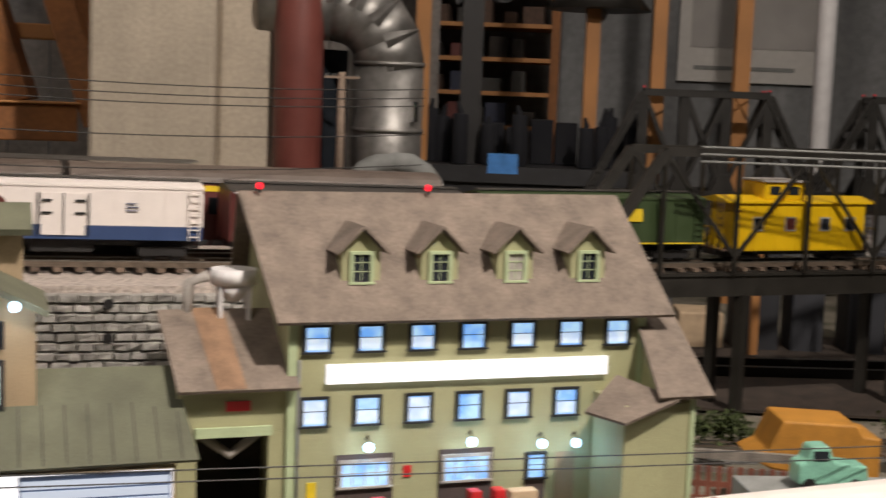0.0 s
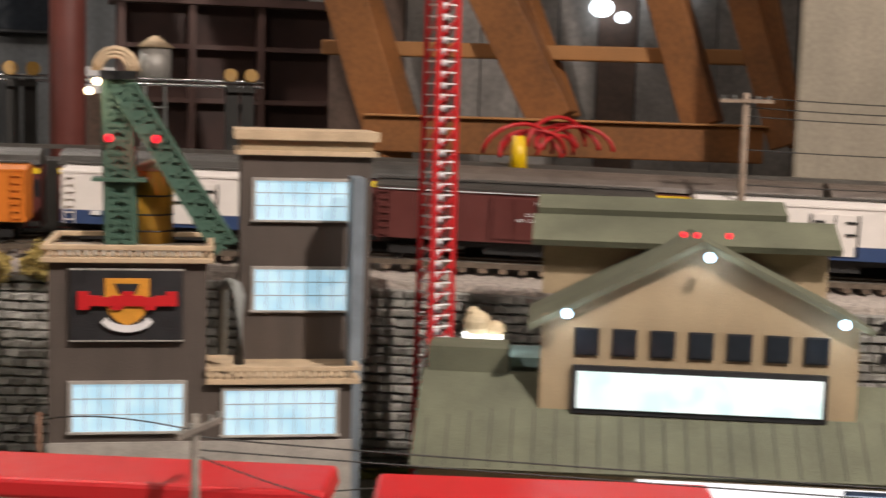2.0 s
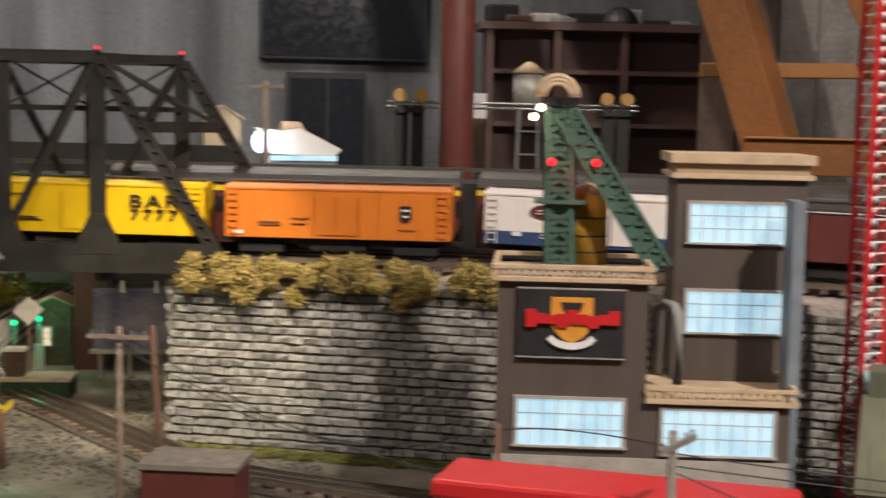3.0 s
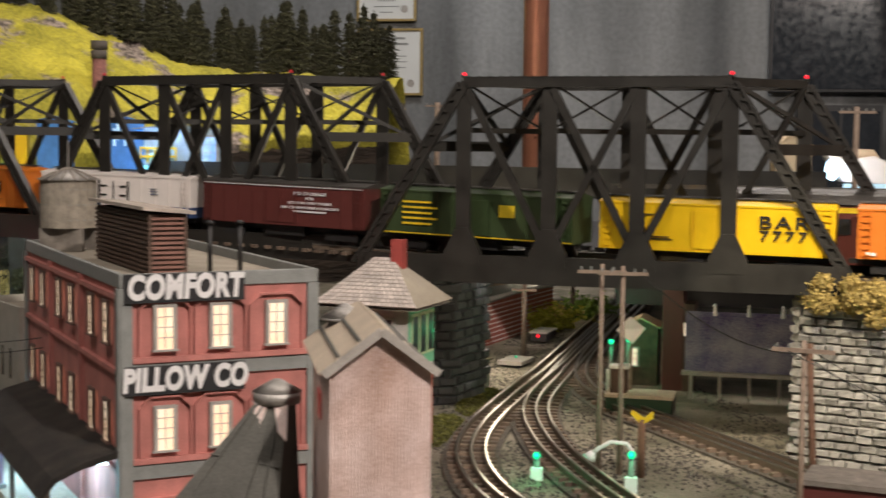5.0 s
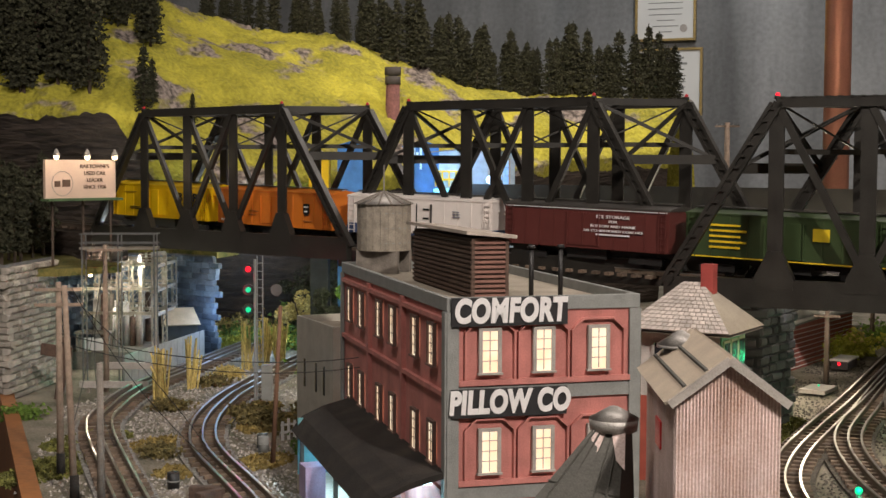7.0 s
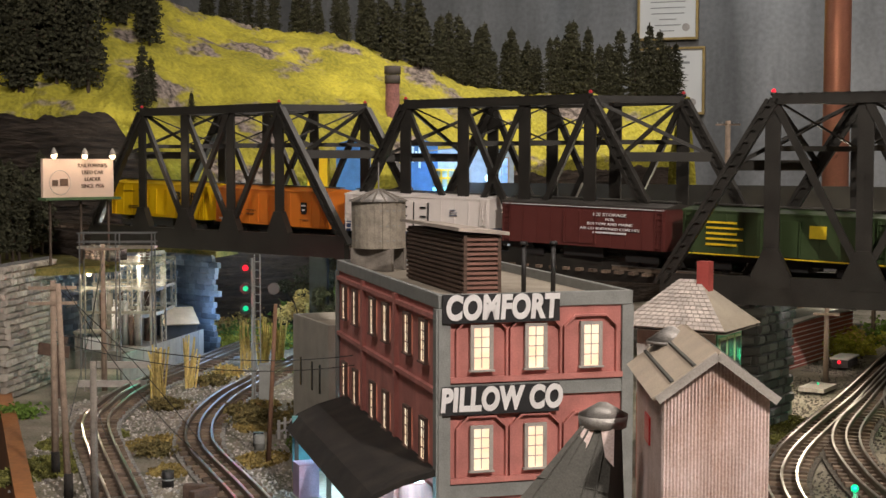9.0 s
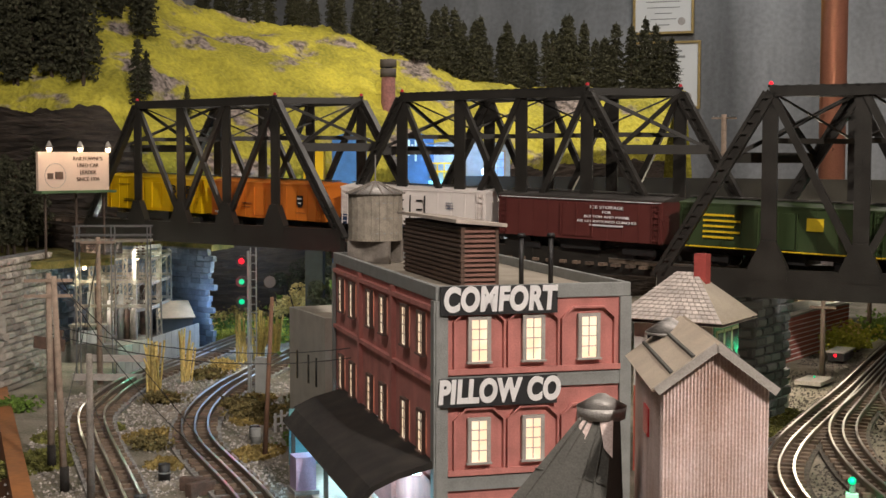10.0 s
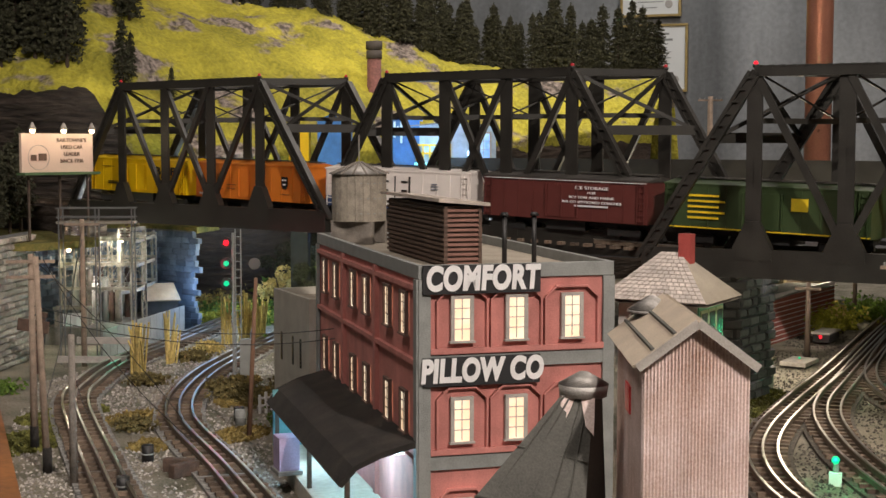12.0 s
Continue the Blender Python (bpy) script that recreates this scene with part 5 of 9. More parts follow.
piece("tower_wall", wall_umber, K, (tx - 0.001, tx + 0.110, ty, ty + 0.085, 0.139, 0.315))
for q in ((tx - 0.006, tx + 0.115, ty - 0.005, ty + 0.09, 0.315, 0.319), (tx - 0.007, tx + 0.116, ty - 0.006, ty + 0.091, 0.328, 0.336)):
    piece("cornice", cornice, K, q)
piece("frieze", wall_tan, K, (tx - 0.002, tx + 0.111, ty - 0.001, ty + 0.086, 0.319, 0.328))
for x0, x1, z0, z1, y in ((0.0, 0.088, 0.098, 0.136, 0.0), (0.119, 0.210, 0.094, 0.130, 0.0), (tx + 0.010, tx + 0.100, 0.261, 0.294, ty), (tx + 0.010, tx + 0.100, 0.183, 0.218, ty)):
    sash(K, x0, x1, z0, z1, y - 0.0004, window_white, frame_grey, 8, 3)
piece("sign_board", sign_black, K, (0.0, 0.086, -0.0045, -0.0005, 0.171, 0.226))
bm = bmesh.new()
shield = [(0.0265, 0.220), (0.0605, 0.220), (0.0605, 0.200), (0.057, 0.192), (0.051, 0.186), (0.0435, 0.183), (0.036, 0.186), (0.030, 0.192), (0.0265, 0.200)]
prism(bm, shield[::-1], -0.0062, -0.0046)
em = part("emblem", bm, mat("emblem_amber", (0.62, 0.27, 0.03), 0.5, var=0.2, scale=90), K, "amber shield on the sign")
bm = bmesh.new()
prism(bm, [(0.034, 0.216), (0.053, 0.216), (0.050, 0.208), (0.037, 0.208)], -0.0068, -0.0063)
part("emblem_mark", bm, sign_black, em)
random.seed(2)
for k in range(9):
    x = 0.006 + k * 0.0084
    piece("script_bar", plastic_red, K, (x, x + 0.0088, -0.0082 - 0.0001 * (k % 2), -0.0067, 0.1985 - (0.003 if k % 3 == 0 else 0), 0.2055 + (0.0045 if k in (0, 4, 8) else 0.0012 * (k % 2))))
bm = bmesh.new()
arc = [(0.0435 + 0.021 * math.cos(a), 0.190 + 0.0125 * math.sin(a)) for a in [math.radians(q) for q in range(200, 341, 20)]]
arc += [(0.0435 + 0.017 * math.cos(a), 0.1925 + 0.0095 * math.sin(a)) for a in [math.radians(q) for q in range(340, 199, -20)]]
prism(bm, arc, -0.0076, -0.0064)
part("ribbon", bm, letter_white, K)
for z in (0.1698, 0.2262):
    piece("sign_edge", frame_grey, K, (-0.001, 0.087, -0.0049, -0.0005, z, z + 0.001))
bm = bmesh.new()
tube(bm, [(0.118, 0.05, 0.15), (0.118, 0.05, 0.205), (0.122, 0.03, 0.212), (0.128, 0.012, 0.212), (0.131, 0.004, 0.205), (0.131, 0.004, 0.15)], 0.0045, 10)
part("vent_pipe", bm, trim_grey, K)
piece("corner_shaft", mat("shaft_blue_grey", (0.17, 0.2, 0.23), 0.6), K, (0.2222, 0.232, 0.02, 0.06, 0, 0.30))

# ---- ground tracks ----
LOW = GROUND + 0.0145
track("yard_track", smooth_line([(-0.80, 0.93), (-0.983, 1.143), (-1.226, 1.433), (-1.307, 1.579), (-1.364, 1.732), (-1.402, 1.928), (-1.444, 2.13), (-1.53, 2.6)]), LOW, "curving three-rail track beside the substation", bed_mat=ballast)
track("yard_track", smooth_line([(-0.68, 0.97), (-0.866, 1.189), (-1.012, 1.350), (-1.077, 1.438), (-1.138, 1.552), (-1.191, 1.692), (-1.225, 1.824), (-1.263, 2.003), (-1.35, 2.5)]), LOW, "curving three-rail track past the factory dock")
track("yard_track", smooth_line([(-0.27, 1.18), (-0.335, 1.316), (-0.372, 1.452), (-0.382, 1.60), (-0.371, 1.80), (-0.350, 2.05), (-0.325, 2.45), (-0.30, 2.82), (-0.26, 3.6)]), LOW, "three-rail track curving under the bridge", bed_mat=ballast_dark)
track("yard_track", smooth_line([(-0.14, 1.15), (-0.239, 1.371), (-0.298, 1.547), (-0.333, 1.745), (-0.326, 2.0), (-0.302, 2.45), (-0.27, 2.9), (-0.23, 3.5)]), LOW - 0.0005, "three-rail track joining at the junction", bed_mat=ballast_dark)
track("yard_track", smooth_line([(0.3, 1.2), (0.053, 1.354), (-0.049, 1.49), (-0.152, 1.658), (-0.232, 1.793), (-0.288, 1.997), (-0.29, 2.30), (-0.25, 3.0)]), LOW - 0.001, "three-rail track along the stone wall", bed_mat=ballast_dark)

# ---- stone wall ----
def rough_stone(bm, m, bulge=0.62):
    """A quarry-faced block, one unit long and high, its face bulging towards -y."""
    j = lambda a: random.uniform(-a, a)
    rim = [(-0.5 + j(0.03), -0.15, -0.5 + j(0.05)), (0.5 + j(0.03), -0.15, -0.5 + j(0.05)), (0.5 + j(0.03), -0.15, 0.5 + j(0.05)), (-0.5 + j(0.03), -0.15, 0.5 + j(0.05))]
    mid = [(x * 0.84 + j(0.06), -bulge + j(bulge * 0.25), z * 0.60 + 0.05 + j(0.08)) for x, y, z in rim]
    back = [(x, 0.5, z) for x, y, z in rim]
    a, b, c = ([bm.verts.new(m @ Vector(p)) for p in q] for q in (rim, mid, back))
    bm.faces.new(b)
    for i in range(4):
        k = (i + 1) % 4
        bm.faces.new((a[i], a[k], b[k], b[i]))
        bm.faces.new((c[i], c[k], a[k], a[i]))


def stone_run(name, line, height, course, length, material, label, z0=GROUND, cap=300, bulge=0.62, drop=lambda q: 0.0):
    w = thing(name, Matrix(), label, "retaining wall", kind="structure")
    meshes = []
    for k in range(6):
        bm = bmesh.new()
        rough_stone(bm, Matrix(), bulge)
        meshes.append(mesh_of("stone", bm, material))
    dist = [0.0]
    for a, b in zip(line, line[1:]):
        dist.append(dist[-1] + (b - a).length)

    def at(s):
        i = next((k for k in range(len(dist) - 1) if dist[k + 1] >= s), len(dist) - 2)
        f = (s - dist[i]) / (dist[i + 1] - dist[i])
        return line[i].lerp(line[i + 1], f), (line[i + 1] - line[i]).normalized()
    rest = bmesh.new()
    count = 0
    for c in range(int(height / course)):
        s = -random.random() * length
        while s < dist[-1]:
            L = length * random.uniform(0.75, 1.3)
            m, d = at(max(0, s + L / 2))
            n = Vector((d.y, -d.x, 0))
            z = z0 + (c + 0.5) * course * (1 + drop(m) / height)
            p = m + n * random.uniform(0.0, 0.0022) + Vector((0, 0, z))
            mt = Matrix.Translation(p) @ Matrix.Rotation(math.atan2(d.y, d.x), 4, "Z") @ Matrix.Diagonal((L * 0.992, 0.012, course * 0.975, 1))
            if count < cap:
                o = new("stone", random.choice(meshes))
                o.parent = w
                o.matrix_local = mt
                count += 1
            else:
                rough_stone(rest, mt, bulge)
            s += L
    if len(rest.verts):
        tagged(part("stone_rest", rest, material, w), kind="stuff")
    bm = bmesh.new()
    for a, b in zip(line, line[1:]):
        d = (b - a).normalized()
        n = Vector((-d.y, d.x, 0)) * 0.004
        h_ = height + drop(b)
        beam(bm, a + n + Vector((0, 0, z0 + h_ / 2)), b + n + Vector((0, 0, z0 + h_ / 2)), 0.006, h_)
    part("mortar", bm, mortar, w)
    return w


stone_run("wall_stone", [Vector((0.045, 1.64, 0)), Vector((0.01, 1.57, 0))] + WALL, RAIL - 0.018 - GROUND, 0.0096, 0.0150, stone, "grey cut-stone retaining wall below the raised line", bulge=0.58, drop=lambda q: min(0.0, climb(s_near(q))) * 0.7)


# ---- hill and trees on the far side ----
FOOT = smooth_line([(-2.6, 1.90, 1.53), (-1.95, 2.02, 1.522), (-1.745, 2.04, 1.518), (-1.62, 2.08, 1.50), (-1.49, 2.12, 1.42), (-1.369, 2.25, 1.405), (-1.136, 2.735, 1.43), (-0.86, 3.134, 1.46)], 0.02)
RIDGE = smooth_line([(-2.9, 2.35, 1.98), (-2.3, 2.40, 1.93), (-2.03, 2.45, 1.865), (-1.845, 2.588, 1.785), (-1.721, 2.741, 1.745), (-1.564, 2.855, 1.72), (-1.437, 2.955, 1.672), (-1.311, 3.109, 1.62), (-1.134, 3.231, 1.605), (-0.86, 3.362, 1.60)], 0.02)


def pick(line, f):
    x = max(0.0, min(1.0, f)) * (len(line) - 1)
    i = min(len(line) - 2, int(x))
    return line[i].lerp(line[i + 1], x - i)


def hill_at(u, v):
    a, b = pick(FOOT, u), pick(RIDGE, u)
    if v < 0:
        p = Vector((a.x, a.y, a.z + v * (a.z - GROUND)))
        p += Vector((-0.10, 0.35, 0)) * -v * 0.9
    elif v <= 1:
        p = a.lerp(b, v) + Vector((0, 0, 0.035 * math.sin(v * math.pi)))
    else:
        p = b + (b - a) * (v - 1) * 0.8 - Vector((0, 0, (v - 1) * 0.55))
    w = Vector((p.x * 6, p.y * 6, p.z * 6))
    k = 0.25 if v > 1 else 1.0
    q = 0.006 * max(0.0, noise.noise(w * 0.8 + Vector((5, 2, 1))) + 0.05)
    return (p + Vector((0.008, -0.014, 0.014)) * k * noise.fractal(w, 1.0, 2.0, 3) + Vector((0, -0.002, 0.0045)) * k * noise.fractal(w * 4, 1.0, 2.0, 4)
            + Vector((0.0012, -0.002, 0.0022)) * noise.fractal(w * 16, 0.8, 2.0, 3) + Vector((0, -0.4, 1)) * q * noise.fractal(w * 11, 0.6, 2.0, 3))


def hill_part(name, v0, v1, nv, material, label):
    bm = bmesh.new()
    nu = 420
    g = []
    for i in range(nu + 1):
        a, b = v0(i / nu), v1(i / nu)
        g.append([bm.verts.new(hill_at(i / nu, a + (b - a) * j / nv)) for j in range(nv + 1)])
    for i in range(nu):
        for j in range(nv):
            bm.faces.new((g[i][j], g[i + 1][j], g[i + 1][j + 1], g[i][j + 1])).smooth = True
    return tagged(part(name, bm, material), label, "hill", kind="structure")


def crag(u):
    """How far the bare rock climbs the slope."""
    return -0.32 + 0.32 * max(0.0, min(1.0, (0.452 - u) / 0.03)) + 0.24 * max(0.0, min(1.0, (u - 0.60) / 0.03)) + 0.02 * noise.noise(Vector((u * 40, 0, 0)))


hill_part("hillside", crag, lambda u: 1.7, 130, grass_yellow, "steep hillside of bright yellow-green grass with grey outcrops")
hill_part("cliff", lambda u: -1.0, crag, 24, rock, "dark rocky cliff at the foot of the hill")


def tuft(bm, p, size, n=3):
    """A ragged clump of small blades."""
    for _ in range(n):
        d = Vector((random.gauss(0, 1), random.gauss(0, 1), random.gauss(0, 0.8))).normalized()
        e = d.cross(Vector((random.gauss(0, 1), random.gauss(0, 1), random.gauss(0, 1)))).normalized()
        bm.faces.new([bm.verts.new(q) for q in (p - e * size * 0.5, p + d * size * random.uniform(0.6, 1.2), p + e * size * 0.5, p - d * size * 0.4)])


def conifer(at, h, slim):
    """A slim dark conifer: a tapered trunk and drooping boughs of small tufts in uneven whorls."""
    t = thing("conifer", Matrix.Translation(at), "slim dark green model conifer on the hill", "tree", "conifers on the hill")
    bm = bmesh.new()
    cyl(bm, (0, 0, -0.06), (0, 0, 0.95), 0.020, 0.004, 6)
    part("trunk", bm, trunk_brown, t)
    bm = bmesh.new()
    for w in range(30):
        f = w / 30
        z = 0.11 + 0.87 * f + random.uniform(-0.01, 0.01)
        r = slim * (1 - f) ** 0.48 * (0.72 + 0.28 * min(1, f * 6)) * random.uniform(0.84, 1.06) + 0.012
        for b in range(10 if f < 0.7 else 7):
            a, q = random.uniform(0, math.tau), r * random.uniform(0.70, 1.06)
            for k in range(6):
                d = q * (k + 1) / 6
                tuft(bm, Vector((math.cos(a) * d, math.sin(a) * d, z - d * 0.30 + random.uniform(-0.012, 0.012))), random.uniform(0.018, 0.036), 2)
    for k in range(8):
        tuft(bm, Vector((0, 0, 0.96 + 0.006 * k)), 0.016)
    part("crown", bm, foliage_dark, t)
    t.scale = (h, h, h)
    return t


random.seed(11)
protos = [conifer((*p, z), h, w) for p, z, h, w in (((-1.80, 2.66), 1.745, 0.11, 0.155), ((-1.645, 2.80), 1.72, 0.13, 0.14), ((-1.54, 2.82), 1.70, 0.12, 0.17), ((-1.42, 2.965), 1.665, 0.10, 0.185))]


def plant(p, h):
    o = copy_thing(random.choice(protos), Matrix.Translation(p) @ Matrix.Rotation(random.uniform(0, 6), 4, "Z"))
    h *= random.uniform(0.9, 1.1)
    o.scale = (h, h, h)
    return o


for k in range(17):
    u = 0.50 + 0.17 * k / 17 + random.uniform(-0.006, 0.006)
    plant(hill_at(u, 0.97 + random.uniform(0, 0.1)) - Vector((0, 0, 0.006)), random.uniform(0.075, 0.125))
for k in range(62):
    u = 0.66 + 0.33 * k / 62 + random.uniform(-0.01, 0.01)
    plant(hill_at(u, 0.95 + random.uniform(-0.05, 0.15)) - Vector((0, 0, 0.006)), random.uniform(0.12, 0.185))
for k in range(52):
    u = 0.27 + 0.135 * (k % 26 + random.random()) / 26
    plant(hill_at(u, random.uniform(0.09, 0.75)) - Vector((0, 0, 0.006)), random.uniform(0.17, 0.25))
for k in range(22):
    u = 0.405 + 0.048 * (k % 11 + random.random()) / 11
    plant(hill_at(u, random.uniform(0.42, 1.0)) - Vector((0, 0, 0.006)), random.uniform(0.13, 0.19))
plant(hill_at(0.444, 0.10) - Vector((0, 0, 0.006)), 0.125)
plant(hill_at(0.452, 0.16) - Vector((0, 0, 0.006)), 0.085)
plant(hill_at(0.486, 0.18) - Vector((0, 0, 0.006)), 0.06)
for x, y in ((-1.66, 1.80), (-1.62, 1.78), (-1.60, 1.74), (-1.72, 1.90), (-1.75, 1.80), (-1.585, 1.69), (-1.66, 1.86), (-1.78, 1.96), (-1.70, 1.94)):
    plant((x, y, 1.284), random.uniform(0.14, 0.18))

for k in range(26):
    f_ = random.random()
    plant((-1.66 - 0.30 * f_ + random.uniform(-0.03, 0.03), 1.74 + 0.20 * f_ + random.uniform(-0.03, 0.05), 1.284), random.uniform(0.10, 0.15))
# shelf of turf by the billboard
bm = bmesh.new()
slab(bm, [(-1.506, 1.60, 1.271), (-1.53, 1.70, 1.271), (-1.50, 1.715, 1.271), (-1.462, 1.83, 1.271), (-1.49, 1.87, 1.271), (-1.62, 1.93, 1.271), (-1.735, 2.05, 1.271), (-1.70, 2.17, 1.271), (-1.62, 2.21, 1.271), (-1.49, 2.17, 1.271), (-1.52, 2.36, 1.271), (-2.4, 2.4, 1.271), (-2.4, 1.6, 1.271)], 0.011)
tagged(part("turf_shelf", bm, mat("turf_straw", (0.20, 0.16, 0.045), 0.95, var=0.5, scale=40, bump=1.0, fine=300, col2=(0.07, 0.085, 0.02))), "raised shelf of straw-coloured turf", "turf", kind="structure")
LEFTWALL = [Vector((-1.60, 1.598, 0)), Vector((-1.506, 1.603, 0)), Vector((-1.555, 1.78, 0))]
stone_run("wall_stone_west", LEFTWALL, 0.20, 0.0098, 0.021, vary(mat("stone_pale", (0.40, 0.36, 0.31), 0.9, var=0.35, scale=120, bump=0.6, fine=500), 0.35), "pale stone retaining wall beside the substation", cap=200, bulge=0.5)
stone_run("wall_stone_blue", smooth_line([(-1.556, 1.785), (-1.67, 1.93), (-1.735, 2.04), (-1.71, 2.15), (-1.62, 2.195), (-1.492, 2.155)], 0.03), 0.18, 0.0105, 0.023, stone_blue, "blue-grey stone retaining wall behind the substation", cap=260, bulge=0.22)
stone_run("pier_stone", [Vector((-0.53, 1.74, 0)), Vector((-0.452, 1.775, 0)), Vector((-0.425, 1.87, 0))], 0.185, 0.0125, 0.026, stone_dark, "dark stone bridge pier behind the switch tower", cap=150, bulge=0.42)

# billboard
B_ = thing("billboard", pose(-1.527, 1.722, 1.284, 0, 0, 71), "cream billboard with three lamps and a used car advertisement", "billboard")
piece("panel", mat("billboard_cream", (0.66, 0.50, 0.40), 0.7, var=0.08, scale=20, bump=0.05), B_, (0.0, 0.130, -0.002, 0.004, 0.095, 0.155))
piece("ledge", mat("billboard_green", (0.08, 0.14, 0.06), 0.7), B_, (-0.004, 0.134, -0.016, 0.006, 0.091, 0.0948))
for k, line in enumerate(("RAILTOWNE'S", "USED CAR", "LEADER", "SINCE 1936")):
    text_part("lettering", line, 0.0086, pose(0.090, -0.0024, 0.1445 - k * 0.0108, 90), mat("ink_brown", (0.12, 0.07, 0.045), 0.7) if k == 0 else bpy.data.materials["ink_brown"], B_, "brown printed letters")
piece("picture", bpy.data.materials["ink_brown"], B_, (0.016, 0.026, -0.003, -0.0021, 0.113, 0.122), (0.030, 0.044, -0.003, -0.0021, 0.113, 0.124))
bm = bmesh.new()
pts = [(0.030 + 0.019 * math.cos(a), -0.0026, 0.118 + 0.019 * math.sin(a)) for a in [k * math.tau / 24 for k in range(25)]]
tube(bm, pts, 0.0004, 4)
part("ring", bm, frame_grey, B_)
for x in (0.012, 0.068, 0.120):
    piece("leg", pole_dark, B_, (x, x + 0.003, 0.0, 0.003, -0.01, 0.091))
    bm = bmesh.new()
    tube(bm, [(x, 0, 0.155), (x, -0.004, 0.170), (x, -0.014, 0.170)], 0.0008)
    part("lamp_arm", bm, truck_black, B_)
    bm = bmesh.new()
    cyl(bm, (x, -0.014, 0.172), (x, -0.014, 0.161), 0.001, 0.0065, 12)
    part("shade", bm, frame_grey, B_)
    bm = bmesh.new()
    ball(bm, (x, -0.014, 0.1590), 0.0044, 8)
    part("bulb", bm, lamp_warm, B_)
    lamp("billboard_lamp", "POINT", pose(-1.527, 1.722, 1.284, 0, 0, 71) @ Matrix.Translation((x, -0.026, 0.152)), 0.022, (1.0, 0.80, 0.55), 0.004)

# brick stack, blue sheds and lit works behind the bridge
K2 = thing("chimney_stack", Matrix.Translation((-1.333, 2.618, GROUND)), "round red brick factory chimney with a dark crown", "chimney")
bm = bmesh.new()
cyl(bm, (0, 0, 0), (0, 0, 0.515), 0.020, 0.0145, 20)
part("shaft", bm, mat("stack_brick", (0.20, 0.085, 0.075), 0.9, var=0.4, scale=120, bump=0.6, fine=300), K2)
bm = bmesh.new()
cyl(bm, (0, 0, 0.515), (0, 0, 0.532), 0.0165, 0.0165, 20)
cyl(bm, (0, 0, 0.534), (0, 0, 0.551), 0.0172, 0.0172, 20)
part("crown", bm, mat("stack_crown", (0.07, 0.06, 0.055), 0.9), K2)


def shed(name, m, w, d, h, wall, roof, label, rise=0.02, windows=None):
    s = thing(name, m, label, "shed")
    piece("wall", wall, s, (0, w, 0, d, 0, h))
    bm = bmesh.new()
    prism(bm, [(0.001, h), (w - 0.001, h), (w / 2, h + rise)], 0.001, d - 0.001)
    part("gable", bm, wall, s)
    for sx in (-1, 1):
        bm = bmesh.new()
        e = w / 2 + sx * (w / 2 + 0.005)
        slab(bm, [(w / 2, -0.005, h + rise + 0.001), (e, -0.005, h - 0.001), (e, d + 0.005, h - 0.001), (w / 2, d + 0.005, h + rise + 0.001)][::sx], 0.002)
        part("roof", bm, roof, s)
    for x0, x1, z0, z1, lit in windows or ():
        sash(s, x0, x1, z0, z1, -0.0004, lit, frame_grey, 3, 3)
    return s


shed("blue_shed", pose(-1.2492, 2.1791, GROUND, 0, 0, 21.6), 0.058, 0.07, 0.380, blue_paint, blue_paint, "blue metal shed behind the bridge", 0.008)
shed("blue_shed", pose(-1.138, 2.2235, GROUND, 0, 0, 21.6), 0.060, 0.07, 0.380, blue_paint, blue_paint, "blue metal shed with white drips beside the chimney", 0.008)
L_ = shed("lit_works", pose(-1.097, 2.2424, GROUND, 0, 0, 21.6), 0.150, 0.07, 0.370, mat("works_pale_blue", (0.35, 0.45, 0.55), 0.6), trim_grey, "pale works building glowing with blue-white light", 0.006,
     ((0.104, 0.140, 0.315, 0.358, window_blue),))
piece("lit_strip", glow("turquoise_strip", (0.25, 0.85, 1.0), 1.6), L_, (0.006, 0.070, -0.016, -0.012, 0.300, 0.306), label="glowing turquoise strip")
for k in range(6):
    piece("rack_post", paint_yellow, L_, (0.008 + k * 0.012, 0.0105 + k * 0.012, -0.010, -0.007, 0.310, 0.335))
for z in (0.335, 0.3205):
    piece("rack_rail", paint_yellow, L_, (0.008, 0.0705, -0.0105, -0.0065, z, z + 0.0035))
# white drips that glow by themselves, in the lit-window material
piece("blue_drip", window_white, bpy.data.objects["blue_shed.001"], *[(0.008 + k * 0.006, 0.012 + k * 0.006, -0.0014, -0.0002, 0.34 + 0.01 * (k % 3), 0.37 + 0.008 * (k % 2)) for k in range(4)])
bm = bmesh.new()
ball(bm, (0.105, -0.02, 0.322), 0.007, 10)
part("flood_lamp", bm, led, L_)
lamp("works_lamp", "POINT", Matrix.Translation((-1.0336, 2.1984, 1.425)), 0.32, (0.35, 0.62, 1.0), 0.01)
tagged(piece("hut_pier", stone_dark, None, (0.002, 0.033, 0.002, 0.048, 0, 0.24)), "dark stone pier under the yellow hut", "pier").matrix_world = pose(-1.2888, 2.1456, GROUND, 0, 0, 21.6)
shed("yellow_hut", pose(-1.2888, 2.1456, GROUND + 0.24, 0, 0, 21.6), 0.035, 0.05, 0.12, paint_yellow, roof_tan, "small yellow hut behind the bridge", 0.01)

substation_steel = mat("galvanised_weathered", (0.25, 0.225, 0.185), 0.6, 0.2, var=0.4, scale=90)
# substation
PT = 1.115
tagged(piece("substation_plinth", mat("plinth_grey", (0.17, 0.155, 0.135), 0.9, var=0.4, scale=40, bump=0.6, fine=300), None, (-0.045, 0.105, -0.02, 0.20, GROUND - 0.002, PT)), "pale concrete plinth under the substation", "plinth", kind="structure").matrix_world = pose(-1.585, 1.93, 0, 0, 0, 20)
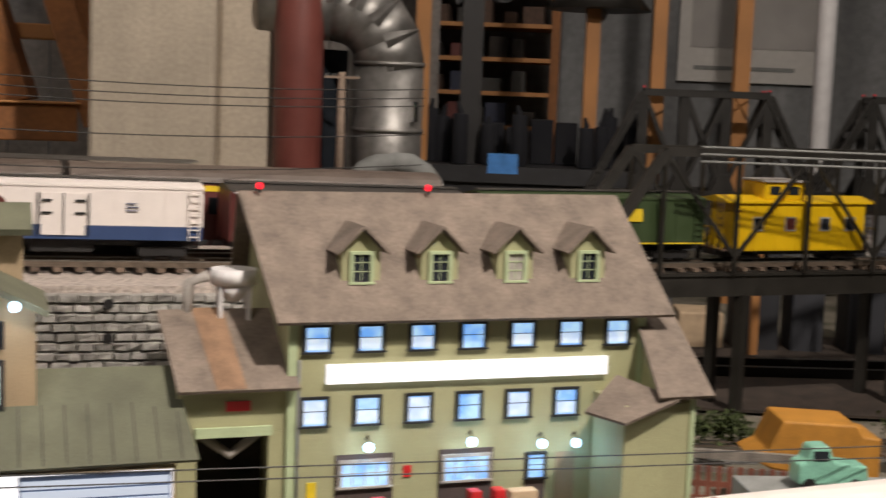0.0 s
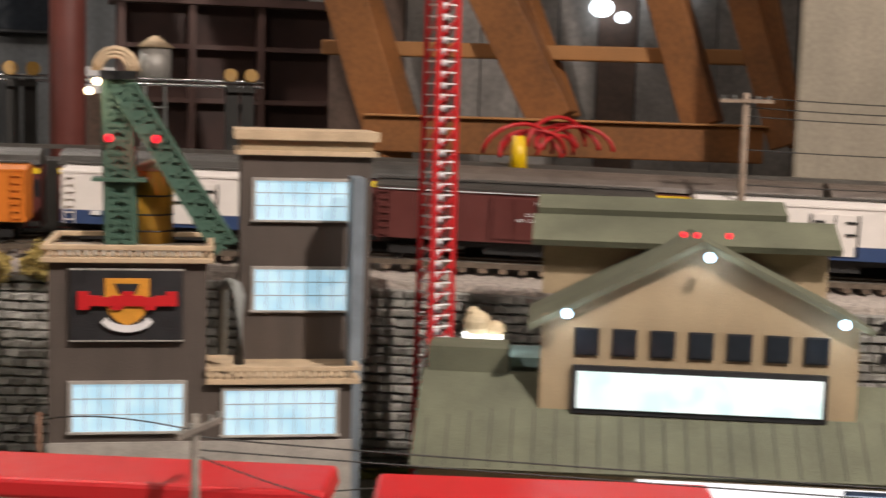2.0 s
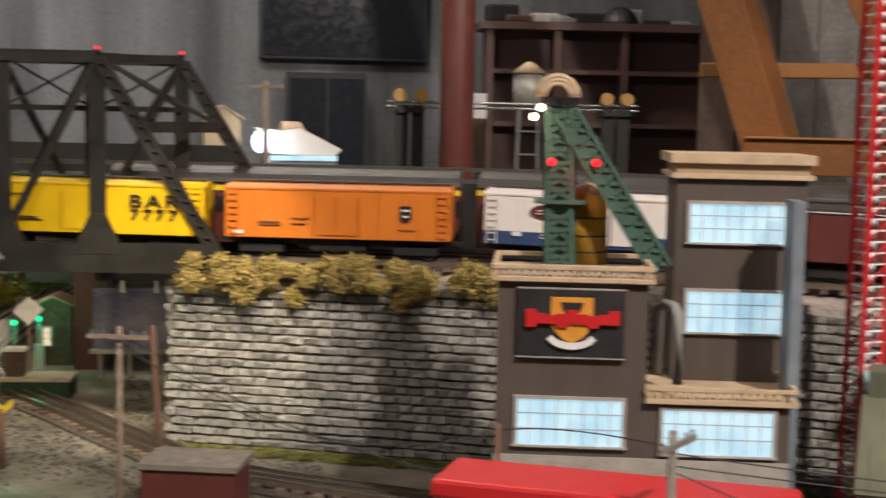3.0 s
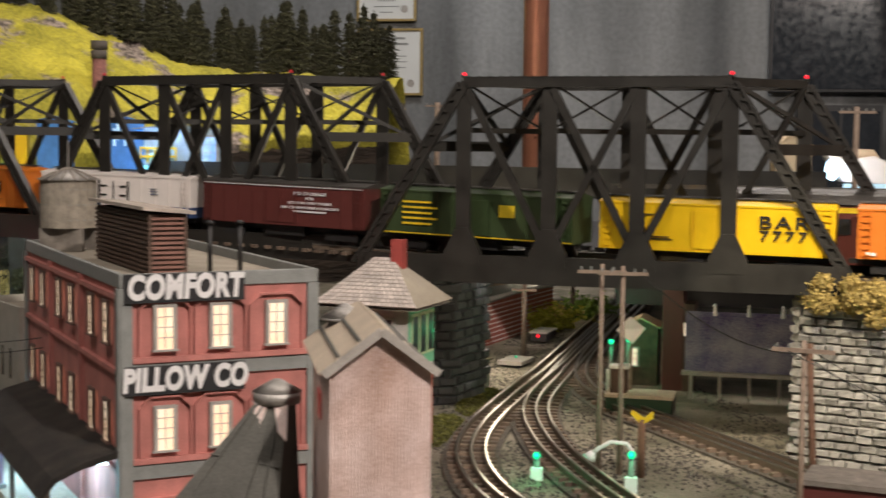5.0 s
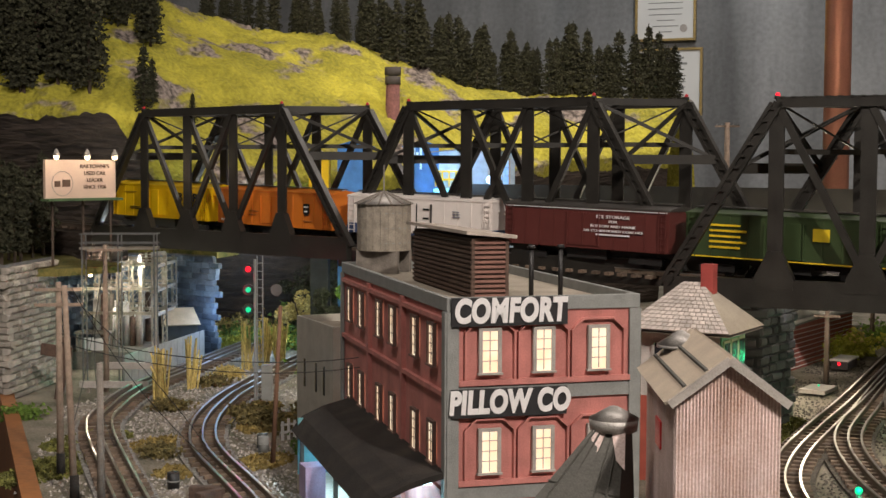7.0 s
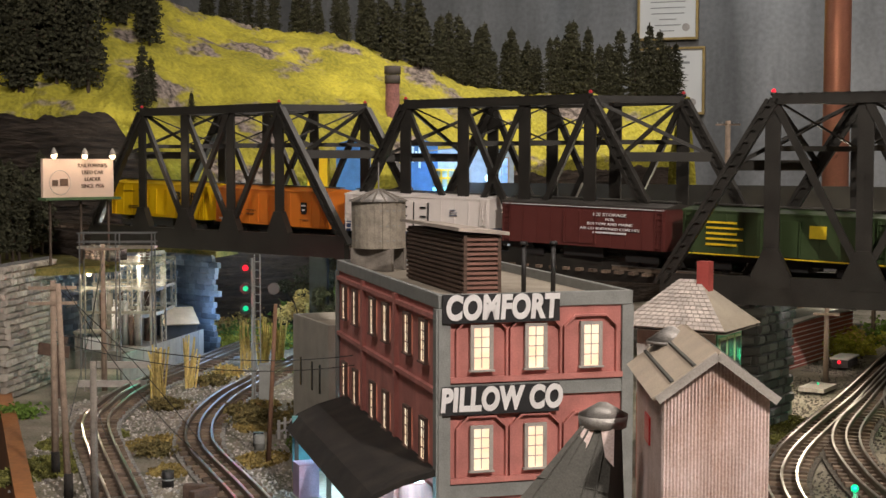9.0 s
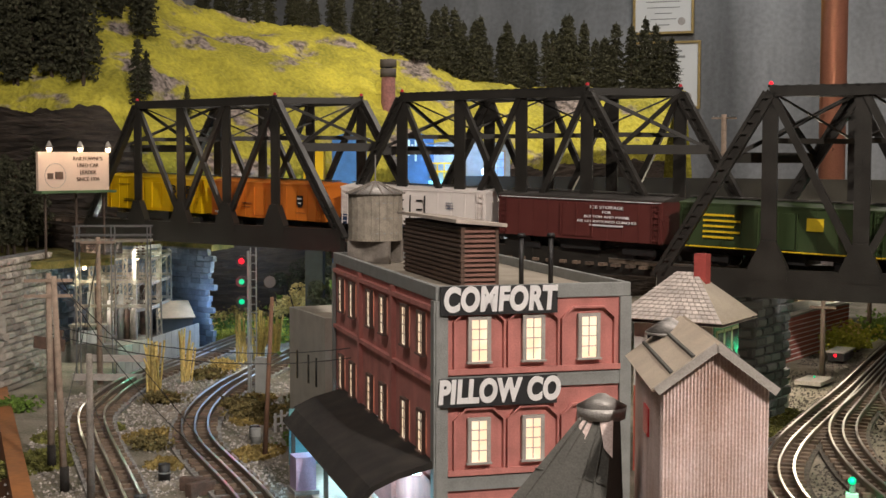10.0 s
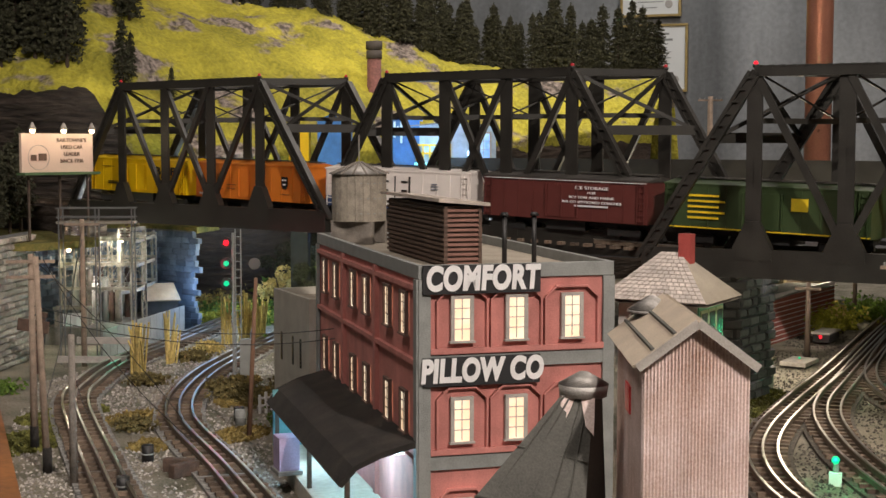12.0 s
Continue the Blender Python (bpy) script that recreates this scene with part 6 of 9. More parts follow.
SB = thing("substation", pose(-1.585, 1.93, PT, 0, 0, 20), "grey lattice substation with transformers and tangled wires", "substation")
random.seed(5)


def lattice_post(x, y, z0, z1, w=0.0052, name="column"):
    """Two angle bars laced with diagonals."""
    bm = bmesh.new()
    for dx in (-w * 0.7, w * 0.7):
        beam(bm, (x + dx, y, z0), (x + dx, y, z1), 0.0026, 0.0026)
    n = max(2, int((z1 - z0) / 0.012))
    for k in range(n):
        za, zb = z0 + (z1 - z0) * k / n, z0 + (z1 - z0) * (k + 1) / n
        e = 1 if k % 2 else -1
        beam(bm, (x - e * w * 0.7, y, za), (x + e * w * 0.7, y, zb), 0.0013, 0.0013)
    part(name, bm, substation_steel, SB)


def bar(name, a, b, w, h):
    bm = bmesh.new()
    beam(bm, a, b, w, h)
    return part(name, bm, substation_steel, SB)


for x in (-0.025, 0.035, 0.095):
    for y in (0.02, 0.10, 0.18):
        lattice_post(x, y, 0.0, 0.148)
for z in (0.062, 0.104, 0.146):
    for y in (0.02, 0.10, 0.18):
        bar("cross_beam", (-0.032, y, z), (0.10, y, z), 0.0036, 0.005)
    for x in (-0.025, 0.035, 0.095):
        bar("cross_beam", (x, 0.015, z - 0.0052), (x, 0.185, z - 0.0052), 0.0036, 0.005)
# tall pale portal and its slim neighbour
for x, y in ((0.062, 0.060), (0.085, 0.148)):
    bar("portal_post", (x, y, 0.0), (x, y, 0.158), 0.0065, 0.0065)
for z in (0.158, 0.098, 0.050):
    bar("portal_beam", (0.062, 0.060, z), (0.085, 0.148, z), 0.005, 0.007)
for x, y in ((0.079, 0.235), (0.088, 0.278)):
    bar("pylon_post", (x, y, -0.025), (x, y, 0.145), 0.0042, 0.0042)
for z in (0.145, 0.085, 0.025):
    bar("pylon_beam", (0.079, 0.235, z), (0.088, 0.278, z), 0.0036, 0.0045)
for k in range(14):
    x, y = -0.015 + 0.0125 * (k % 7), (0.055, 0.135)[k // 7] + random.uniform(-0.01, 0.01)
    hgt = random.uniform(0.045, 0.095)
    bm = bmesh.new()
    cyl(bm, (x, y, 0.0), (x, y, hgt), 0.0062, 0.0056, 12)
    for q in range(4):
        cyl(bm, (x, y, hgt + q * 0.0035), (x, y, hgt + 0.002 + q * 0.0035), 0.0026, n=8)
    part("transformer", bm, (trim_grey, wood_brown, wood_grey, letter_white)[k % 4], SB)
for k in range(12):
    x, y = -0.028 + 0.0105 * k, random.choice((0.02, 0.10, 0.18))
    bm = bmesh.new()
    for q in range(4):
        cyl(bm, (x, y, 0.150 + q * 0.0048), (x, y, 0.1525 + q * 0.0048), 0.0030, n=8)
    part("insulator", bm, wood_brown, SB)
for k in range(34):
    bm = bmesh.new()
    a = Vector((random.uniform(-0.03, 0.10), random.uniform(0.01, 0.18), random.uniform(0.10, 0.165)))
    b = Vector((random.uniform(-0.05, 0.10), random.uniform(-0.04, 0.18), random.uniform(0.02, 0.14)))
    mid = (a + b) / 2 - Vector((0, 0, 0.010))
    tube(bm, [a, a.lerp(mid, 0.5) - Vector((0, 0, 0.003)), mid, mid.lerp(b, 0.5) - Vector((0, 0, 0.003)), b], 0.0005, 3)
    part("wire", bm, substation_steel, SB)
for x, y, z in ((-0.012, 0.012, 0.128), (0.068, 0.055, 0.142)):
    bm = bmesh.new()
    ball(bm, (x, y, z), 0.0036, 8)
    part("lamp", bm, lamp_warm, SB)
lamp("substation_lamp", "POINT", pose(-1.585, 1.93, PT, 0, 0, 20) @ Matrix.Translation((-0.010, -0.012, 0.126)), 0.48, (1.0, 0.9, 0.7), 0.006)
lamp("substation_lamp", "POINT", pose(-1.585, 1.93, PT, 0, 0, 20) @ Matrix.Translation((0.066, 0.036, 0.138)), 0.50, (0.95, 0.95, 0.85), 0.006)
# open table frame before it, and the rail of the upper catwalk
for x in (-0.030, 0.022):
    for y in (-0.008, 0.012):
        bar("table_leg", (x, y, 0.0), (x, y, 0.029), 0.004, 0.004)
piece("table_top", substation_steel, SB, (-0.034, 0.026, -0.012, 0.016, 0.029, 0.033))
piece("switch_box", letter_white, SB, (-0.020, 0.012, -0.002, 0.012, 0.0, 0.021), bevel=0.0008)
CW = thing("catwalk", pose(-1.47, 1.735, GROUND, 0, 0, 24), "weathered steel catwalk on thin legs beside the substation", "catwalk")
for x in (0.0, 0.055, 0.110):
    for y in (0.0, 0.03):
        bm = bmesh.new()
        beam(bm, (x, y, 0.0), (x, y, 0.240), 0.0018, 0.0018)
        part("leg", bm, frame_dim, CW)
for z in (0.226, 0.240):
    for y in (0.0, 0.03):
        bm = bmesh.new()
        beam(bm, (-0.004, y, z), (0.114, y, z), 0.0014, 0.0018)
        part("rail", bm, frame_dim, CW)
piece("deck", substation_steel, CW, (-0.004, 0.114, 0.0, 0.03, 0.216, 0.2195))
# low hut with a pale lit roof at the far end of the fence
LH = thing("pump_hut", pose(-1.545, 2.075, GROUND, 0, 0, 40), "dark hut with a pale sheet roof by the blue wall", "hut")
piece("wall", stone_dark, LH, (0.0, 0.062, 0.0, 0.04, 0.0, 0.060))
bm = bmesh.new()
slab(bm, [(-0.004, -0.006, 0.058), (0.066, -0.006, 0.058), (0.060, 0.044, 0.084), (0.002, 0.044, 0.084)], 0.002)
part("roof", bm, cornice, LH, "pale tan sheet roof")
FN = thing("fence", Matrix(), "grey sheet-metal fence along the track by the substation", "fence")
fence_line = smooth_line([(-1.44, 1.80), (-1.462, 1.93), (-1.486, 2.06), (-1.50, 2.14)], 0.024)
for a, b in zip(fence_line, fence_line[1:]):
    bm = bmesh.new()
    beam(bm, a + Vector((0, 0, GROUND + 0.023)), a.lerp(b, 0.95) + Vector((0, 0, GROUND + 0.023)), 0.0018, 0.046)
    part("panel", bm, trim_grey, FN)

# colour light signal by the tracks
SG = thing("signal_mast", pose(-1.165, 1.735, GROUND, 0, 0, 24), "silver signal mast showing red over two greens", "railway signal")
bm = bmesh.new()
for dx in (0, 0.008):
    beam(bm, (dx, 0.004, 0), (dx, 0.004, 0.215), 0.0015, 0.0015)
for k in range(18):
    beam(bm, (0, 0.004, k * 0.012), (0.008, 0.004, k * 0.012), 0.001, 0.001)
part("ladder", bm, trim_grey, SG)
bm = bmesh.new()
cyl(bm, (-0.003, 0, 0), (-0.003, 0, 0.21), 0.002, n=8)
part("mast", bm, trim_grey, SG)
for z, m_, c in ((0.196, led_red, "red"), (0.166, led_green, "green"), (0.137, led_green, "green")):
    bm = bmesh.new()
    cyl(bm, (-0.012, -0.006, z), (-0.012, -0.002, z), 0.0082, n=16)
    part("backplate", bm, sign_black, SG)
    bm = bmesh.new()
    cyl(bm, (-0.012, -0.0085, z), (-0.012, -0.0062, z), 0.0040, n=14)
    part("lens", bm, m_, SG, c + " lens")
piece("relay_cabinet", trim_grey, SG, (0.006, 0.022, -0.004, 0.010, 0.0, 0.055))
bm = bmesh.new()
cyl(bm, (0.028, 0.0, 0.165), (0.028, 0.003, 0.165), 0.0085, n=16)
part("dish", bm, frame_dim, SG)
lamp("signal_glow", "POINT", Matrix.Translation((-1.19, 1.69, 1.225)), 0.02, (0.04, 1.0, 0.45), 0.010)
lamp("signal_glow", "POINT", Matrix.Translation((-1.185, 1.70, 1.250)), 0.07, (1.0, 0.03, 0.10), 0.012)

# grey stucco shop behind the factory
SH = thing("stucco_shop", pose(-0.895, 1.432, GROUND, 0, 0, 135), "grey stucco shop with a flat tiled roof beside the factory", "shop")
grey_stucco = mat("grey_stucco", (0.40, 0.375, 0.325), 0.95, var=0.2, scale=40, bump=0.5)
piece("wall", grey_stucco, SH, (0.0, 0.14, -0.12, 0.0, 0, 0.145))
piece("parapet", grey_stucco, SH, (0.0, 0.14, -0.004, 0.0, 0.145, 0.156), (0.0, 0.004, -0.12, -0.004, 0.145, 0.156), (0.136, 0.14, -0.12, -0.004, 0.145, 0.156), (0.004, 0.136, -0.12, -0.116, 0.145, 0.156))
piece("roof", roof_tan, SH, (0.004, 0.136, -0.116, -0.004, 0.145, 0.147))
piece("roof_box", sign_black, SH, (0.05, 0.085, -0.06, -0.045, 0.147, 0.156), (0.045, 0.09, -0.07, -0.065, 0.147, 0.153))
for x in (0.03, 0.06, 0.105):
    piece("slit_window", glass_dark, SH, (x, x + 0.004, -0.0005, 0.0012, 0.07, 0.105))

# utility poles near the aisle
def utility_pole(x, y, h, label, arms=1, turn=20, wood=None, z=GROUND, r=0.0030, lean=0.0):
    p = thing("utility_pole", pose(x, y, z, 0, lean, turn), label, "utility pole", "utility poles")
    bm = bmesh.new()
    cyl(bm, (0, 0, -0.006), (0, 0, h), r, r * 0.72, 10)
    part("pole", bm, wood or pole_wood, p)
    for k in range(arms):
        zz = h - 0.008 - k * 0.017
        piece("crossarm", wood or pole_wood, p, (-0.026, 0.026, -0.0045, -0.0022, zz - 0.0018, zz + 0.0018))
        for xx in (-0.022, -0.012, 0.012, 0.022):
            bm = bmesh.new()
            cyl(bm, (xx, -0.0034, zz + 0.0018), (xx, -0.0034, zz + 0.0055), 0.0011, n=6)
            part("insulator", bm, trim_grey, p)
    return p


utility_pole(-1.135, 1.233, 0.217, "weathered pole with a dark painted foot near the aisle", 2, 30, wood=pole_wood, r=0.0043)
utility_pole(-1.054, 1.148, 0.223, "tall weathered pole with loose wires near the aisle", 0, wood=pole_wood, r=0.0040, lean=-2)
utility_pole(-0.994, 1.110, 0.151, "cut-off grey pole beside the track", 0, wood=wood_grey, r=0.0044)
utility_pole(-1.424, 1.730, 0.225, "tall brown pole before the substation", 1, 30, wood=pole_wood, r=0.0044)
for x, y in ((-1.135, 1.233), (-1.054, 1.148)):
    bm = bmesh.new()
    cyl(bm, (0, 0, 0), (0, 0, 0.026), 0.0050, 0.0047, 12)
    ft = tagged(part("pole_sleeve", bm, canopy_dark), "black sleeve round the foot of a pole", "sleeve", "pole sleeves")
    ft.location = (x, y, GROUND)
XP = thing("buffer_post", pose(-1.452, 1.650, GROUND, 0, 8, 25), "dark wooden post with a heavy cross block", "post")
piece("post", wood_brown, XP, (-0.006, 0.006, -0.005, 0.005, -0.002, 0.092), bevel=0.001)
piece("cross_block", wood_brown, XP, (-0.034, 0.012, -0.008, -0.0052, 0.062, 0.080), bevel=0.001)
for x, y, a, w, z in ((-1.455, 1.705, 22, 0.105, 0.008), (-1.440, 1.735, 18, 0.110, 0.034)):
    pk = thing("trackside_hurdle", pose(x, y, GROUND, 0, 0, a), "whitewashed plank on short legs beside the track", "hurdle", "whitewashed planks")
    piece("plank", frame_grey, pk, (0.0, w, -0.002, 0.002, z, z + 0.010))
    for q in (0.01, w - 0.014):
        piece("leg", wood_grey, pk, (q, q + 0.004, 0.0022, 0.005, 0.0, z + 0.009))
utility_pole(-0.945, 1.375, 0.185, "leaning brown pole by the stucco shop", 0, wood=mat("pole_rust", (0.17, 0.09, 0.055), 0.9), lean=3)
utility_pole(-0.209, 1.428, 0.222, "pale double-arm pole beneath the bridge", 1, 5)
utility_pole(-0.232, 1.445, 0.222, "pale pole paired beside the tracks", 1, 5)
utility_pole(-0.045, 1.146, 0.188, "weathered pole with a crossarm before the stone wall", 1, -14)
utility_pole(-0.020, 1.30, 0.165, "rusty leaning pole by the stone wall", 0, wood=bpy.data.materials["pole_rust"], lean=-3, r=0.004)
utility_pole(0.937, 1.17, 0.19, "pale wooden pole above the engine house", 1, -28, z=RAIL - 0.016, r=0.0042)
utility_pole(0.085, 2.0, 0.23, "pale wooden pole beside the boat", 1, 10, z=1.262, r=0.005)
utility_pole(1.683, 1.489, 0.20, "pale wooden pole near the duct", 1, -40, z=1.285, r=0.007)
utility_pole(0.315, 0.806, 0.176, "grey pole with a slanting crossarm before the red-roofed diner", 1, 48, wood=wood_grey, r=0.0036)
utility_pole(0.244, 1.004, 0.136, "slim brown pole between the diner and the brewery", 0, wood=bpy.data.materials["pole_rust"], r=0.0026)
for pts in (((0.318, 0.806, 1.247), (0.60, 0.71, 1.228), (1.30, 0.40, 1.205)), ((0.312, 0.806, 1.240), (0.60, 0.71, 1.221), (1.30, 0.40, 1.196)), ((0.318, 0.806, 1.250), (0.28, 0.92, 1.235), (0.246, 1.004, 1.216)), ((0.315, 0.806, 1.236), (0.45, 0.74, 1.198), (0.62, 0.66, 1.178)), ((0.246, 1.004, 1.214), (0.10, 1.05, 1.205), (-0.04, 1.146, 1.258)), ((-1.135, 1.233, 1.245), (-0.90, 1.26, 1.222), (-0.72, 1.33, 1.245)), ((-1.135, 1.233, 1.235), (-0.90, 1.25, 1.212), (-0.72, 1.33, 1.235)), ((-1.424, 1.73, 1.30), (-1.25, 1.45, 1.20), (-1.10, 1.20, 1.13)), ((-1.424, 1.73, 1.28), (-1.28, 1.50, 1.17), (-1.15, 1.36, 1.09)), ((-1.054, 1.148, 1.305), (-1.02, 1.22, 1.19), (-0.97, 1.30, 1.09)), ((-1.135, 1.233, 1.298), (-1.07, 1.30, 1.20), (-1.03, 1.38, 1.09)),
            ((-0.19, 1.428, 1.299), (-0.10, 1.28, 1.255), (-0.03, 1.146, 1.265)), ((-0.04, 1.146, 1.265), (0.12, 1.05, 1.20), (0.25, 0.95, 1.195)), ((-0.06, 1.146, 1.265), (0.2, 1.0, 1.185), (0.46, 0.86, 1.19))):
    bm = bmesh.new()
    a, b, c = (Vector(q) for q in pts)
    line = [a * (1 - t) ** 2 + (2 * b - (a + c) / 2) * 2 * t * (1 - t) + c * t * t for t in [k / 14 for k in range(15)]]
    tube(bm, line, 0.0005, 4)
    tagged(part("overhead_wire", bm, wire_black), "thin black sagging wire between poles", "wire")

# straw clumps, bushes and reeds
def clump(name, centre, spread, n, size, material, label, up=0.6):
    bm = bmesh.new()
    for _ in range(n):
        p = Vector((random.gauss(0, 1) * spread[0], random.gauss(0, 1) * spread[1], random.gauss(0, 0.5) * spread[2]))
        tuft(bm, p, random.uniform(0.5, 1.2) * size)
    ob = part(name, bm, material)
    ob.location = centre
    return tagged(ob, label, "bush", kind="")


random.seed(21)
for k in range(13):
    s = k / 12
    p = Vector((-0.015, 1.527, 0)).lerp(Vector((0.33, 1.395, 0)), s)
    z = RAIL - 0.014 - random.uniform(0.0, 0.008)
    bm = bmesh.new()
    for q in range(7):
        o = Vector((random.uniform(-0.018, 0.018), random.uniform(-0.010, 0.004), random.uniform(-0.012, 0.012) - (0.016 if k in (3, 4, 8) and q > 4 else 0)))
        r = random.uniform(0.006, 0.0125)
        for _ in range(430):
            d = Vector((random.gauss(0, 1), random.gauss(0, 1), random.gauss(0, 1))).normalized() * r * (random.uniform(0.45, 1.0) + 0.5 * random.random() ** 4)
            tuft(bm, o + d, random.uniform(0.0012, 0.0034), 2)
    c = part("straw_bush", bm, foliage_olive)
    c.location = (p.x, p.y - 0.008, z + 0.004)
    tagged(c, "straw-coloured scrub hanging over the stone wall", "bush")
    c["group"] = "scrub on the wall"
for x, y, r, m_ in ((-1.02, 1.66, 0.02, foliage_brown), (-1.0, 1.56, 0.016, foliage_brown), (-1.12, 1.62, 0.012, foliage_brown), (-1.585, 2.39, 0.03, foliage_olive), (-1.55, 2.40, 0.032, foliage_brown), (-1.57, 2.36, 0.025, foliage_olive), (-1.42, 2.42, 0.035, foliage_dark), (-1.40, 2.47, 0.04, foliage_green), (-1.48, 2.50, 0.05, foliage_green), (-1.36, 2.44, 0.045, foliage_dark), (-1.30, 2.46, 0.05, foliage_dark), (-1.24, 2.5, 0.045, foliage_green), (-1.505, 2.27, 0.016, foliage_lime), (-1.47, 2.285, 0.020, foliage_green), (-1.445, 2.30, 0.020, foliage_lime), (-1.40, 2.30, 0.022, foliage_green), (-1.375, 2.31, 0.022, foliage_lime), (-1.34, 2.29, 0.022, foliage_green), (-1.52, 2.31, 0.024, foliage_green), (-1.245, 1.63, 0.011, foliage_brown), (-1.30, 1.84, 0.011, foliage_brown), (-1.075, 1.58, 0.014, foliage_brown), (-1.325, 1.93, 0.011, foliage_olive), (-1.09, 1.36, 0.010, foliage_brown),
                    (-0.93, 1.45, 0.012, foliage_green), (-1.185, 2.02, 0.022, foliage_green), (-1.14, 2.05, 0.035, foliage_dark), (-1.02, 2.05, 0.04, foliage_dark), (-0.92, 2.0, 0.03, foliage_green), (-1.08, 2.15, 0.04, foliage_green),
                    (-0.74, 1.02, 0.009, foliage_green), (-0.70, 1.0, 0.008, foliage_brown), (-1.40, 1.50, 0.012, foliage_green), (-0.34, 2.75, 0.03, foliage_green), (-0.43, 2.62, 0.03, foliage_olive)):
    clump("bush", (x, y, GROUND + r * 0.6), (r, r, r * 0.8), 620, 0.0026 + r * 0.16, m_, "low scrubby bush on the layout ground")
for x, y, n in ((-1.285, 1.665, 14), (-1.31, 1.70, 10), (-1.318, 1.80, 12), (-1.345, 2.02, 16), (-1.33, 2.06, 26), (-1.30, 2.05, 26)):
    bm = bmesh.new()
    for _ in range(n):
        a, q = random.uniform(0, 6.3), random.uniform(0, 0.012)
        b = Vector((math.cos(a) * q, math.sin(a) * q, 0))
        h = random.uniform(0.045, 0.085)
        beam(bm, b, b + Vector((random.gauss(0, 0.007), random.gauss(0, 0.007), h)), 0.0022, 0.0022)
    ob = part("reed_tuft", bm, foliage_olive)
    ob.location = (x, y, GROUND)
    tagged(ob, "tall straw-coloured reeds between the tracks", "reeds")

def leafy(x, y, r, h, material, label):
    """A round-headed model tree: a forked trunk and several lumps of small leaves."""
    t = thing("model_tree", pose(x, y, GROUND), label, "tree", "trees under the bridge")
    bm = bmesh.new()
    cyl(bm, (0, 0, -0.002), (0, 0, h * 0.55), 0.004, 0.0025, 7)
    for k in range(3):
        a = k * 2.1 + x * 7
        cyl(bm, (0, 0, h * 0.45), (math.cos(a) * r * 0.5, math.sin(a) * r * 0.5, h * 0.8), 0.0022, 0.0010, 6)
    part("trunk", bm, trunk_brown, t)
    bm = bmesh.new()
    for k in range(9):
        c = Vector((random.gauss(0, r * 0.45), random.gauss(0, r * 0.45), h * random.uniform(0.45, 0.95)))
        q = r * random.uniform(0.32, 0.55)
        for _ in range(170):
            d = Vector((random.gauss(0, 1), random.gauss(0, 1), random.gauss(0, 1))).normalized() * q * random.uniform(0.6, 1.0)
            tuft(bm, c + d, random.uniform(0.0030, 0.0055), 2)
    part("crown", bm, material, t)


random.seed(33)
for x, y, r, h, m_ in ((-1.22, 2.10, 0.035, 0.13, foliage_dark), (-1.15, 2.06, 0.036, 0.15, foliage_green), (-1.08, 2.12, 0.045, 0.17, foliage_dark), (-1.02, 2.02, 0.036, 0.12, foliage_green), (-0.96, 2.08, 0.042, 0.17, foliage_dark),
                       (-1.28, 2.24, 0.040, 0.15, foliage_dark), (-1.34, 2.34, 0.045, 0.17, foliage_dark), (-1.19, 2.22, 0.040, 0.19, foliage_dark), (-1.42, 2.36, 0.035, 0.10, foliage_olive), (-1.52, 2.46, 0.04, 0.16, foliage_dark), (-1.56, 2.50, 0.04, 0.14, foliage_green), (-1.47, 2.42, 0.04, 0.17, foliage_dark), (-1.60, 2.44, 0.04, 0.12, foliage_olive), (-1.38, 2.42, 0.045, 0.18, foliage_dark), (-1.44, 2.52, 0.05, 0.20, foliage_dark)):
    leafy(x, y, r, h, m_, "round-headed dark green model tree under the bridge")

# ---- second line behind the freight train ----
def beside(off, s0, s1):
    line = [p + Vector((0, 0, min(0.0, climb(r - START)))) for r, p in zip(RUN, MAIN) if START + s0 <= r <= START + s1]
    return [p - side_of(line, i) * off for i, p in enumerate(line)]


def coach(s0, s1, off, label, roof):
    a, b = on_main(s0), on_main(s1)
    d = (b - a).normalized()
    n = Vector((-d.y, d.x, 0)) * off
    a, b = a + n, b + n
    L = (b - a).length
    c = thing("coach", pose(*((a + b) / 2).xy, RAIL + climb((s0 + s1) / 2) - 0.003, 0, math.degrees((climb(s0) - climb(s1)) / (s1 - s0)), math.degrees(math.atan2(d.y, d.x))), label, "coach", "coaches on the second track")
    h, w = L / 2, 0.031
    piece("body", paint_maroon, c, (-h, h, -w, w, 0.012, 0.078))
    piece("stripe", decal_yellow, c, (-h, h, -w - 0.0006, -w + 0.001, 0.0705, 0.0765))
    bm = bmesh.new()
    arc = [(w * 1.03 * math.cos(t), 0.080 + 0.017 * math.sin(t)) for t in [k * math.pi / 10 for k in range(11)]]
    prism(bm, arc, -h, h)
    bmesh.ops.rotate(bm, verts=bm.verts, cent=(0, 0, 0), matrix=Matrix.Rotation(math.pi / 2, 3, "Z"))
    part("roof", bm, roof, c)
    for k in range(int(L / 0.022)):
        x = -h + 0.012 + k * 0.022
        piece("window", glass_dark, c, (x, x + 0.014, -w - 0.0008, -w + 0.001, 0.046, 0.064))
    for e in (-1, 1):
        piece("bogie", truck_black, c, (e * (h - 0.05) - 0.026, e * (h - 0.05) + 0.026, -0.02, 0.02, 0.0, 0.012))


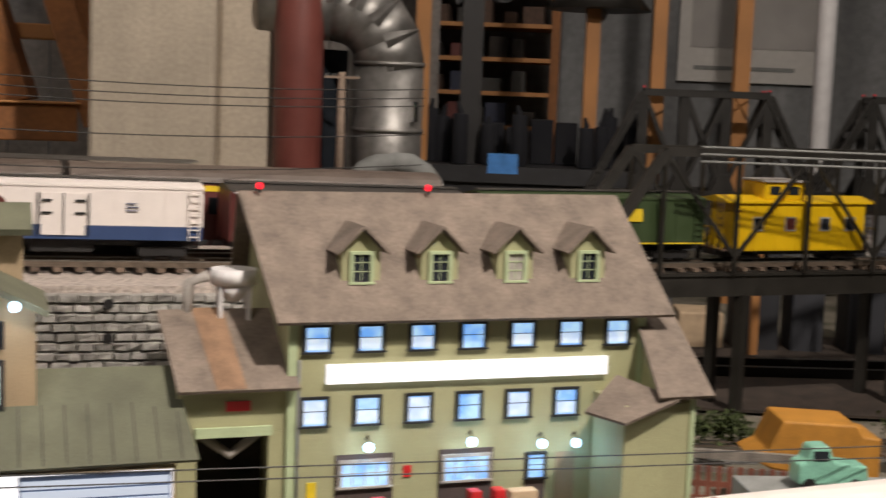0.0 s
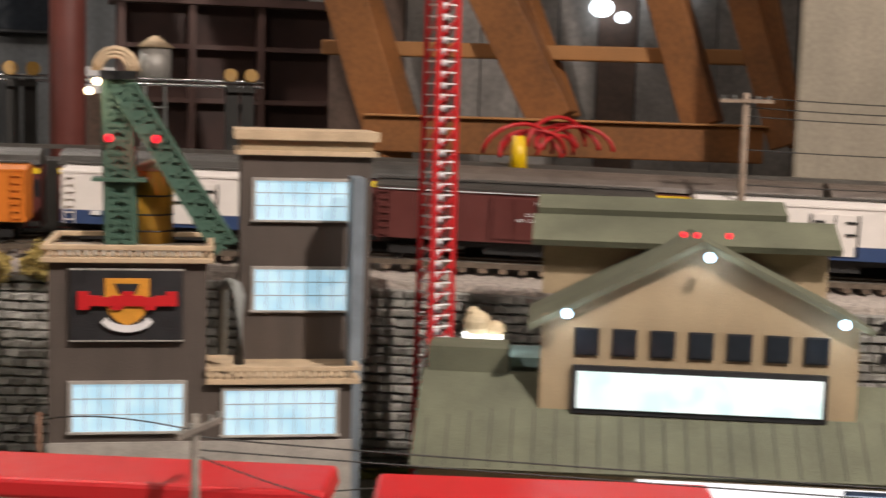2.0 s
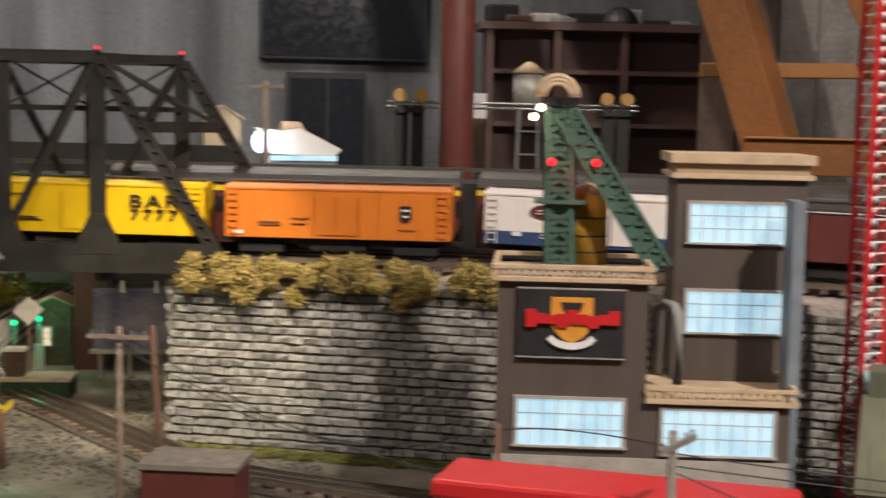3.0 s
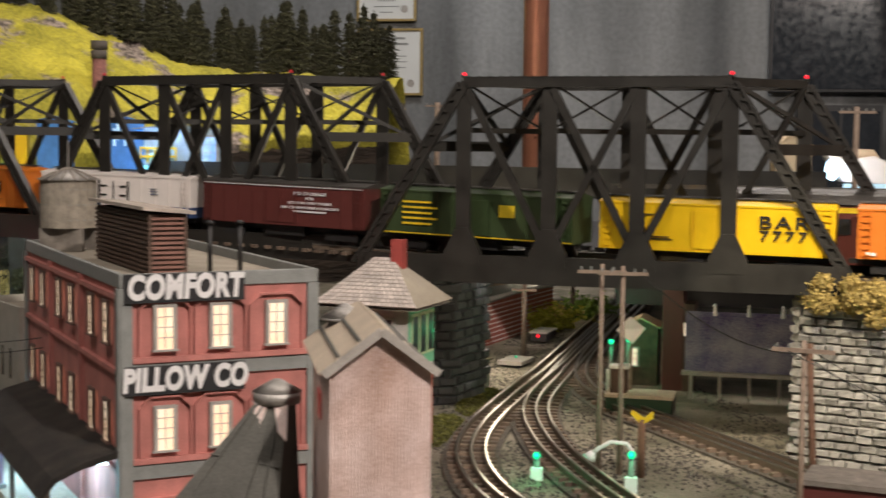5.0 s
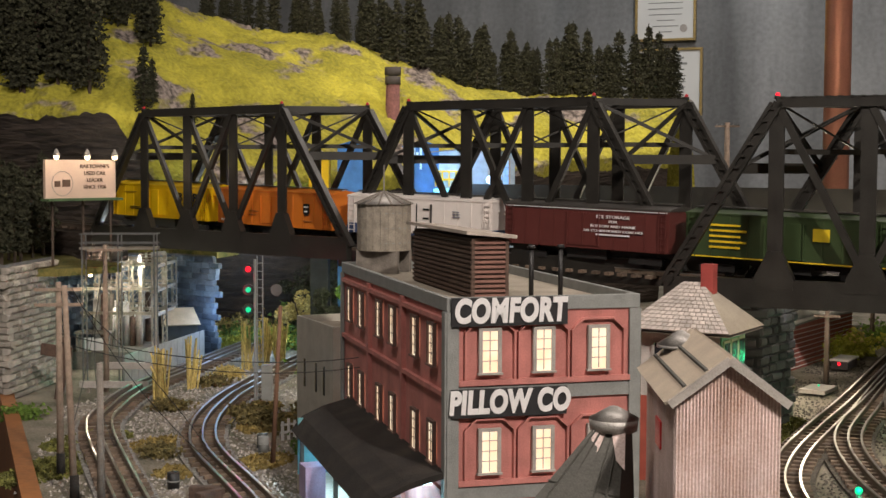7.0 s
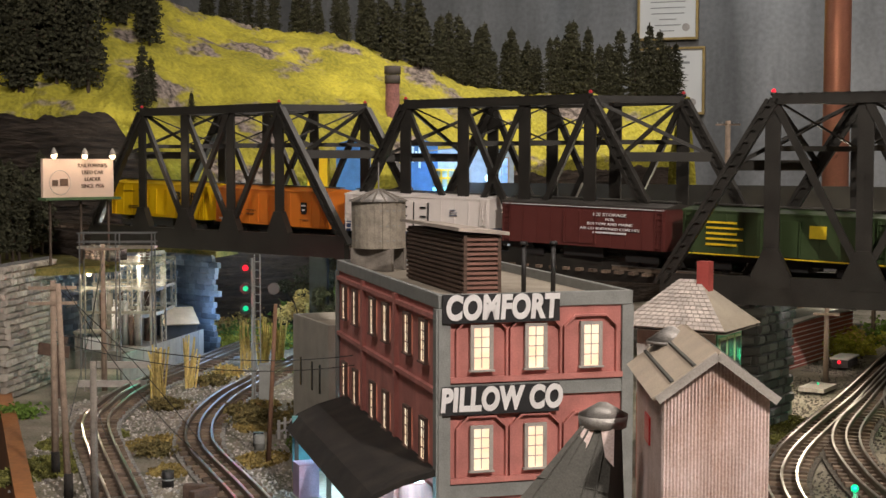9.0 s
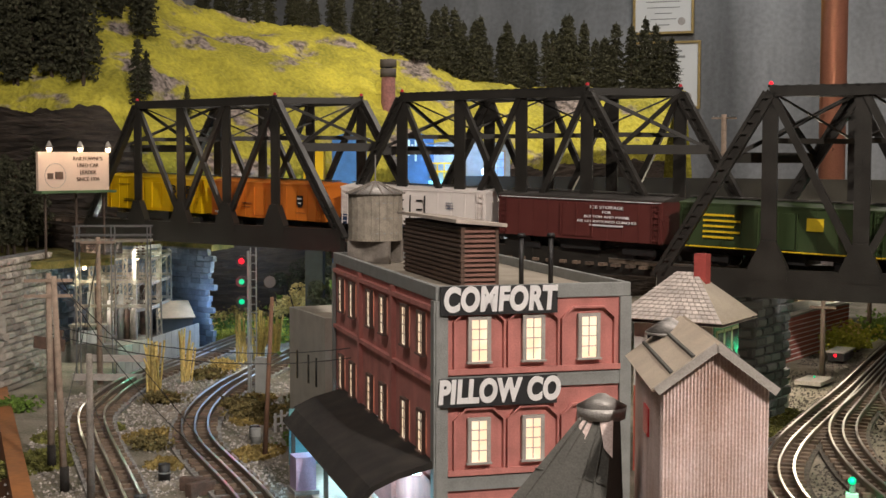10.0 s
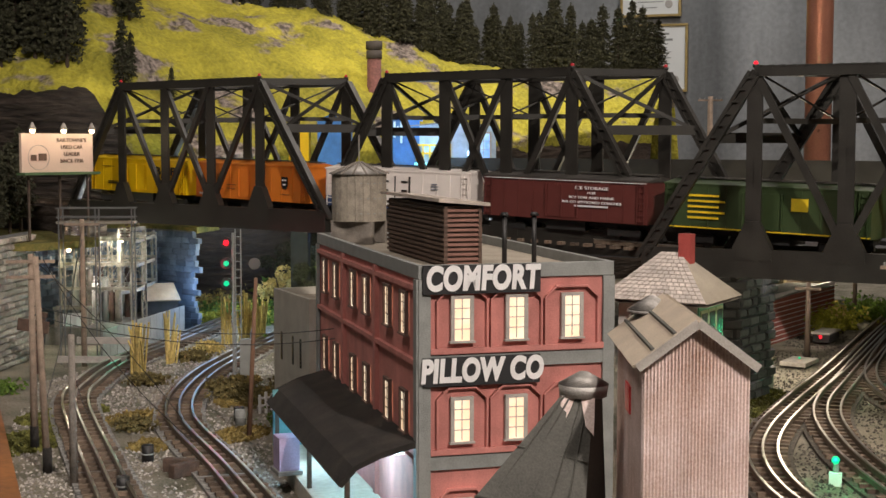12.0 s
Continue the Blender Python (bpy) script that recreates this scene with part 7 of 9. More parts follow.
track("second_track", beside(0.078, 1.7, 3.45), RAIL, "black three-rail track behind the freight train", bed=False, rails=(-0.016, 0.016))
roof_umber = mat("coach_roof_umber", (0.11, 0.085, 0.07), 0.45, var=0.25)
for s0, s1, m_ in ((1.72, 2.12, roof_black), (2.13, 2.53, roof_black), (2.54, 2.94, roof_umber), (2.95, 3.36, roof_umber)):
    coach(s0, s1, 0.078, "dark coach with a yellow stripe on the second track", m_)
DK = beside(0.26, 1.55, 3.12)
bm = bmesh.new()
sweep(bm, DK, 0, 0.10, 0.10, 1.265)
tagged(part("back_deck", bm, steel_black), "black deck of the line behind", "deck", kind="structure")
for off in (-0.042, -0.02, 0.0, 0.02, 0.04):
    bm = bmesh.new()
    sweep(bm, DK, off, 0.0022, 0.0022, 1.377 + 0.004 * (off > 0))
    tagged(part("deck_rail", bm, rail_steel), "thin steel rail on the black deck", "rail", "deck rails", "structure")

# ---- right-hand viaduct and far bridge ----
def viaduct():
    v = thing("viaduct", Matrix(), "black steel viaduct carrying the train on trestle legs", "viaduct")
    seg = [p for r, p in zip(RUN, MAIN) if START + 3.42 <= r]
    for off in (0.032, -0.032):
        bm = bmesh.new()
        sweep(bm, seg, off, 0.007, 0.026, RAIL - 0.059)
        part("girder", bm, steel_black, v)
        bm = bmesh.new()
        sweep(bm, seg, off, 0.012, 0.003, RAIL - 0.0345)
        part("flange", bm, steel_black, v)
    bm = bmesh.new()
    sweep(bm, seg, 0, 0.05, 0.004, RAIL - 0.0350)
    part("deck", bm, steel_black, v)
    tops = []
    for s in (3.50, 3.60, 3.70, 3.80, 3.90, 4.00, 4.10, 4.20, 4.30):
        p = on_main(s)
        d = (on_main(s + 0.01) - p).normalized()
        tops.append((p + Vector((d.y, -d.x, 0)) * 0.040, p - Vector((d.y, -d.x, 0)) * 0.040))
    for side in (0, 1):
        q = [t[side] for t in tops]
        zt, zb = 1.402, RAIL - 0.032
        bm = bmesh.new()
        for a, b in zip(q[1:-1], q[2:]):
            beam(bm, (a.x, a.y, zt), (b.x, b.y, zt), 0.006, 0.010)
        part("top_chord", bm, steel_black, v)
        bm = bmesh.new()
        beam(bm, (q[0].x, q[0].y, zb), (q[1].x, q[1].y, zt), 0.008, 0.012)
        part("end_post", bm, steel_black, v)
        for k in range(1, len(q) - 1):
            bm = bmesh.new()
            beam(bm, (q[k].x, q[k].y, zb), (q[k].x, q[k].y, zt), 0.0042, 0.005)
            part("post", bm, steel_black, v)
            a, b = (q[k], q[k + 1]) if k % 2 else (q[k + 1], q[k])
            bm = bmesh.new()
            beam(bm, (a.x, a.y, zt), (b.x, b.y, zb + 0.02), 0.0032, 0.0042)
            part("diagonal", bm, steel_black, v)
    for s in (3.72, 3.95, 4.20):
        p = on_main(s)
        d = (on_main(s + 0.01) - p).normalized()
        n = Vector((d.y, -d.x, 0))
        for e in (-0.03, 0.03):
            bm = bmesh.new()
            a = p + n * e
            beam(bm, (a.x, a.y, GROUND), (a.x, a.y, RAIL - 0.058), 0.012, 0.012)
            part("leg", bm, steel_black, v)


viaduct()
bridge((2.335, 1.42), (2.495, 1.262), (0.10, 0.075), "black truss bridge far behind with red lamps", 1.476)
bridge((2.63, 1.13), (2.79, 0.972), (0.10, 0.075), "second black truss bridge far behind with red lamps", 1.476)

# ---- columns, duct and posts behind ----
def column(name, x, y, r, material, label, z0=0.0, z1=3.1, n=24):
    c = thing(name, Matrix.Translation((x, y, 0)), label, "column", kind="structure")
    bm = bmesh.new()
    cyl(bm, (0, 0, z0), (0, 0, z1), r, r, n)
    part("shaft", bm, material, c)
    return c


PL = tagged(piece("pillar", concrete_warm, None, (0, 0.180, 0, 0.17, 0, 3.1), (0.180, 0.262, 0.055, 0.17, 0, 3.1)), "rough tan concrete pillar behind the line", "pillar", kind="structure")
PL.matrix_world = pose(1.385, 1.703, 0, 0, 0, -40)
md = PL.modifiers.new("edge", "BEVEL")
md.width = 0.006
column("red_column", 1.645, 1.545, 0.037, paint_red_post, "oxblood painted round steel column beside the pillar")
column("red_column", 0.425, 2.41, 0.030, paint_red_post, "oxblood painted round steel column behind the gantry")
column("copper_column", -0.417, 2.40, 0.0222, copper, "shiny copper-brown pipe column before the concrete wall", z0=1.265)
column("white_pipe", 2.70, 1.275, 0.018, letter_white, "white plastic pipe rising beside the posts")
for x, y, w in ((2.161, 1.813, 0.014), (2.383, 1.583, 0.013), (2.477, 1.498, 0.013), (2.55, 1.36, 0.014)):
    P_ = tagged(piece("wooden_post", timber_pale, None, (-w, w, -w, w, 0, 3.1)), "orange-brown square wooden post in the workshop", "post", "workshop posts", "structure")
    P_.matrix_world = pose(x, y, 0, 0, 0, -45)
Bc = tagged(piece("black_post", truck_black, None, (-0.02, 0.02, -0.02, 0.02, 0, 3.1)), "black square steel post in the workshop", "post", kind="structure")
Bc.matrix_world = pose(2.227, 1.747, 0, 0, 0, -45)

DU = thing("air_duct", Matrix.Translation((1.768, 1.478, 0)), "galvanised round air duct with a segmented elbow", "duct")
bm = bmesh.new()
cyl(bm, (0, 0, 1.20), (0, 0, 1.50), 0.053, 0.053, 28)
part("riser", bm, galvanised, DU)
path = [Vector((0, 0, 1.50))]
sidev = Vector((-0.72, 0.69, 0))
for k in range(1, 5):
    a = k * math.pi / 8
    path.append(Vector((0, 0, 1.50)) + sidev * 0.085 * (1 - math.cos(a)) + Vector((0, 0, 0.085 * math.sin(a))))
path.append(path[-1] + sidev * 0.10)
for a, b in zip(path, path[1:]):
    bm = bmesh.new()
    e = (b - a).normalized() * 0.012
    cyl(bm, a - e, b + e, 0.053, 0.053, 28)
    part("elbow_segment", bm, galvanised, DU)
for z in (1.30, 1.40, 1.50):
    bm = bmesh.new()
    cyl(bm, (0, 0, z - 0.003), (0, 0, z + 0.003), 0.0555, n=28)
    part("seam_band", bm, galvanised, DU)
piece("damper_handle", chrome, DU, (-0.004, 0.004, -0.062, -0.052, 1.415, 1.445))
bm = bmesh.new()
pts = [Vector((-0.02, -0.04, 1.30)) + Vector((-0.05 * math.cos(a), 0.04 * math.cos(a), 0.055 * math.sin(a))) for a in [k * math.pi / 8 for k in range(9)]]
tube(bm, pts, 0.016, 12)
part("hose", bm, trim_grey, DU)
DL = thing("dark_duct", Matrix.Translation((1.735, 1.60, 0)), "dark square duct standing beside the round one", "duct")
piece("riser", glass_dark, DL, (-0.03, 0.03, -0.03, 0.03, 1.2, 1.52))

# timber frame and boarded wall
def timber_bar(a, b, w, h, material, label):
    bm = bmesh.new()
    beam(bm, a, b, w, h)
    return tagged(part("timber_beam", bm, material, bevel=0.003), label, "beam", "timber frame", "structure")


def ext(a, b, f):
    a, b = Vector(a), Vector(b)
    return a - (b - a) * f, b


for a, b, w in (((0.937, 2.423, 1.61), (0.99, 2.368, 1.401), 0.085), ((1.168, 2.299, 1.619), (1.252, 2.228, 1.416), 0.08), ((1.247, 2.36, 1.624), (1.30, 2.28, 1.416), 0.05),
                ((1.435, 2.157, 1.629), (1.484, 2.103, 1.415), 0.065), ((1.523, 2.052, 1.629), (1.579, 1.991, 1.386), 0.05), ((1.56, 2.03, 1.629), (1.60, 1.985, 1.386), 0.03)):
    p, q = ext(a, b, 6.5)
    timber_bar(p, q, w * 0.8, w, timber, "dark brown diagonal timber brace")
timber_bar((0.90, 2.50, 1.54), (1.60, 2.12, 1.54), 0.045, 0.027, timber_pale, "orange-brown horizontal timber rail")
timber_bar((0.93, 2.345, 1.386), (1.55, 2.02, 1.386), 0.05, 0.062, timber, "brown timber sill beam")
timber_bar((0.93, 2.335, 1.419), (1.55, 2.01, 1.419), 0.056, 0.004, timber_pale, "pale strip along the top edge of the sill beam")
timber_bar((0.985, 2.34, 0.0), (0.985, 2.34, 1.42), 0.05, 0.06, timber, "brown timber post under the frame")
BW = thing("boarded_wall", pose(1.06, 2.98, 0, 0, 0, -29), "weathered grey vertical board wall behind the timbers", "wall", kind="structure")
boards = [mat("board_grey", (0.22, 0.20, 0.185), 0.9, var=0.35, scale=12, fine=90), mat("board_brown", (0.10, 0.065, 0.05), 0.9, var=0.35, scale=12, fine=90)]
for k in range(20):
    piece("board", boards[0 if k > 1 else 1] if k % 7 else boards[1], BW, (k * 0.085, k * 0.085 + 0.082, -0.008 * random.random(), 0.02, 0, 3.1))
for k, (x, z, r) in enumerate(((0.60, 1.655, 0.026), (0.645, 1.635, 0.016), (0.70, 1.70, 0.022), (0.78, 1.70, 0.018))):
    bm = bmesh.new()
    ball(bm, (x, -0.03, z), r, 12, 0.8)
    part("daylight_gap", bm, glow("daylight", (0.85, 0.93, 1.0), 4) if k == 0 else bpy.data.materials["daylight"], BW, "bright daylight gap in the boards")
# coil of red cable and yellow cup on the deck
CO = thing("cable_coil", Matrix.Translation((1.03, 1.80, 1.367)), "heap of red cable behind the deck", "cable coil")
random.seed(3)
for k in range(9):
    bm = bmesh.new()
    cx, rr = random.uniform(-0.05, 0.05), random.uniform(0.03, 0.05)
    pts = [(cx + rr * 1.2 * math.cos(a), 0.02 * math.sin(a + k), rr * 0.9 * abs(math.sin(a)) + 0.004 + 0.002 * k) for a in [q * math.pi / 12 for q in range(13)]]
    tube(bm, pts, 0.0032, 6)
    part("loop", bm, plastic_red, CO)
CU = thing("yellow_cup", Matrix.Translation((0.832, 1.475, 1.3648)), "upturned yellow plastic cup on the black deck", "cup")
bm = bmesh.new()
cyl(bm, (0, 0, 0), (0, 0, 0.046), 0.0115, 0.0070, 20)
part("body", bm, paint_yellow, CU)
bm = bmesh.new()
cyl(bm, (0, 0, 0), (0, 0, 0.003), 0.0125, 0.0122, 20)
part("rim", bm, paint_yellow, CU)

# wires strung above the raised line
for z, dz in ((1.462, 0.0), (1.452, 0.002), (1.443, 0.004), (1.41, 0.003), (1.375, 0.004)):
    bm = bmesh.new()
    a, b = Vector((0.937, 1.17, z)), Vector((1.683, 1.489, z + 0.022))
    a2 = Vector((1.9, 0.78, z + 0.01))
    line = [a.lerp(Vector((1.45, 1.07, z)), k / 12) - Vector((0, 0, 4 * 0.006 * (k / 12) * (1 - k / 12))) for k in range(13)]
    tube(bm, line, 0.0006, 4)
    tagged(part("overhead_wire", bm, wire_black), "thin black line wire above the train", "wire")
bm = bmesh.new()
for z in (1.402, 1.410, 1.394):
    tube(bm, [(1.62, 0.80, z), (1.85, 0.66, z - 0.003), (2.2, 0.45, z - 0.006)], 0.0016, 6)
tagged(part("cable_run", bm, trim_grey), "grey cables strung before the viaduct", "cable")

# storage boxes under the viaduct
random.seed(17)
box_grey = vary(mat("storage_grey_blue", (0.040, 0.042, 0.050), 0.6, var=0.4, scale=12), 0.5)
for k in range(11):
    w_ = random.uniform(0.045, 0.075)
    g = tagged(piece("storage_box", box_grey if k not in (2, 7) else cornice, None, (0, w_, 0, 0.08, 0, random.uniform(0.135, 0.175) if k not in (2, 7) else 0.06), bevel=0.003), "dark storage box under the viaduct", "box", "storage boxes")
    g.matrix_world = pose(1.93 + 0.058 * k, 1.24 - 0.062 * k, GROUND, 0, 0, -47)
for k in range(5):
    g = tagged(piece("timber_prop", timber_pale if k % 2 else frame_grey, None, (0, 0.012, 0, 0.012, 0, 0.19)), "upright prop beside the storage boxes", "prop", "props under the viaduct")
    g.matrix_world = pose(1.97 + 0.11 * k, 1.13 - 0.118 * k, GROUND, 0, 0, -47)
tool_navy = mat("carton_navy", (0.015, 0.02, 0.045), 0.6)
# workshop shelving, boxes and posters in the far corner
SV = thing("shelving", pose(2.50, 2.42, 0, 0, 0, -50), "orange wooden shelving packed with dark goods", "shelving")
for z in (1.38, 1.46, 1.54, 1.62, 1.70, 1.80):
    piece("shelf", timber_pale, SV, (-0.2, 0.50, 0, 0.2, z, z + 0.010))
for x in (-0.2, 0.15, 0.48):
    piece("upright", timber, SV, (x, x + 0.02, -0.002, 0.2, 0, 1.95))
random.seed(8)
for z in (1.39, 1.47, 1.55, 1.63, 1.71):
    x = -0.17
    while x < 0.42:
        w = random.uniform(0.02, 0.06)
        g = tagged(piece("carton", random.choice((steel_black, tool_navy, wood_brown, canopy_dark, paint_maroon)), None, (x, x + w, 0.01, 0.14, z, z + random.uniform(0.025, 0.055))), "small dark carton on the workshop shelf", "box", "cartons on the shelves")
        g.matrix_world = pose(2.50, 2.42, 0, 0, 0, -50)
        x += w + random.uniform(0.004, 0.03)
TB = thing("tool_bench", pose(2.28, 1.62, 0, 0, 0, -48), "dark workbench heaped with black and blue tools", "workbench")
piece("top", sign_black, TB, (-0.22, 0.22, -0.06, 0.2, 1.30, 1.33))
piece("front", sign_black, TB, (-0.22, 0.22, -0.05, -0.03, 0, 1.30))
tool_black = mat("tool_black_navy", (0.004, 0.0045, 0.008), 0.9, bump=0)
for k in range(11):
    x = random.uniform(-0.22, 0.21)
    h_ = 1.40 + random.uniform(-0.01, 0.035)
    g = thing("tool_bottle", pose(2.28, 1.62, 0, 0, 0, -48) @ Matrix.Translation((x, random.uniform(-0.03, 0.06), 1.3305)), "black workshop bottle with a narrow spout", "bottle", "bottles on the workbench")
    bm = bmesh.new()
    cyl(bm, (0, 0, 0), (0, 0, h_ - 1.3305), 0.0155, 0.014, 12)
    part("flask", bm, tool_black, g, bevel=0.002)
    bm = bmesh.new()
    cyl(bm, (0, 0, h_ - 1.3305), (random.uniform(-0.008, 0.008), 0, h_ - 1.3305 + random.uniform(0.012, 0.03)), 0.007, 0.003, 8)
    part("spout", bm, tool_black, g)
for k in range(9):
    x = -0.2 + k * 0.047
    g = tagged(piece("tool_case", tool_black, None, (x, x + 0.043, 0.075, 0.12, 1.3305, 1.41 + random.uniform(-0.02, 0.01)), bevel=0.002), "upright black tool case on the workbench", "case", "cases on the workbench")
    g.matrix_world = pose(2.28, 1.62, 0, 0, 0, -48)
g = tagged(piece("blue_crate", blue_paint, None, (0, 0.05, -0.03, 0.02, 1.3305, 1.362)), "small blue plastic crate on the workbench", "crate")
g.matrix_world = pose(2.02, 1.50, 0, 0, 0, -48)
PO = thing("poster", pose(3.32, 1.86, 0, 0, 0, -48.5), "large framed black and white photograph poster", "poster")
piece("sheet", mat("poster_white", (0.55, 0.53, 0.5), 0.7, var=0.08), PO, (-0.16, 0.21, -0.004, 0.004, 1.515, 2.0))
piece("picture", mat("poster_grey", (0.20, 0.19, 0.18), 0.6, var=0.9, scale=9, bump=0, col2=(0.40, 0.38, 0.36)), PO, (-0.13, 0.18, -0.006, -0.0041, 1.60, 1.97))
piece("caption_bar", trim_grey, PO, (-0.12, 0.13, -0.006, -0.0041, 1.545, 1.555))
PW = tagged(piece("wall_panel", concrete, None, (-1.0, 0.9, 0.01, 0.06, 0, 3.1)), "grey partition wall behind the workshop", "wall", kind="structure")
PW.matrix_world = pose(3.32, 1.86, 0, 0, 0, -48.5)
BWL = thing("hanging_lamp", Matrix.Translation((2.42, 1.60, 0)), "black hanging lamp shade over the workshop", "lamp")
bm = bmesh.new()
cyl(bm, (0, 0, 1.628), (0, 0, 1.69), 0.10, 0.05, 24)
part("shade", bm, steel_black, BWL)
bm = bmesh.new()
ball(bm, (0, 0, 1.622), 0.016, 10)
part("bulb", bm, frame_grey, BWL)
bm = bmesh.new()
cyl(bm, (0, 0, 1.66), (0, 0, 3.1), 0.004, n=8)
part("cord", bm, truck_black, BWL)

# ---- right-hand foreground ----
EX = thing("excavator_bucket", pose(1.452, 0.562, GROUND, 0, 0, -44), "yellow-orange dump bed lying on the ground", "dump bed")
bm = bmesh.new()
prism(bm, [(-0.050, 0.056), (-0.034, 0.064), (-0.022, 0.092), (0.045, 0.090), (0.052, 0.080), (0.068, 0.078), (0.068, 0.040), (0.02, 0.040), (-0.03, 0.047)], -0.03, 0.03)
part("bed", bm, mat("bed_orange", (0.42, 0.19, 0.025), 0.6), EX, bevel=0.002)
piece("stand", pole_dark, EX, (-0.01, 0.07, -0.02, 0.02, 0.0, 0.046))
TK = thing("toy_pickup", pose(1.275, 0.438, GROUND, 0, 0, -40), "mint green model pickup truck on a raised road", "pickup truck")
mint = mat("mint_paint", (0.22, 0.48, 0.36), 0.35, clear=0.5)
bm = bmesh.new()
prism(bm, [(-0.022, 0.088), (-0.022, 0.104), (-0.016, 0.106), (-0.012, 0.117), (0.002, 0.118), (0.006, 0.106), (0.032, 0.103), (0.034, 0.088)], -0.011, 0.011)
part("body", bm, mint, TK, bevel=0.002)
piece("side_window", glass_dark, TK, (-0.011, 0.001, -0.0114, 0.0114, 0.107, 0.1145))
for x in (-0.013, 0.023):
    for y in (-0.0115, 0.0085):
        bm = bmesh.new()
        cyl(bm, (x, y, 0.0885), (x, y + 0.003, 0.0885), 0.005, n=14)
        part("wheel", bm, truck_black, TK)
piece("road_bed", trim_grey, TK, (-0.06, 0.10, -0.03, 0.03, 0.0, 0.0835))
FE = thing("lattice_fence", pose(1.30, 0.612, GROUND, 0, 0, -52), "low red-brown lattice fence with a pale top rail", "fence")
piece("top_rail", wood_grey, FE, (0.0, 0.135, -0.003, 0.003, 0.068, 0.0755))
fence_red = mat("fence_red_brown", (0.20, 0.065, 0.04), 0.8, var=0.4, scale=80)
for z in (0.030, 0.043, 0.056):
    piece("rail", fence_red if z < 0.05 else wood_grey, FE, (0.0, 0.135, -0.0015, 0.0015, z, z + 0.0045))
for k in range(16):
    piece("picket", fence_red, FE, (k * 0.009, k * 0.009 + 0.0042, -0.0030, -0.0016, 0.0, 0.062))
for x, y, r in ((1.485, 0.70, 0.012), (1.51, 0.67, 0.010), (1.66, 0.55, 0.014)):
    clump("bush", (x, y, GROUND + 0.05), (r, r, 0.014), 320, 0.0045, foliage_scrub, "low dark green bush by the fence")
track("yard_track", smooth_line([(1.2, 0.98), (1.45, 0.80), (1.7, 0.62), (2.1, 0.35)]), LOW, "rusty ground track behind the mill")

dirt_dark = mat("dirt_dark_brown", (0.045, 0.032, 0.024), 0.95, var=0.5, scale=40, bump=0.8, fine=300)
bm = bmesh.new()
slab(bm, [(1.62, 1.06, GROUND + 0.004), (1.60, 0.98, GROUND + 0.004), (2.10, 0.42, GROUND + 0.004), (2.9, 0.45, GROUND + 0.004), (2.3, 1.05, GROUND + 0.004), (1.85, 1.25, GROUND + 0.004)], 0.003)
tagged(part("dirt_patch", bm, dirt_dark), "dark brown dirt under the steel viaduct", "dirt", kind="structure")
for d_ in (0.0, 0.045):
    bm = bmesh.new()
    sweep(bm, smooth_line([(1.62 + d_, 1.16 + d_), (1.85 + d_, 1.00 + d_), (2.10 + d_, 0.78 + d_), (2.40 + d_, 0.50 + d_)], 0.03), 0, 0.012, 0.016, GROUND + 0.0041)
    tagged(part("low_girder", bm, steel_black), "low black girder on the floor behind the viaduct", "girder", "low girders")

SR = thing("coach_roof_near", pose(0.98, 0.335, GROUND, 0, 0, -21), "silver-white passenger coach beside the aisle", "coach", "foreground coaches")
for x0, x1 in ((-0.27, -0.002), (0.002, 0.27)):
    b_ = piece("body", chrome, SR, (x0, x1, -0.03, 0.03, 0.016, 0.135))
    bm = bmesh.new()
    arc = [(0.031 * math.cos(t), 0.135 + 0.018 * math.sin(t)) for t in [k * math.pi / 10 for k in range(11)]]
    prism(bm, arc, x0, x1)
    bmesh.ops.rotate(bm, verts=bm.verts, cent=(0, 0, 0), matrix=Matrix.Rotation(math.pi / 2, 3, "Z"))
    part("roof", bm, paint_white, SR)
    piece("bogie", truck_black, SR, (x0 + 0.03, x0 + 0.09, -0.02, 0.02, 0.0, 0.0155), (x1 - 0.09, x1 - 0.03, -0.02, 0.02, 0.0, 0.0155))

def trolley(x0, x1, m, label):
    t = thing("diner_car", m, label, "diner", "red-roofed diners")
    piece("body", paint_white, t, (x0, x1, 0.0, 0.055, 0.0, 0.1065))
    piece("band", plastic_red, t, (x0, x1, -0.0008, 0.0, 0.0885, 0.097))
    bm = bmesh.new()
    prism(bm, [(x0 - 0.004, 0.1066), (x1 + 0.004, 0.1066), (x1 + 0.002, 0.1200), (x0 - 0.002, 0.1200)], -0.004, 0.06)
    part("roof", bm, plastic_red, t, bevel=0.003)
    for k in range(int((x1 - x0) / 0.03)):
        sash(t, x0 + 0.008 + k * 0.03, x0 + 0.026 + k * 0.03, 0.05, 0.085, -0.0004, window_lit, chrome, 1, 2)


trolley(0.0, 0.232, pose(0.182, 0.898, GROUND + 0.005, 0, 0, -25), "white diner with a bright red roof before the brewery")
trolley(0.0, 0.213, pose(0.425, 0.793, GROUND - 0.001, 0, 0, -23.3), "white diner with a bright red roof near the engine house")

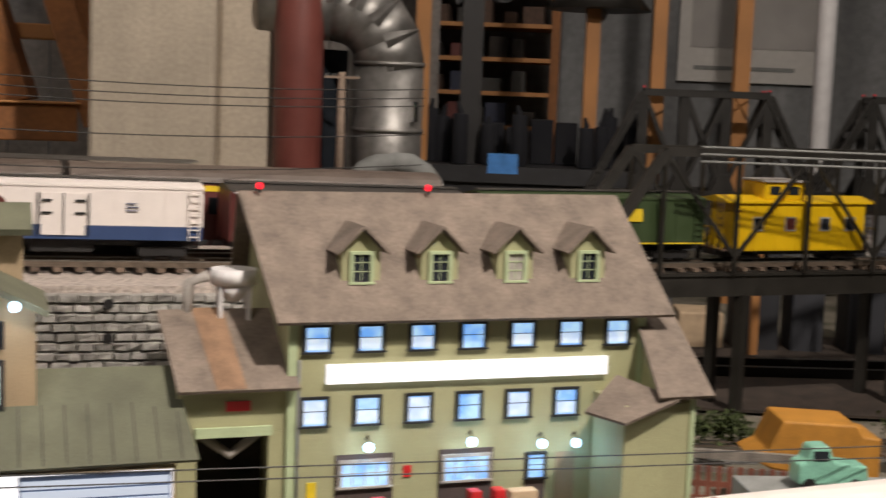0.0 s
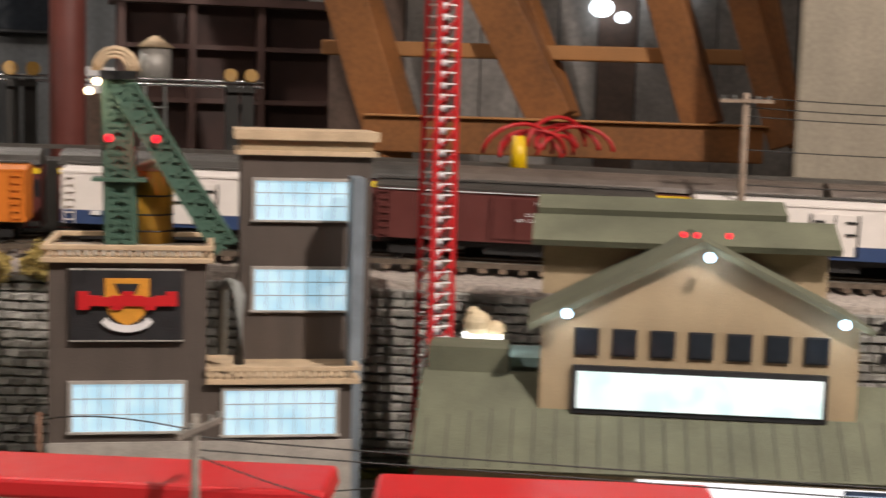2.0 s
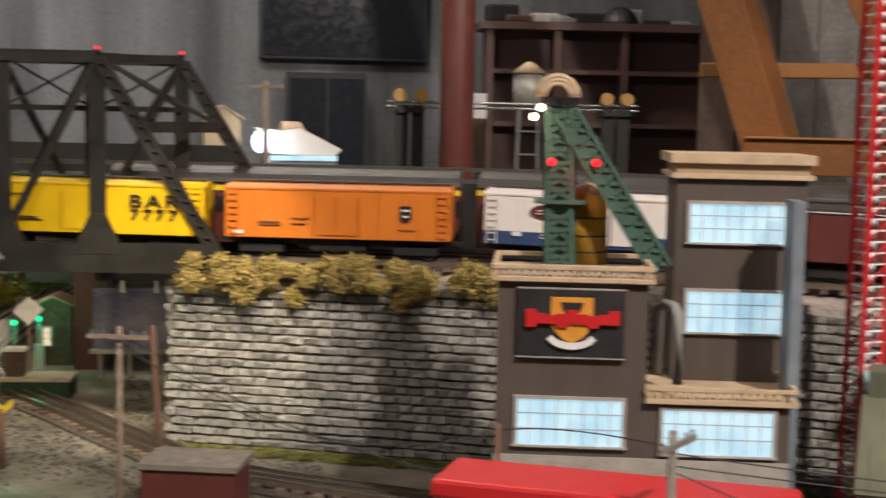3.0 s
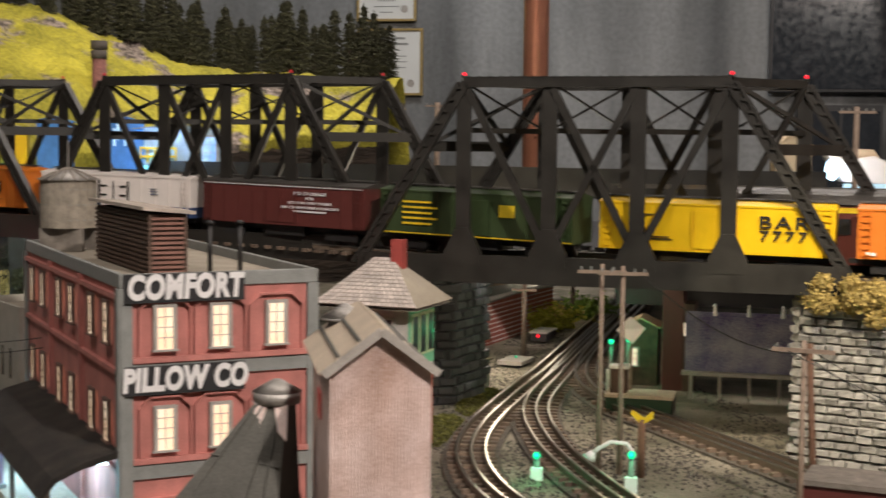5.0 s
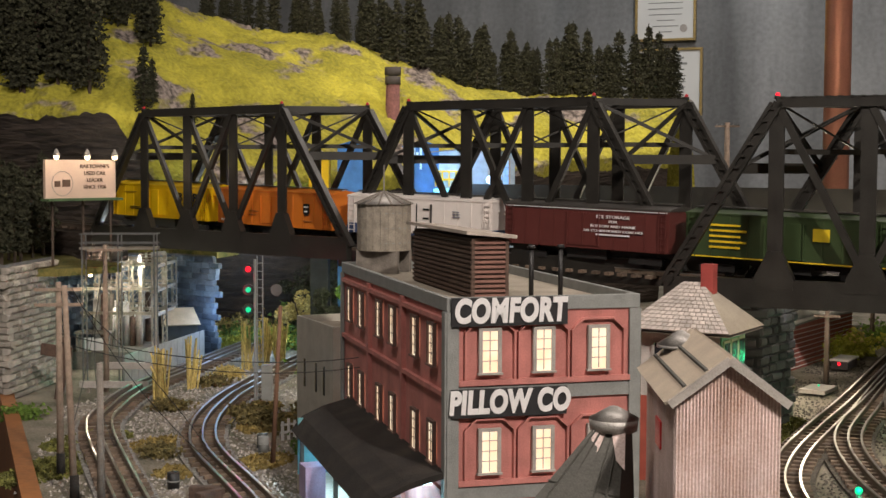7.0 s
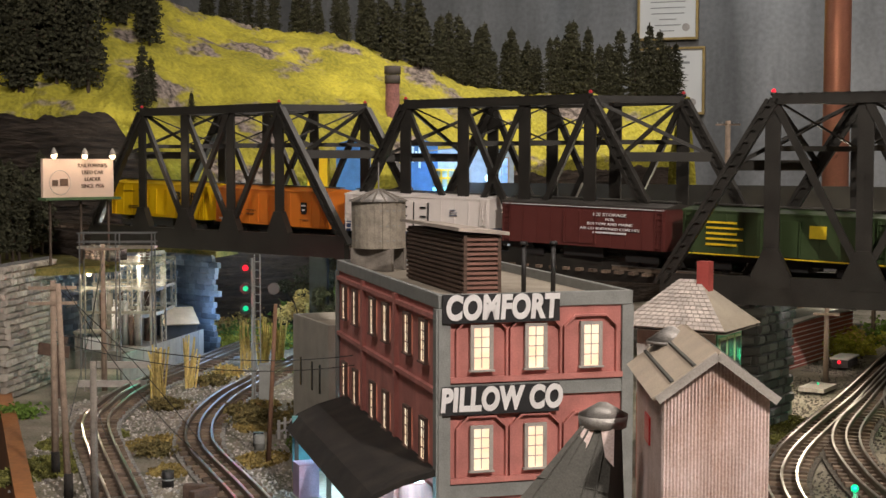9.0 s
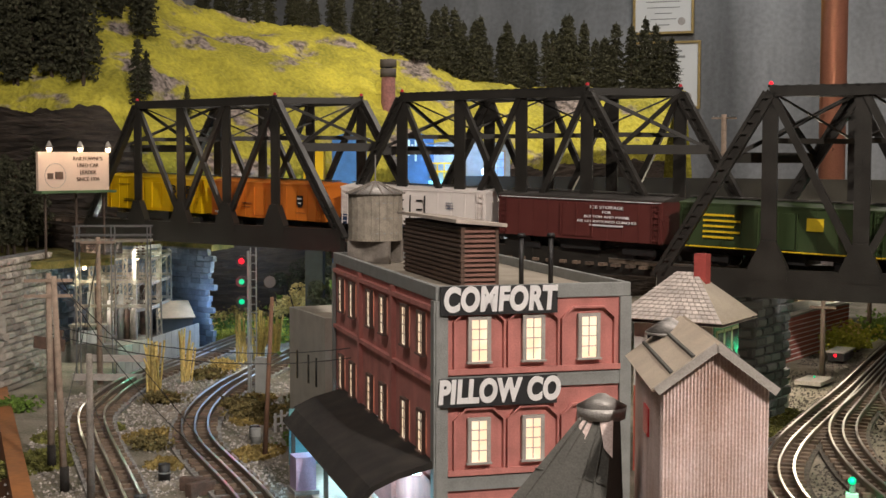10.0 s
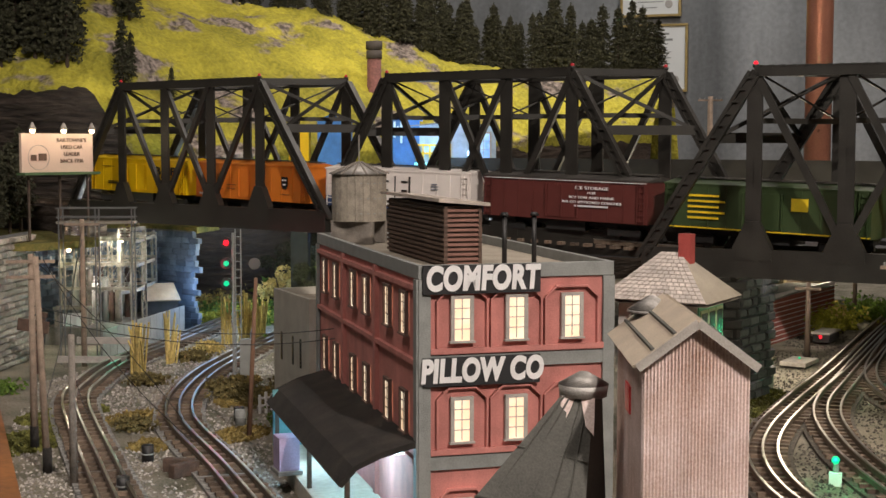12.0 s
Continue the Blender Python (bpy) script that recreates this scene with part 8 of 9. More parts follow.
# ice-cream stand sign and radio mast between the buildings
IC = thing("ice_cream_stand", pose(0.615, 1.105, GROUND, 0, 0, -22), "glowing ice-cream shaped sign on a pale blue roof", "sign")
piece("roof_slab", mat("pale_teal", (0.30, 0.46, 0.46), 0.6), IC, (-0.03, 0.10, -0.02, 0.04, 0.138, 0.146))
piece("wall", mat("pale_teal_wall", (0.30, 0.42, 0.42), 0.7), IC, (-0.02, 0.09, -0.01, 0.03, 0, 0.1378))
bm = bmesh.new()
cyl(bm, (0.015, 0, 0.146), (0.015, 0, 0.163), 0.015, 0.018, 16)
part("cup", bm, glow("cup_glow", (1.0, 0.98, 0.92), 3.0), IC)
bm = bmesh.new()
ball(bm, (0.010, 0, 0.171), 0.0125, 12)
ball(bm, (0.026, 0, 0.166), 0.009, 10)
ball(bm, (0.006, 0, 0.181), 0.006, 8)
part("scoop", bm, mat("scoop_cream", (0.62, 0.50, 0.33), 0.6), IC)
RT = thing("radio_mast", pose(0.610, 1.168, GROUND, 0, 0, 12), "tall red and white lattice radio mast", "radio mast")
for sx in (-1, 1):
    for sy in (-1, 1):
        bm = bmesh.new()
        beam(bm, (sx * 0.0120, sy * 0.0120, 0), (sx * 0.0092, sy * 0.0092, 0.62), 0.0044, 0.0044)
        part("leg", bm, plastic_red, RT)
bm = bmesh.new()
bmw = bmesh.new()
for k in range(62):
    z = k * 0.01
    r = 0.0120 - 0.0028 * z / 0.62
    for a, b in (((-r, -r), (r, -r)), ((r, -r), (r, r)), ((r, r), (-r, r)), ((-r, r), (-r, -r))):
        beam(bmw, (*a, z), (*b, z), 0.0014, 0.0014)
    if k % 2 == 0:
        beam(bm, (-r, -r, z), (r, -r, z + 0.02), 0.0014, 0.0014)
        beam(bm, (-r, r, z), (-r, -r, z + 0.02), 0.0014, 0.0014)
        beam(bm, (r, r, z), (r, -r, z + 0.02), 0.0014, 0.0014)
tagged(part("lattice", bm, plastic_red, RT), kind="stuff")
tagged(part("rung", bmw, letter_white, RT), kind="stuff")
bm = bmesh.new()
for k in range(60):
    z = 0.008 + k * 0.0102
    cyl(bm, (0, 0, z), (0, 0, z + 0.006), 0.0050, n=10)
tagged(part("core", bm, mat("mast_core", (0.55, 0.52, 0.55), 0.4), RT), kind="stuff")

# derrick, tank and vents on the brewery roof
DR = thing("derrick", pose(0.327, 1.170, GROUND + 0.2368, 0, 0, -12), "green plated derrick with a lamp on the brewery roof", "derrick")


def plated(name, a, b, w, d, n):
    """A plated lattice strut: two side plates with open slots between short cross plates."""
    bm = bmesh.new()
    a, b = Vector(a), Vector(b)
    ax_ = (b - a).normalized()
    s = Vector((0, 1, 0)).cross(ax_).normalized()
    beam(bm, a, b, d * 0.45, w * 0.86, up=s)
    for e in (-1, 1):
        beam(bm, a + s * e * w * 0.42, b + s * e * w * 0.42, d, w * 0.16, up=s)
    for k in range(n):
        p, q = a.lerp(b, k / n), a.lerp(b, (k + 1) / n)
        beam(bm, p - s * w * 0.42, q + s * w * 0.42, d * 0.8, w * 0.16, up=s)
        beam(bm, p + s * w * 0.42, q - s * w * 0.42, d * 0.8, w * 0.16, up=s)
    part(name, bm, green_lattice, DR)


plated("column", (-0.001, 0, 0), (-0.004, 0, 0.138), 0.024, 0.018, 12)
plated("boom", (0.000, -0.002, 0.134), (0.086, -0.014, 0.0), 0.022, 0.014, 12)
bm = bmesh.new()
slab(bm, [(-0.015, 0.004, 0.0), (0.013, 0.004, 0.0), (0.010, 0.004, 0.136), (-0.018, 0.004, 0.136)], 0.0015)
part("back_plate", bm, green_lattice, DR)
piece("collar", chrome, DR, (-0.018, 0.012, -0.011, 0.011, 0.138, 0.145))
piece("platform", green_lattice, DR, (-0.024, 0.020, -0.013, 0.013, 0.054, 0.057))
for k in range(6):
    bm = bmesh.new()
    r = 0.011 + 0.0032 * (k % 3) + 0.0014 * (k // 3)
    pts = [Vector((-0.006 + r * math.cos(a), -0.009 + 0.0036 * k, 0.145 + r * 1.05 * math.sin(a))) for a in [q * math.pi / 8 for q in range(9)]]
    tube(bm, pts, 0.0015, 8)
    part("cable_loop", bm, cornice, DR, "bundle of pale cable loops")
for x, z in ((-0.026, 0.128), (-0.020, 0.136)):
    bm = bmesh.new()
    ball(bm, (x, -0.012, z), 0.0034, 8)
    part("bulb", bm, lamp_warm, DR)
for x, z in ((-0.010, 0.090), (0.028, 0.090)):
    bm = bmesh.new()
    ball(bm, (x, -0.016, z), 0.0036, 8)
    part("warning_lamp", bm, led_red, DR)
lamp("derrick_glow", "POINT", pose(0.30, 1.15, 1.44), 0.02, (1.0, 0.75, 0.5), 0.004)
lamp("derrick_red", "POINT", pose(0.33, 1.14, 1.40), 0.012, (1.0, 0.05, 0.05), 0.004)
TN = thing("ochre_tank", pose(0.355, 1.192, GROUND + 0.2369), "ochre cylindrical tank with black hoops on the roof", "tank")
bm = bmesh.new()
cyl(bm, (0, 0, 0), (0, 0, 0.062), 0.0185, n=22)
part("drum", bm, tank_yellow, TN)
bm = bmesh.new()
cyl(bm, (0, 0, 0.062), (0, 0, 0.071), 0.019, 0.003, 22)
part("lid", bm, cornice, TN)
for z in (0.01, 0.024, 0.04):
    bm = bmesh.new()
    cyl(bm, (0, 0, z), (0, 0, z + 0.0014), 0.0189, n=22)
    part("hoop", bm, sign_black, TN)

# dish gear on the mill's shed roof
DG = thing("dust_collector", pose(1.035, 0.868, GROUND, 0, 0, -25), "white metal dust collector on legs above the shed roof", "dust collector")
bm = bmesh.new()
cyl(bm, (0, 0, 0.205), (0, 0, 0.218), 0.020, 0.020, 18)
cyl(bm, (0, 0, 0.190), (0, 0, 0.205), 0.006, 0.018, 18)
part("hopper", bm, letter_white, DG)
for a in range(4):
    x, y = 0.017 * math.cos(a * math.pi / 2 + 0.7), 0.017 * math.sin(a * math.pi / 2 + 0.7)
    bm = bmesh.new()
    cyl(bm, (x, y, 0.155), (x, y, 0.206), 0.002, n=8)
    part("leg", bm, letter_white, DG)
bm = bmesh.new()
tube(bm, [(-0.022, 0, 0.212), (-0.038, 0, 0.206), (-0.040, 0, 0.165)], 0.005, 10)
part("pipe", bm, frame_grey, DG)

# small scale lamps really lighting the walls
def at_mill(x, y, z):
    return pose(1.061, 0.774, GROUND, 0, 0, -25) @ Matrix.Translation((x, y, z))


for x, z in ((0.036, 0.078), (0.128, 0.078), (0.194, 0.073), (0.2265, 0.072)):
    lamp("mill_lamp", "POINT", at_mill(x, -0.018, z - 0.002), 0.026 if x < 0.2 else 0.012, (0.55, 0.78, 1.0) if x < 0.2 else (0.25, 0.6, 1.0), 0.004)
for x, z in ((0.110, 0.250), (0.001, 0.2015), (0.216, 0.2015)):
    lamp("engine_house_lamp", "POINT", pose(0.648, 0.98, GROUND, 0, 0, -26.5) @ Matrix.Translation((x, -0.026, z - 0.004)), 0.03, (0.74, 0.88, 1.0), 0.004)
lamp("dock_lamp", "POINT", pose(-0.588, 1.012, GROUND, 0, 0, 37) @ Matrix.Translation((-0.035, 0.10, 0.060)), 0.30, (0.35, 0.78, 1.0), 0.01)
lamp("dock_lamp", "POINT", pose(-0.588, 1.012, GROUND, 0, 0, 37) @ Matrix.Translation((-0.035, 0.26, 0.060)), 0.30, (0.42, 0.78, 1.0), 0.01)

# unseen lights, added to streak the rails with blue and green
lamp("yard_lamp", "POINT", pose(-1.385, 2.17, GROUND + 0.085), 0.60, (0.36, 0.60, 1.0), 0.045)
lamp("yard_lamp", "POINT", pose(-1.445, 1.835, GROUND + 0.060), 0.045, (0.03, 1.0, 0.55), 0.014)
lamp("yard_lamp", "POINT", pose(-1.475, 2.125, GROUND + 0.085), 0.36, (0.34, 0.56, 1.0), 0.05)
lamp("yard_lamp", "POINT", pose(-1.19, 1.74, GROUND + 0.10), 0.075, (0.33, 0.58, 1.0), 0.015)
# unseen lights, added to brighten the trees and bushes under the bridge
lamp("yard_lamp", "POINT", pose(-1.20, 1.98, GROUND + 0.16), 0.60, (0.90, 1.0, 0.74), 0.02)
lamp("yard_lamp", "POINT", pose(-1.375, 2.16, GROUND + 0.165), 0.55, (1.0, 0.96, 0.70), 0.02)
# unseen lights without fixtures, added to brighten the street under the bridge
lamp("street_lamp", "POINT", pose(-0.435, 1.985, GROUND + 0.15), 2.1, (1.0, 0.86, 0.64), 0.05)
lamp("street_lamp", "POINT", pose(-0.42, 2.66, GROUND + 0.12), 0.35, (1.0, 0.86, 0.64), 0.03)
lamp("street_lamp", "POINT", pose(-0.20, 1.62, GROUND + 0.168), 0.75, (1.0, 0.80, 0.52), 0.03)

for x, z in ((-0.042, 0.2825), (0.111, 0.2825)):
    RL = tagged(new("ridge_lamp", None), "small red lamp on the mill ridge", "lamp", "ridge lamps")
    RL.matrix_world = mill_pt(x, 0.078, z)
    bm = bmesh.new()
    cyl(bm, (0, 0, 0), (0, 0, 0.004), 0.0016, n=8)
    part("socket", bm, truck_black, RL)
    bm = bmesh.new()
    ball(bm, (0, 0, 0.006), 0.0032, 8)
    part("bulb", bm, led_red, RL)
WSG = thing("wall_signal", pose(1.022, 1.048, GROUND + 0.012, 0, 0, -26), "black two-lamp signal post before the stone wall", "railway signal")
piece("post", truck_black, WSG, (-0.002, 0.002, -0.002, 0.002, -0.012, 0.105))
for z in (0.118, 0.150):
    bm = bmesh.new()
    cyl(bm, (0, -0.004, z), (0, 0.004, z), 0.0085, n=16)
    part("lamp_head", bm, truck_black, WSG)
    bm = bmesh.new()
    cyl(bm, (0, -0.009, z + 0.003), (0, -0.0041, z + 0.003), 0.005, 0.0045, 12)
    part("hood", bm, truck_black, WSG)
piece("bracket", truck_black, WSG, (-0.003, 0.003, -0.003, 0.003, 0.105, 0.158))

utility_pole(-0.69, 2.92, 0.44, "wooden utility pole beyond the bridge", turn=15, wood=pole_wood, r=0.0075)

# ---- the middle distance seen above and below the bridge ----
BT = thing("model_boat", pose(0.145, 2.31, 1.367, 0, 0, 4), "white model boat lit from below on the back deck", "model boat")
bm = bmesh.new()
prism(bm, [(-0.075, 0.055), (-0.05, 0.012), (0.055, 0.008), (0.07, 0.02), (0.04, 0.035), (0.0, 0.055), (-0.03, 0.05)], -0.03, 0.03)
part("hull", bm, paint_white, BT, bevel=0.003)
bm = bmesh.new()
prism(bm, [(-0.035, 0.05), (0.01, 0.05), (0.0, 0.065), (-0.028, 0.066)], -0.018, 0.018)
part("cabin", bm, cornice, BT, bevel=0.002)
bm = bmesh.new()
ball(bm, (-0.068, -0.034, 0.032), 0.012, 10, 1.5)
part("bow_lamp", bm, led, BT)
piece("keel_light", window_white, BT, (-0.05, 0.06, -0.036, -0.031, 0.002, 0.010))
piece("cradle", trim_grey, BT, (-0.06, 0.06, -0.03, 0.03, -0.09, 0.0019))
lamp("boat_lamp", "POINT", pose(0.085, 2.24, 1.40), 0.25, (0.8, 0.92, 1.0), 0.01)
shed("station_hut", pose(-0.01, 2.29, 1.265, 0, 0, 6), 0.06, 0.05, 0.17, wall_tan, cornice, "small tan hut with a flared pale roof by the boat", 0.02)

def gantry(x0, x1, y, label):
    g = thing("floodlight_gantry", Matrix.Translation((x0, y, 1.265)), label, "gantry")
    w = x1 - x0
    for x in (0, 0.03, w, w - 0.03):
        bm = bmesh.new()
        for dx in (-0.006, 0.006):
            beam(bm, (x + dx, 0, -0.1), (x + dx, 0, 0.200), 0.009, 0.012)
        for k in range(9):
            beam(bm, (x - 0.006, 0, 0.1 + k * 0.012), (x + 0.006, 0, 0.11 + k * 0.012), 0.002, 0.002)
        part("tower", bm, steel_black, g)
    for x in (0, w - 0.03):
        piece("platform", steel_black, g, (x - 0.012, x + 0.042, -0.016, 0.016, 0.186, 0.194))
    for z in (0.206, 0.197):
        bm = bmesh.new()
        cyl(bm, (-0.03, 0, z), (w + 0.03, 0, z), 0.003, n=8)
        part("rail", bm, chrome, g)
    for x in (-0.005, 0.035, w - 0.035, w + 0.005):
        bm = bmesh.new()
        cyl(bm, (x, 0.004, 0.214), (x, -0.012, 0.219), 0.010, 0.013, 16)
        part("floodlight", bm, tank_yellow, g)
    return g


gantry(0.352, 0.785, 2.62, "black floodlight gantry with yellow lamps across the yard")
W2 = thing("water_tower", Matrix.Translation((0.667, 2.955, 1.265)), "galvanised water tower with a conical roof on trestle legs", "water tower")
bm = bmesh.new()
cyl(bm, (0, 0, 0.205), (0, 0, 0.275), 0.034, n=20)
part("tank", bm, mat("tank_silver", (0.52, 0.49, 0.45), 0.45, 0.3, var=0.2, scale=60), W2)
bm = bmesh.new()
cyl(bm, (0, 0, 0.275), (0, 0, 0.300), 0.041, 0.006, 20)
part("roof", bm, cornice, W2)
for a in range(4):
    c, s = math.cos(a * math.pi / 2 + 0.6), math.sin(a * math.pi / 2 + 0.6)
    bm = bmesh.new()
    beam(bm, (c * 0.04, s * 0.04, -0.15), (c * 0.028, s * 0.028, 0.205), 0.005, 0.005)
    part("leg", bm, trim_grey, W2)
bm = bmesh.new()
for z in (0.05, 0.10, 0.15):
    for a in range(4):
        p = [Vector((0.036 * math.cos(q * math.pi / 2 + 0.6), 0.036 * math.sin(q * math.pi / 2 + 0.6), z)) for q in (a, a + 1)]
        beam(bm, p[0], p[1], 0.003, 0.003)
part("brace", bm, trim_grey, W2)
random.seed(17)
for k in range(26):
    x, y = random.uniform(0.50, 0.80), random.uniform(2.6, 2.95)
    h = random.uniform(0.02, 0.07)
    s = tagged(piece("scrap_crate", random.choice((trim_grey, chrome, letter_white, wood_grey)), None, (-h / 2, h / 2, -0.012, 0.012, 0, h)), "pale clutter of machine parts in the yard", "machine part", "yard clutter")
    s.matrix_world = pose(x, y, 1.2655, 0, 0, random.uniform(0, 90))
tagged(piece("deck_ledge", sign_black, None, (-0.80, -0.2505, 2.20, 3.1, 1.238, 1.265)), "dark ledge of the upper deck behind the bridge", "deck", kind="structure")
tagged(piece("yard_deck", sign_black, None, (-0.25, 1.0, 2.02, 3.1, 1.2, 1.265)), "dark upper deck of the yard behind", "deck", kind="structure")
shelf_umber = mat("shelf_red_umber", (0.095, 0.050, 0.042), 0.6, var=0.35, scale=10)
SU = thing("shelf_unit", pose(0.69, 3.62, 0, 0, 0, -6), "dark red-brown wooden shelf unit with caps and gear", "shelf unit")
piece("top", shelf_umber, SU, (-0.02, 0.62, 0.0, 0.2, 1.676, 1.696))
for x in (0.0, 0.18, 0.36, 0.58):
    piece("upright", shelf_umber, SU, (x, x + 0.018, 0.01, 0.19, 0.0, 1.676))
piece("back", shelf_umber, SU, (0.019, 0.579, 0.070, 0.078, 0, 1.675))
for z in (1.42, 1.56):
    piece("shelf", shelf_umber, SU, (0.019, 0.579, 0.012, 0.069, z, z + 0.012))
for k in range(9):
    w = random.uniform(0.03, 0.07)
    s = tagged(piece("folded_gear", random.choice((trim_grey, sign_black, wood_brown, frame_grey)), None, (-w, w, -0.03, 0.03, 0, random.uniform(0.015, 0.05)), bevel=0.006), "small dark gear lying on the shelf unit", "gear", "gear on the shelf")
    s.matrix_world = pose(0.74 + k * 0.058, 3.69, 1.6965, 0, 0, random.uniform(-8, 8))
CAP = thing("black_cap", pose(1.06, 3.66, 1.6965), "black rounded cap on the shelf unit", "cap")
bm = bmesh.new()
ball(bm, (0, 0, 0.0), 0.05, 16, 1.0)
bmesh.ops.bisect_plane(bm, geom=bm.verts[:] + bm.edges[:] + bm.faces[:], plane_co=(0, 0, 0.0), plane_no=(0, 0, -1), clear_outer=True)
part("crown", bm, sign_black, CAP)
WB = tagged(piece("white_box", letter_white, None, (-0.03, 0.03, -0.03, 0.03, 0, 0.06)), "white cardboard box beside the water tower", "box")
WB.matrix_world = pose(0.60, 3.3, 1.44)
piece("box_stand", wood_brown, WB, (-0.03, 0.03, -0.03, 0.03, -0.40, -0.0005))
TV = thing("wall_screen", pose(0.107, 4.985, 0), "large dark switched-off screen on the concrete wall", "screen")
piece("panel", sign_black, TV, (0.0, 0.60, -0.04, 0.0, 1.63, 1.97), bevel=0.004)
piece("glass", glass_dark, TV, (0.012, 0.588, -0.043, -0.0405, 1.642, 1.958))
DC = thing("dark_cabinet", pose(0.20, 4.92, 0), "dark cabinet standing below the screen", "cabinet")
piece("body", sign_black, DC, (0.0, 0.27, -0.2, 0.0, 0, 1.58))
piece("door", glass_dark, DC, (0.01, 0.13, -0.206, -0.2005, 0.1, 1.56))
piece("door", glass_dark, DC, (0.14, 0.26, -0.206, -0.2005, 0.1, 1.56))
for k, (z0, z1) in enumerate(((1.888, 2.128), (1.616, 1.862))):
    CF = thing("certificate_frame", pose(-1.346 + 0.002 * (k == 0), 4.985, 0), "framed white certificate in a thin gilt frame", "picture frame", "framed certificates")
    w0, w1 = -0.036 - 0.004 * (k == 0), 0.212 - 0.028 * (k == 0)
    piece("frame", gilt, CF, (w0, w1, -0.016, 0.0, z0 - 0.0001, z0 + 0.009), (w0, w1, -0.016, 0.0, z1 - 0.009, z1), (w0, w0 + 0.009, -0.016, 0.0, z0 + 0.009, z1 - 0.009), (w1 - 0.009, w1, -0.016, 0.0, z0 + 0.009, z1 - 0.009), bevel=0.001)
    piece("sheet", paper, CF, (w0 + 0.009, w1 - 0.009, -0.008, 0.0, z0 + 0.009, z1 - 0.009))
    bm = bmesh.new()
    for r in range(9):
        hw = (0.07, 0.085, 0.05, 0.08, 0.08, 0.075, 0.04, 0.06, 0.03)[r] * 0.8
        zc = z1 - 0.04 - r * 0.021
        if zc > z0 + 0.03:
            bx(bm, (w0 + w1) / 2 - hw, (w0 + w1) / 2 + hw, -0.0095, -0.0085, zc, zc + (0.008 if r < 2 else 0.003))
    part("print_bar", bm, trim_grey, CF)
    bm = bmesh.new()
    cyl(bm, (w1 - 0.045, -0.010, z0 + 0.045), (w1 - 0.045, -0.0082, z0 + 0.045), 0.014, n=18)
    part("seal", bm, frame_grey, CF)

# cable parapet on the deck beyond the bridge
for s0, s1, z in ((0.62, 1.6, 1.372),):
    line = beside(0.42, s0, s1 + 0.2)
    bm = bmesh.new()
    sweep(bm, line, 0, 0.006, 0.045, 1.355)
    tagged(part("parapet", bm, steel_black), "black parapet of the line beyond the bridge", "parapet", kind="structure")

# street scene under the bridge
RS = shed("red_shop", pose(-0.492, 2.30, GROUND, 0, 0, 76), 0.36, 0.08, 0.075, vary(mat("shop_brick", (0.30, 0.08, 0.06), 0.9, var=0.4, scale=80), 0.1), trim_grey, "low red brick shop with a parapet under the bridge", 0.004)
piece("coping", letter_white, RS, (0.0, 0.36, -0.002, 0.004, 0.078, 0.084))
for k in range(9):
    piece("course_line", letter_white, RS, (0.0, 0.36, -0.0012, 0.0, 0.004 + k * 0.008, 0.0050 + k * 0.008))
shed("cream_shop", pose(-0.50, 2.66, GROUND, 0, 0, 76), 0.25, 0.10, 0.12, wall_tan, cornice, "cream two-storey shop far down the street", 0.01, ((0.02, 0.05, 0.08, 0.105, window_lit), (0.08, 0.11, 0.08, 0.105, window_lit)))
BB = thing("trackside_billboard", pose(-0.145, 1.895, GROUND, 0, 0, -3), "dark purple billboard with pale clouds on grey legs", "billboard")
piece("panel", mat("night_purple", (0.045, 0.030, 0.130), 0.75, var=0.3, scale=22, bump=0, col2=(0.34, 0.33, 0.40)), BB, (0.0, 0.150, -0.002, 0.003, 0.040, 0.122))
piece("shelf", frame_grey, BB, (-0.004, 0.155, -0.014, 0.004, 0.035, 0.0398))
for x in (0.006, 0.045, 0.085, 0.125):
    piece("leg", frame_grey, BB, (x, x + 0.005, -0.002, 0.003, 0, 0.035))
for x in (0.04, 0.085, 0.13):
    bm = bmesh.new()
    cyl(bm, (x, -0.008, 0.118), (x, -0.010, 0.134), 0.003, 0.002, 8)
    part("lamp", bm, letter_white, BB)
MS = thing("maroon_kiosk", pose(-0.178, 1.955, GROUND, 0, 0, -4), "narrow maroon kiosk with a small lit window", "kiosk")
piece("wall", paint_maroon, MS, (0.0, 0.030, 0.0, 0.05, 0.0, 0.150), bevel=0.001)
piece("lit_window", window_lit, MS, (0.031, 0.040, -0.004, 0.0, 0.080, 0.098))
piece("annex", wood_brown, MS, (0.0302, 0.046, 0.0, 0.05, 0.0, 0.125))
piece("roof", trim_grey, MS, (-0.003, 0.049, -0.005, 0.055, 0.1502, 0.154))
shed("brown_shed", pose(-0.235, 1.99, GROUND, 0, 0, -4), 0.05, 0.05, 0.085, wood_brown, cornice, "brown plank shed with a warm lit window", 0.012, ((0.010, 0.022, 0.03, 0.055, window_lit),))
HT = thing("green_platform", pose(-0.245, 1.76, GROUND, 0, 0, -4), "dark green platform with small huts", "platform")
piece("base", mat("platform_green", (0.02, 0.055, 0.03), 0.7), HT, (0.0, 0.085, 0, 0.05, 0.0, 0.022))
piece("top", concrete_warm, HT, (-0.002, 0.087, -0.002, 0.052, 0.0221, 0.026))
piece("hut", wood_brown, HT, (0.004, 0.026, 0.012, 0.03, 0.0261, 0.058))
piece("hut_roof", letter_white, HT, (0.002, 0.028, 0.010, 0.032, 0.0581, 0.062))
SN = thing("shade_lamp", pose(-0.215, 1.80, GROUND), "white square shade lamp on a post", "lamp")
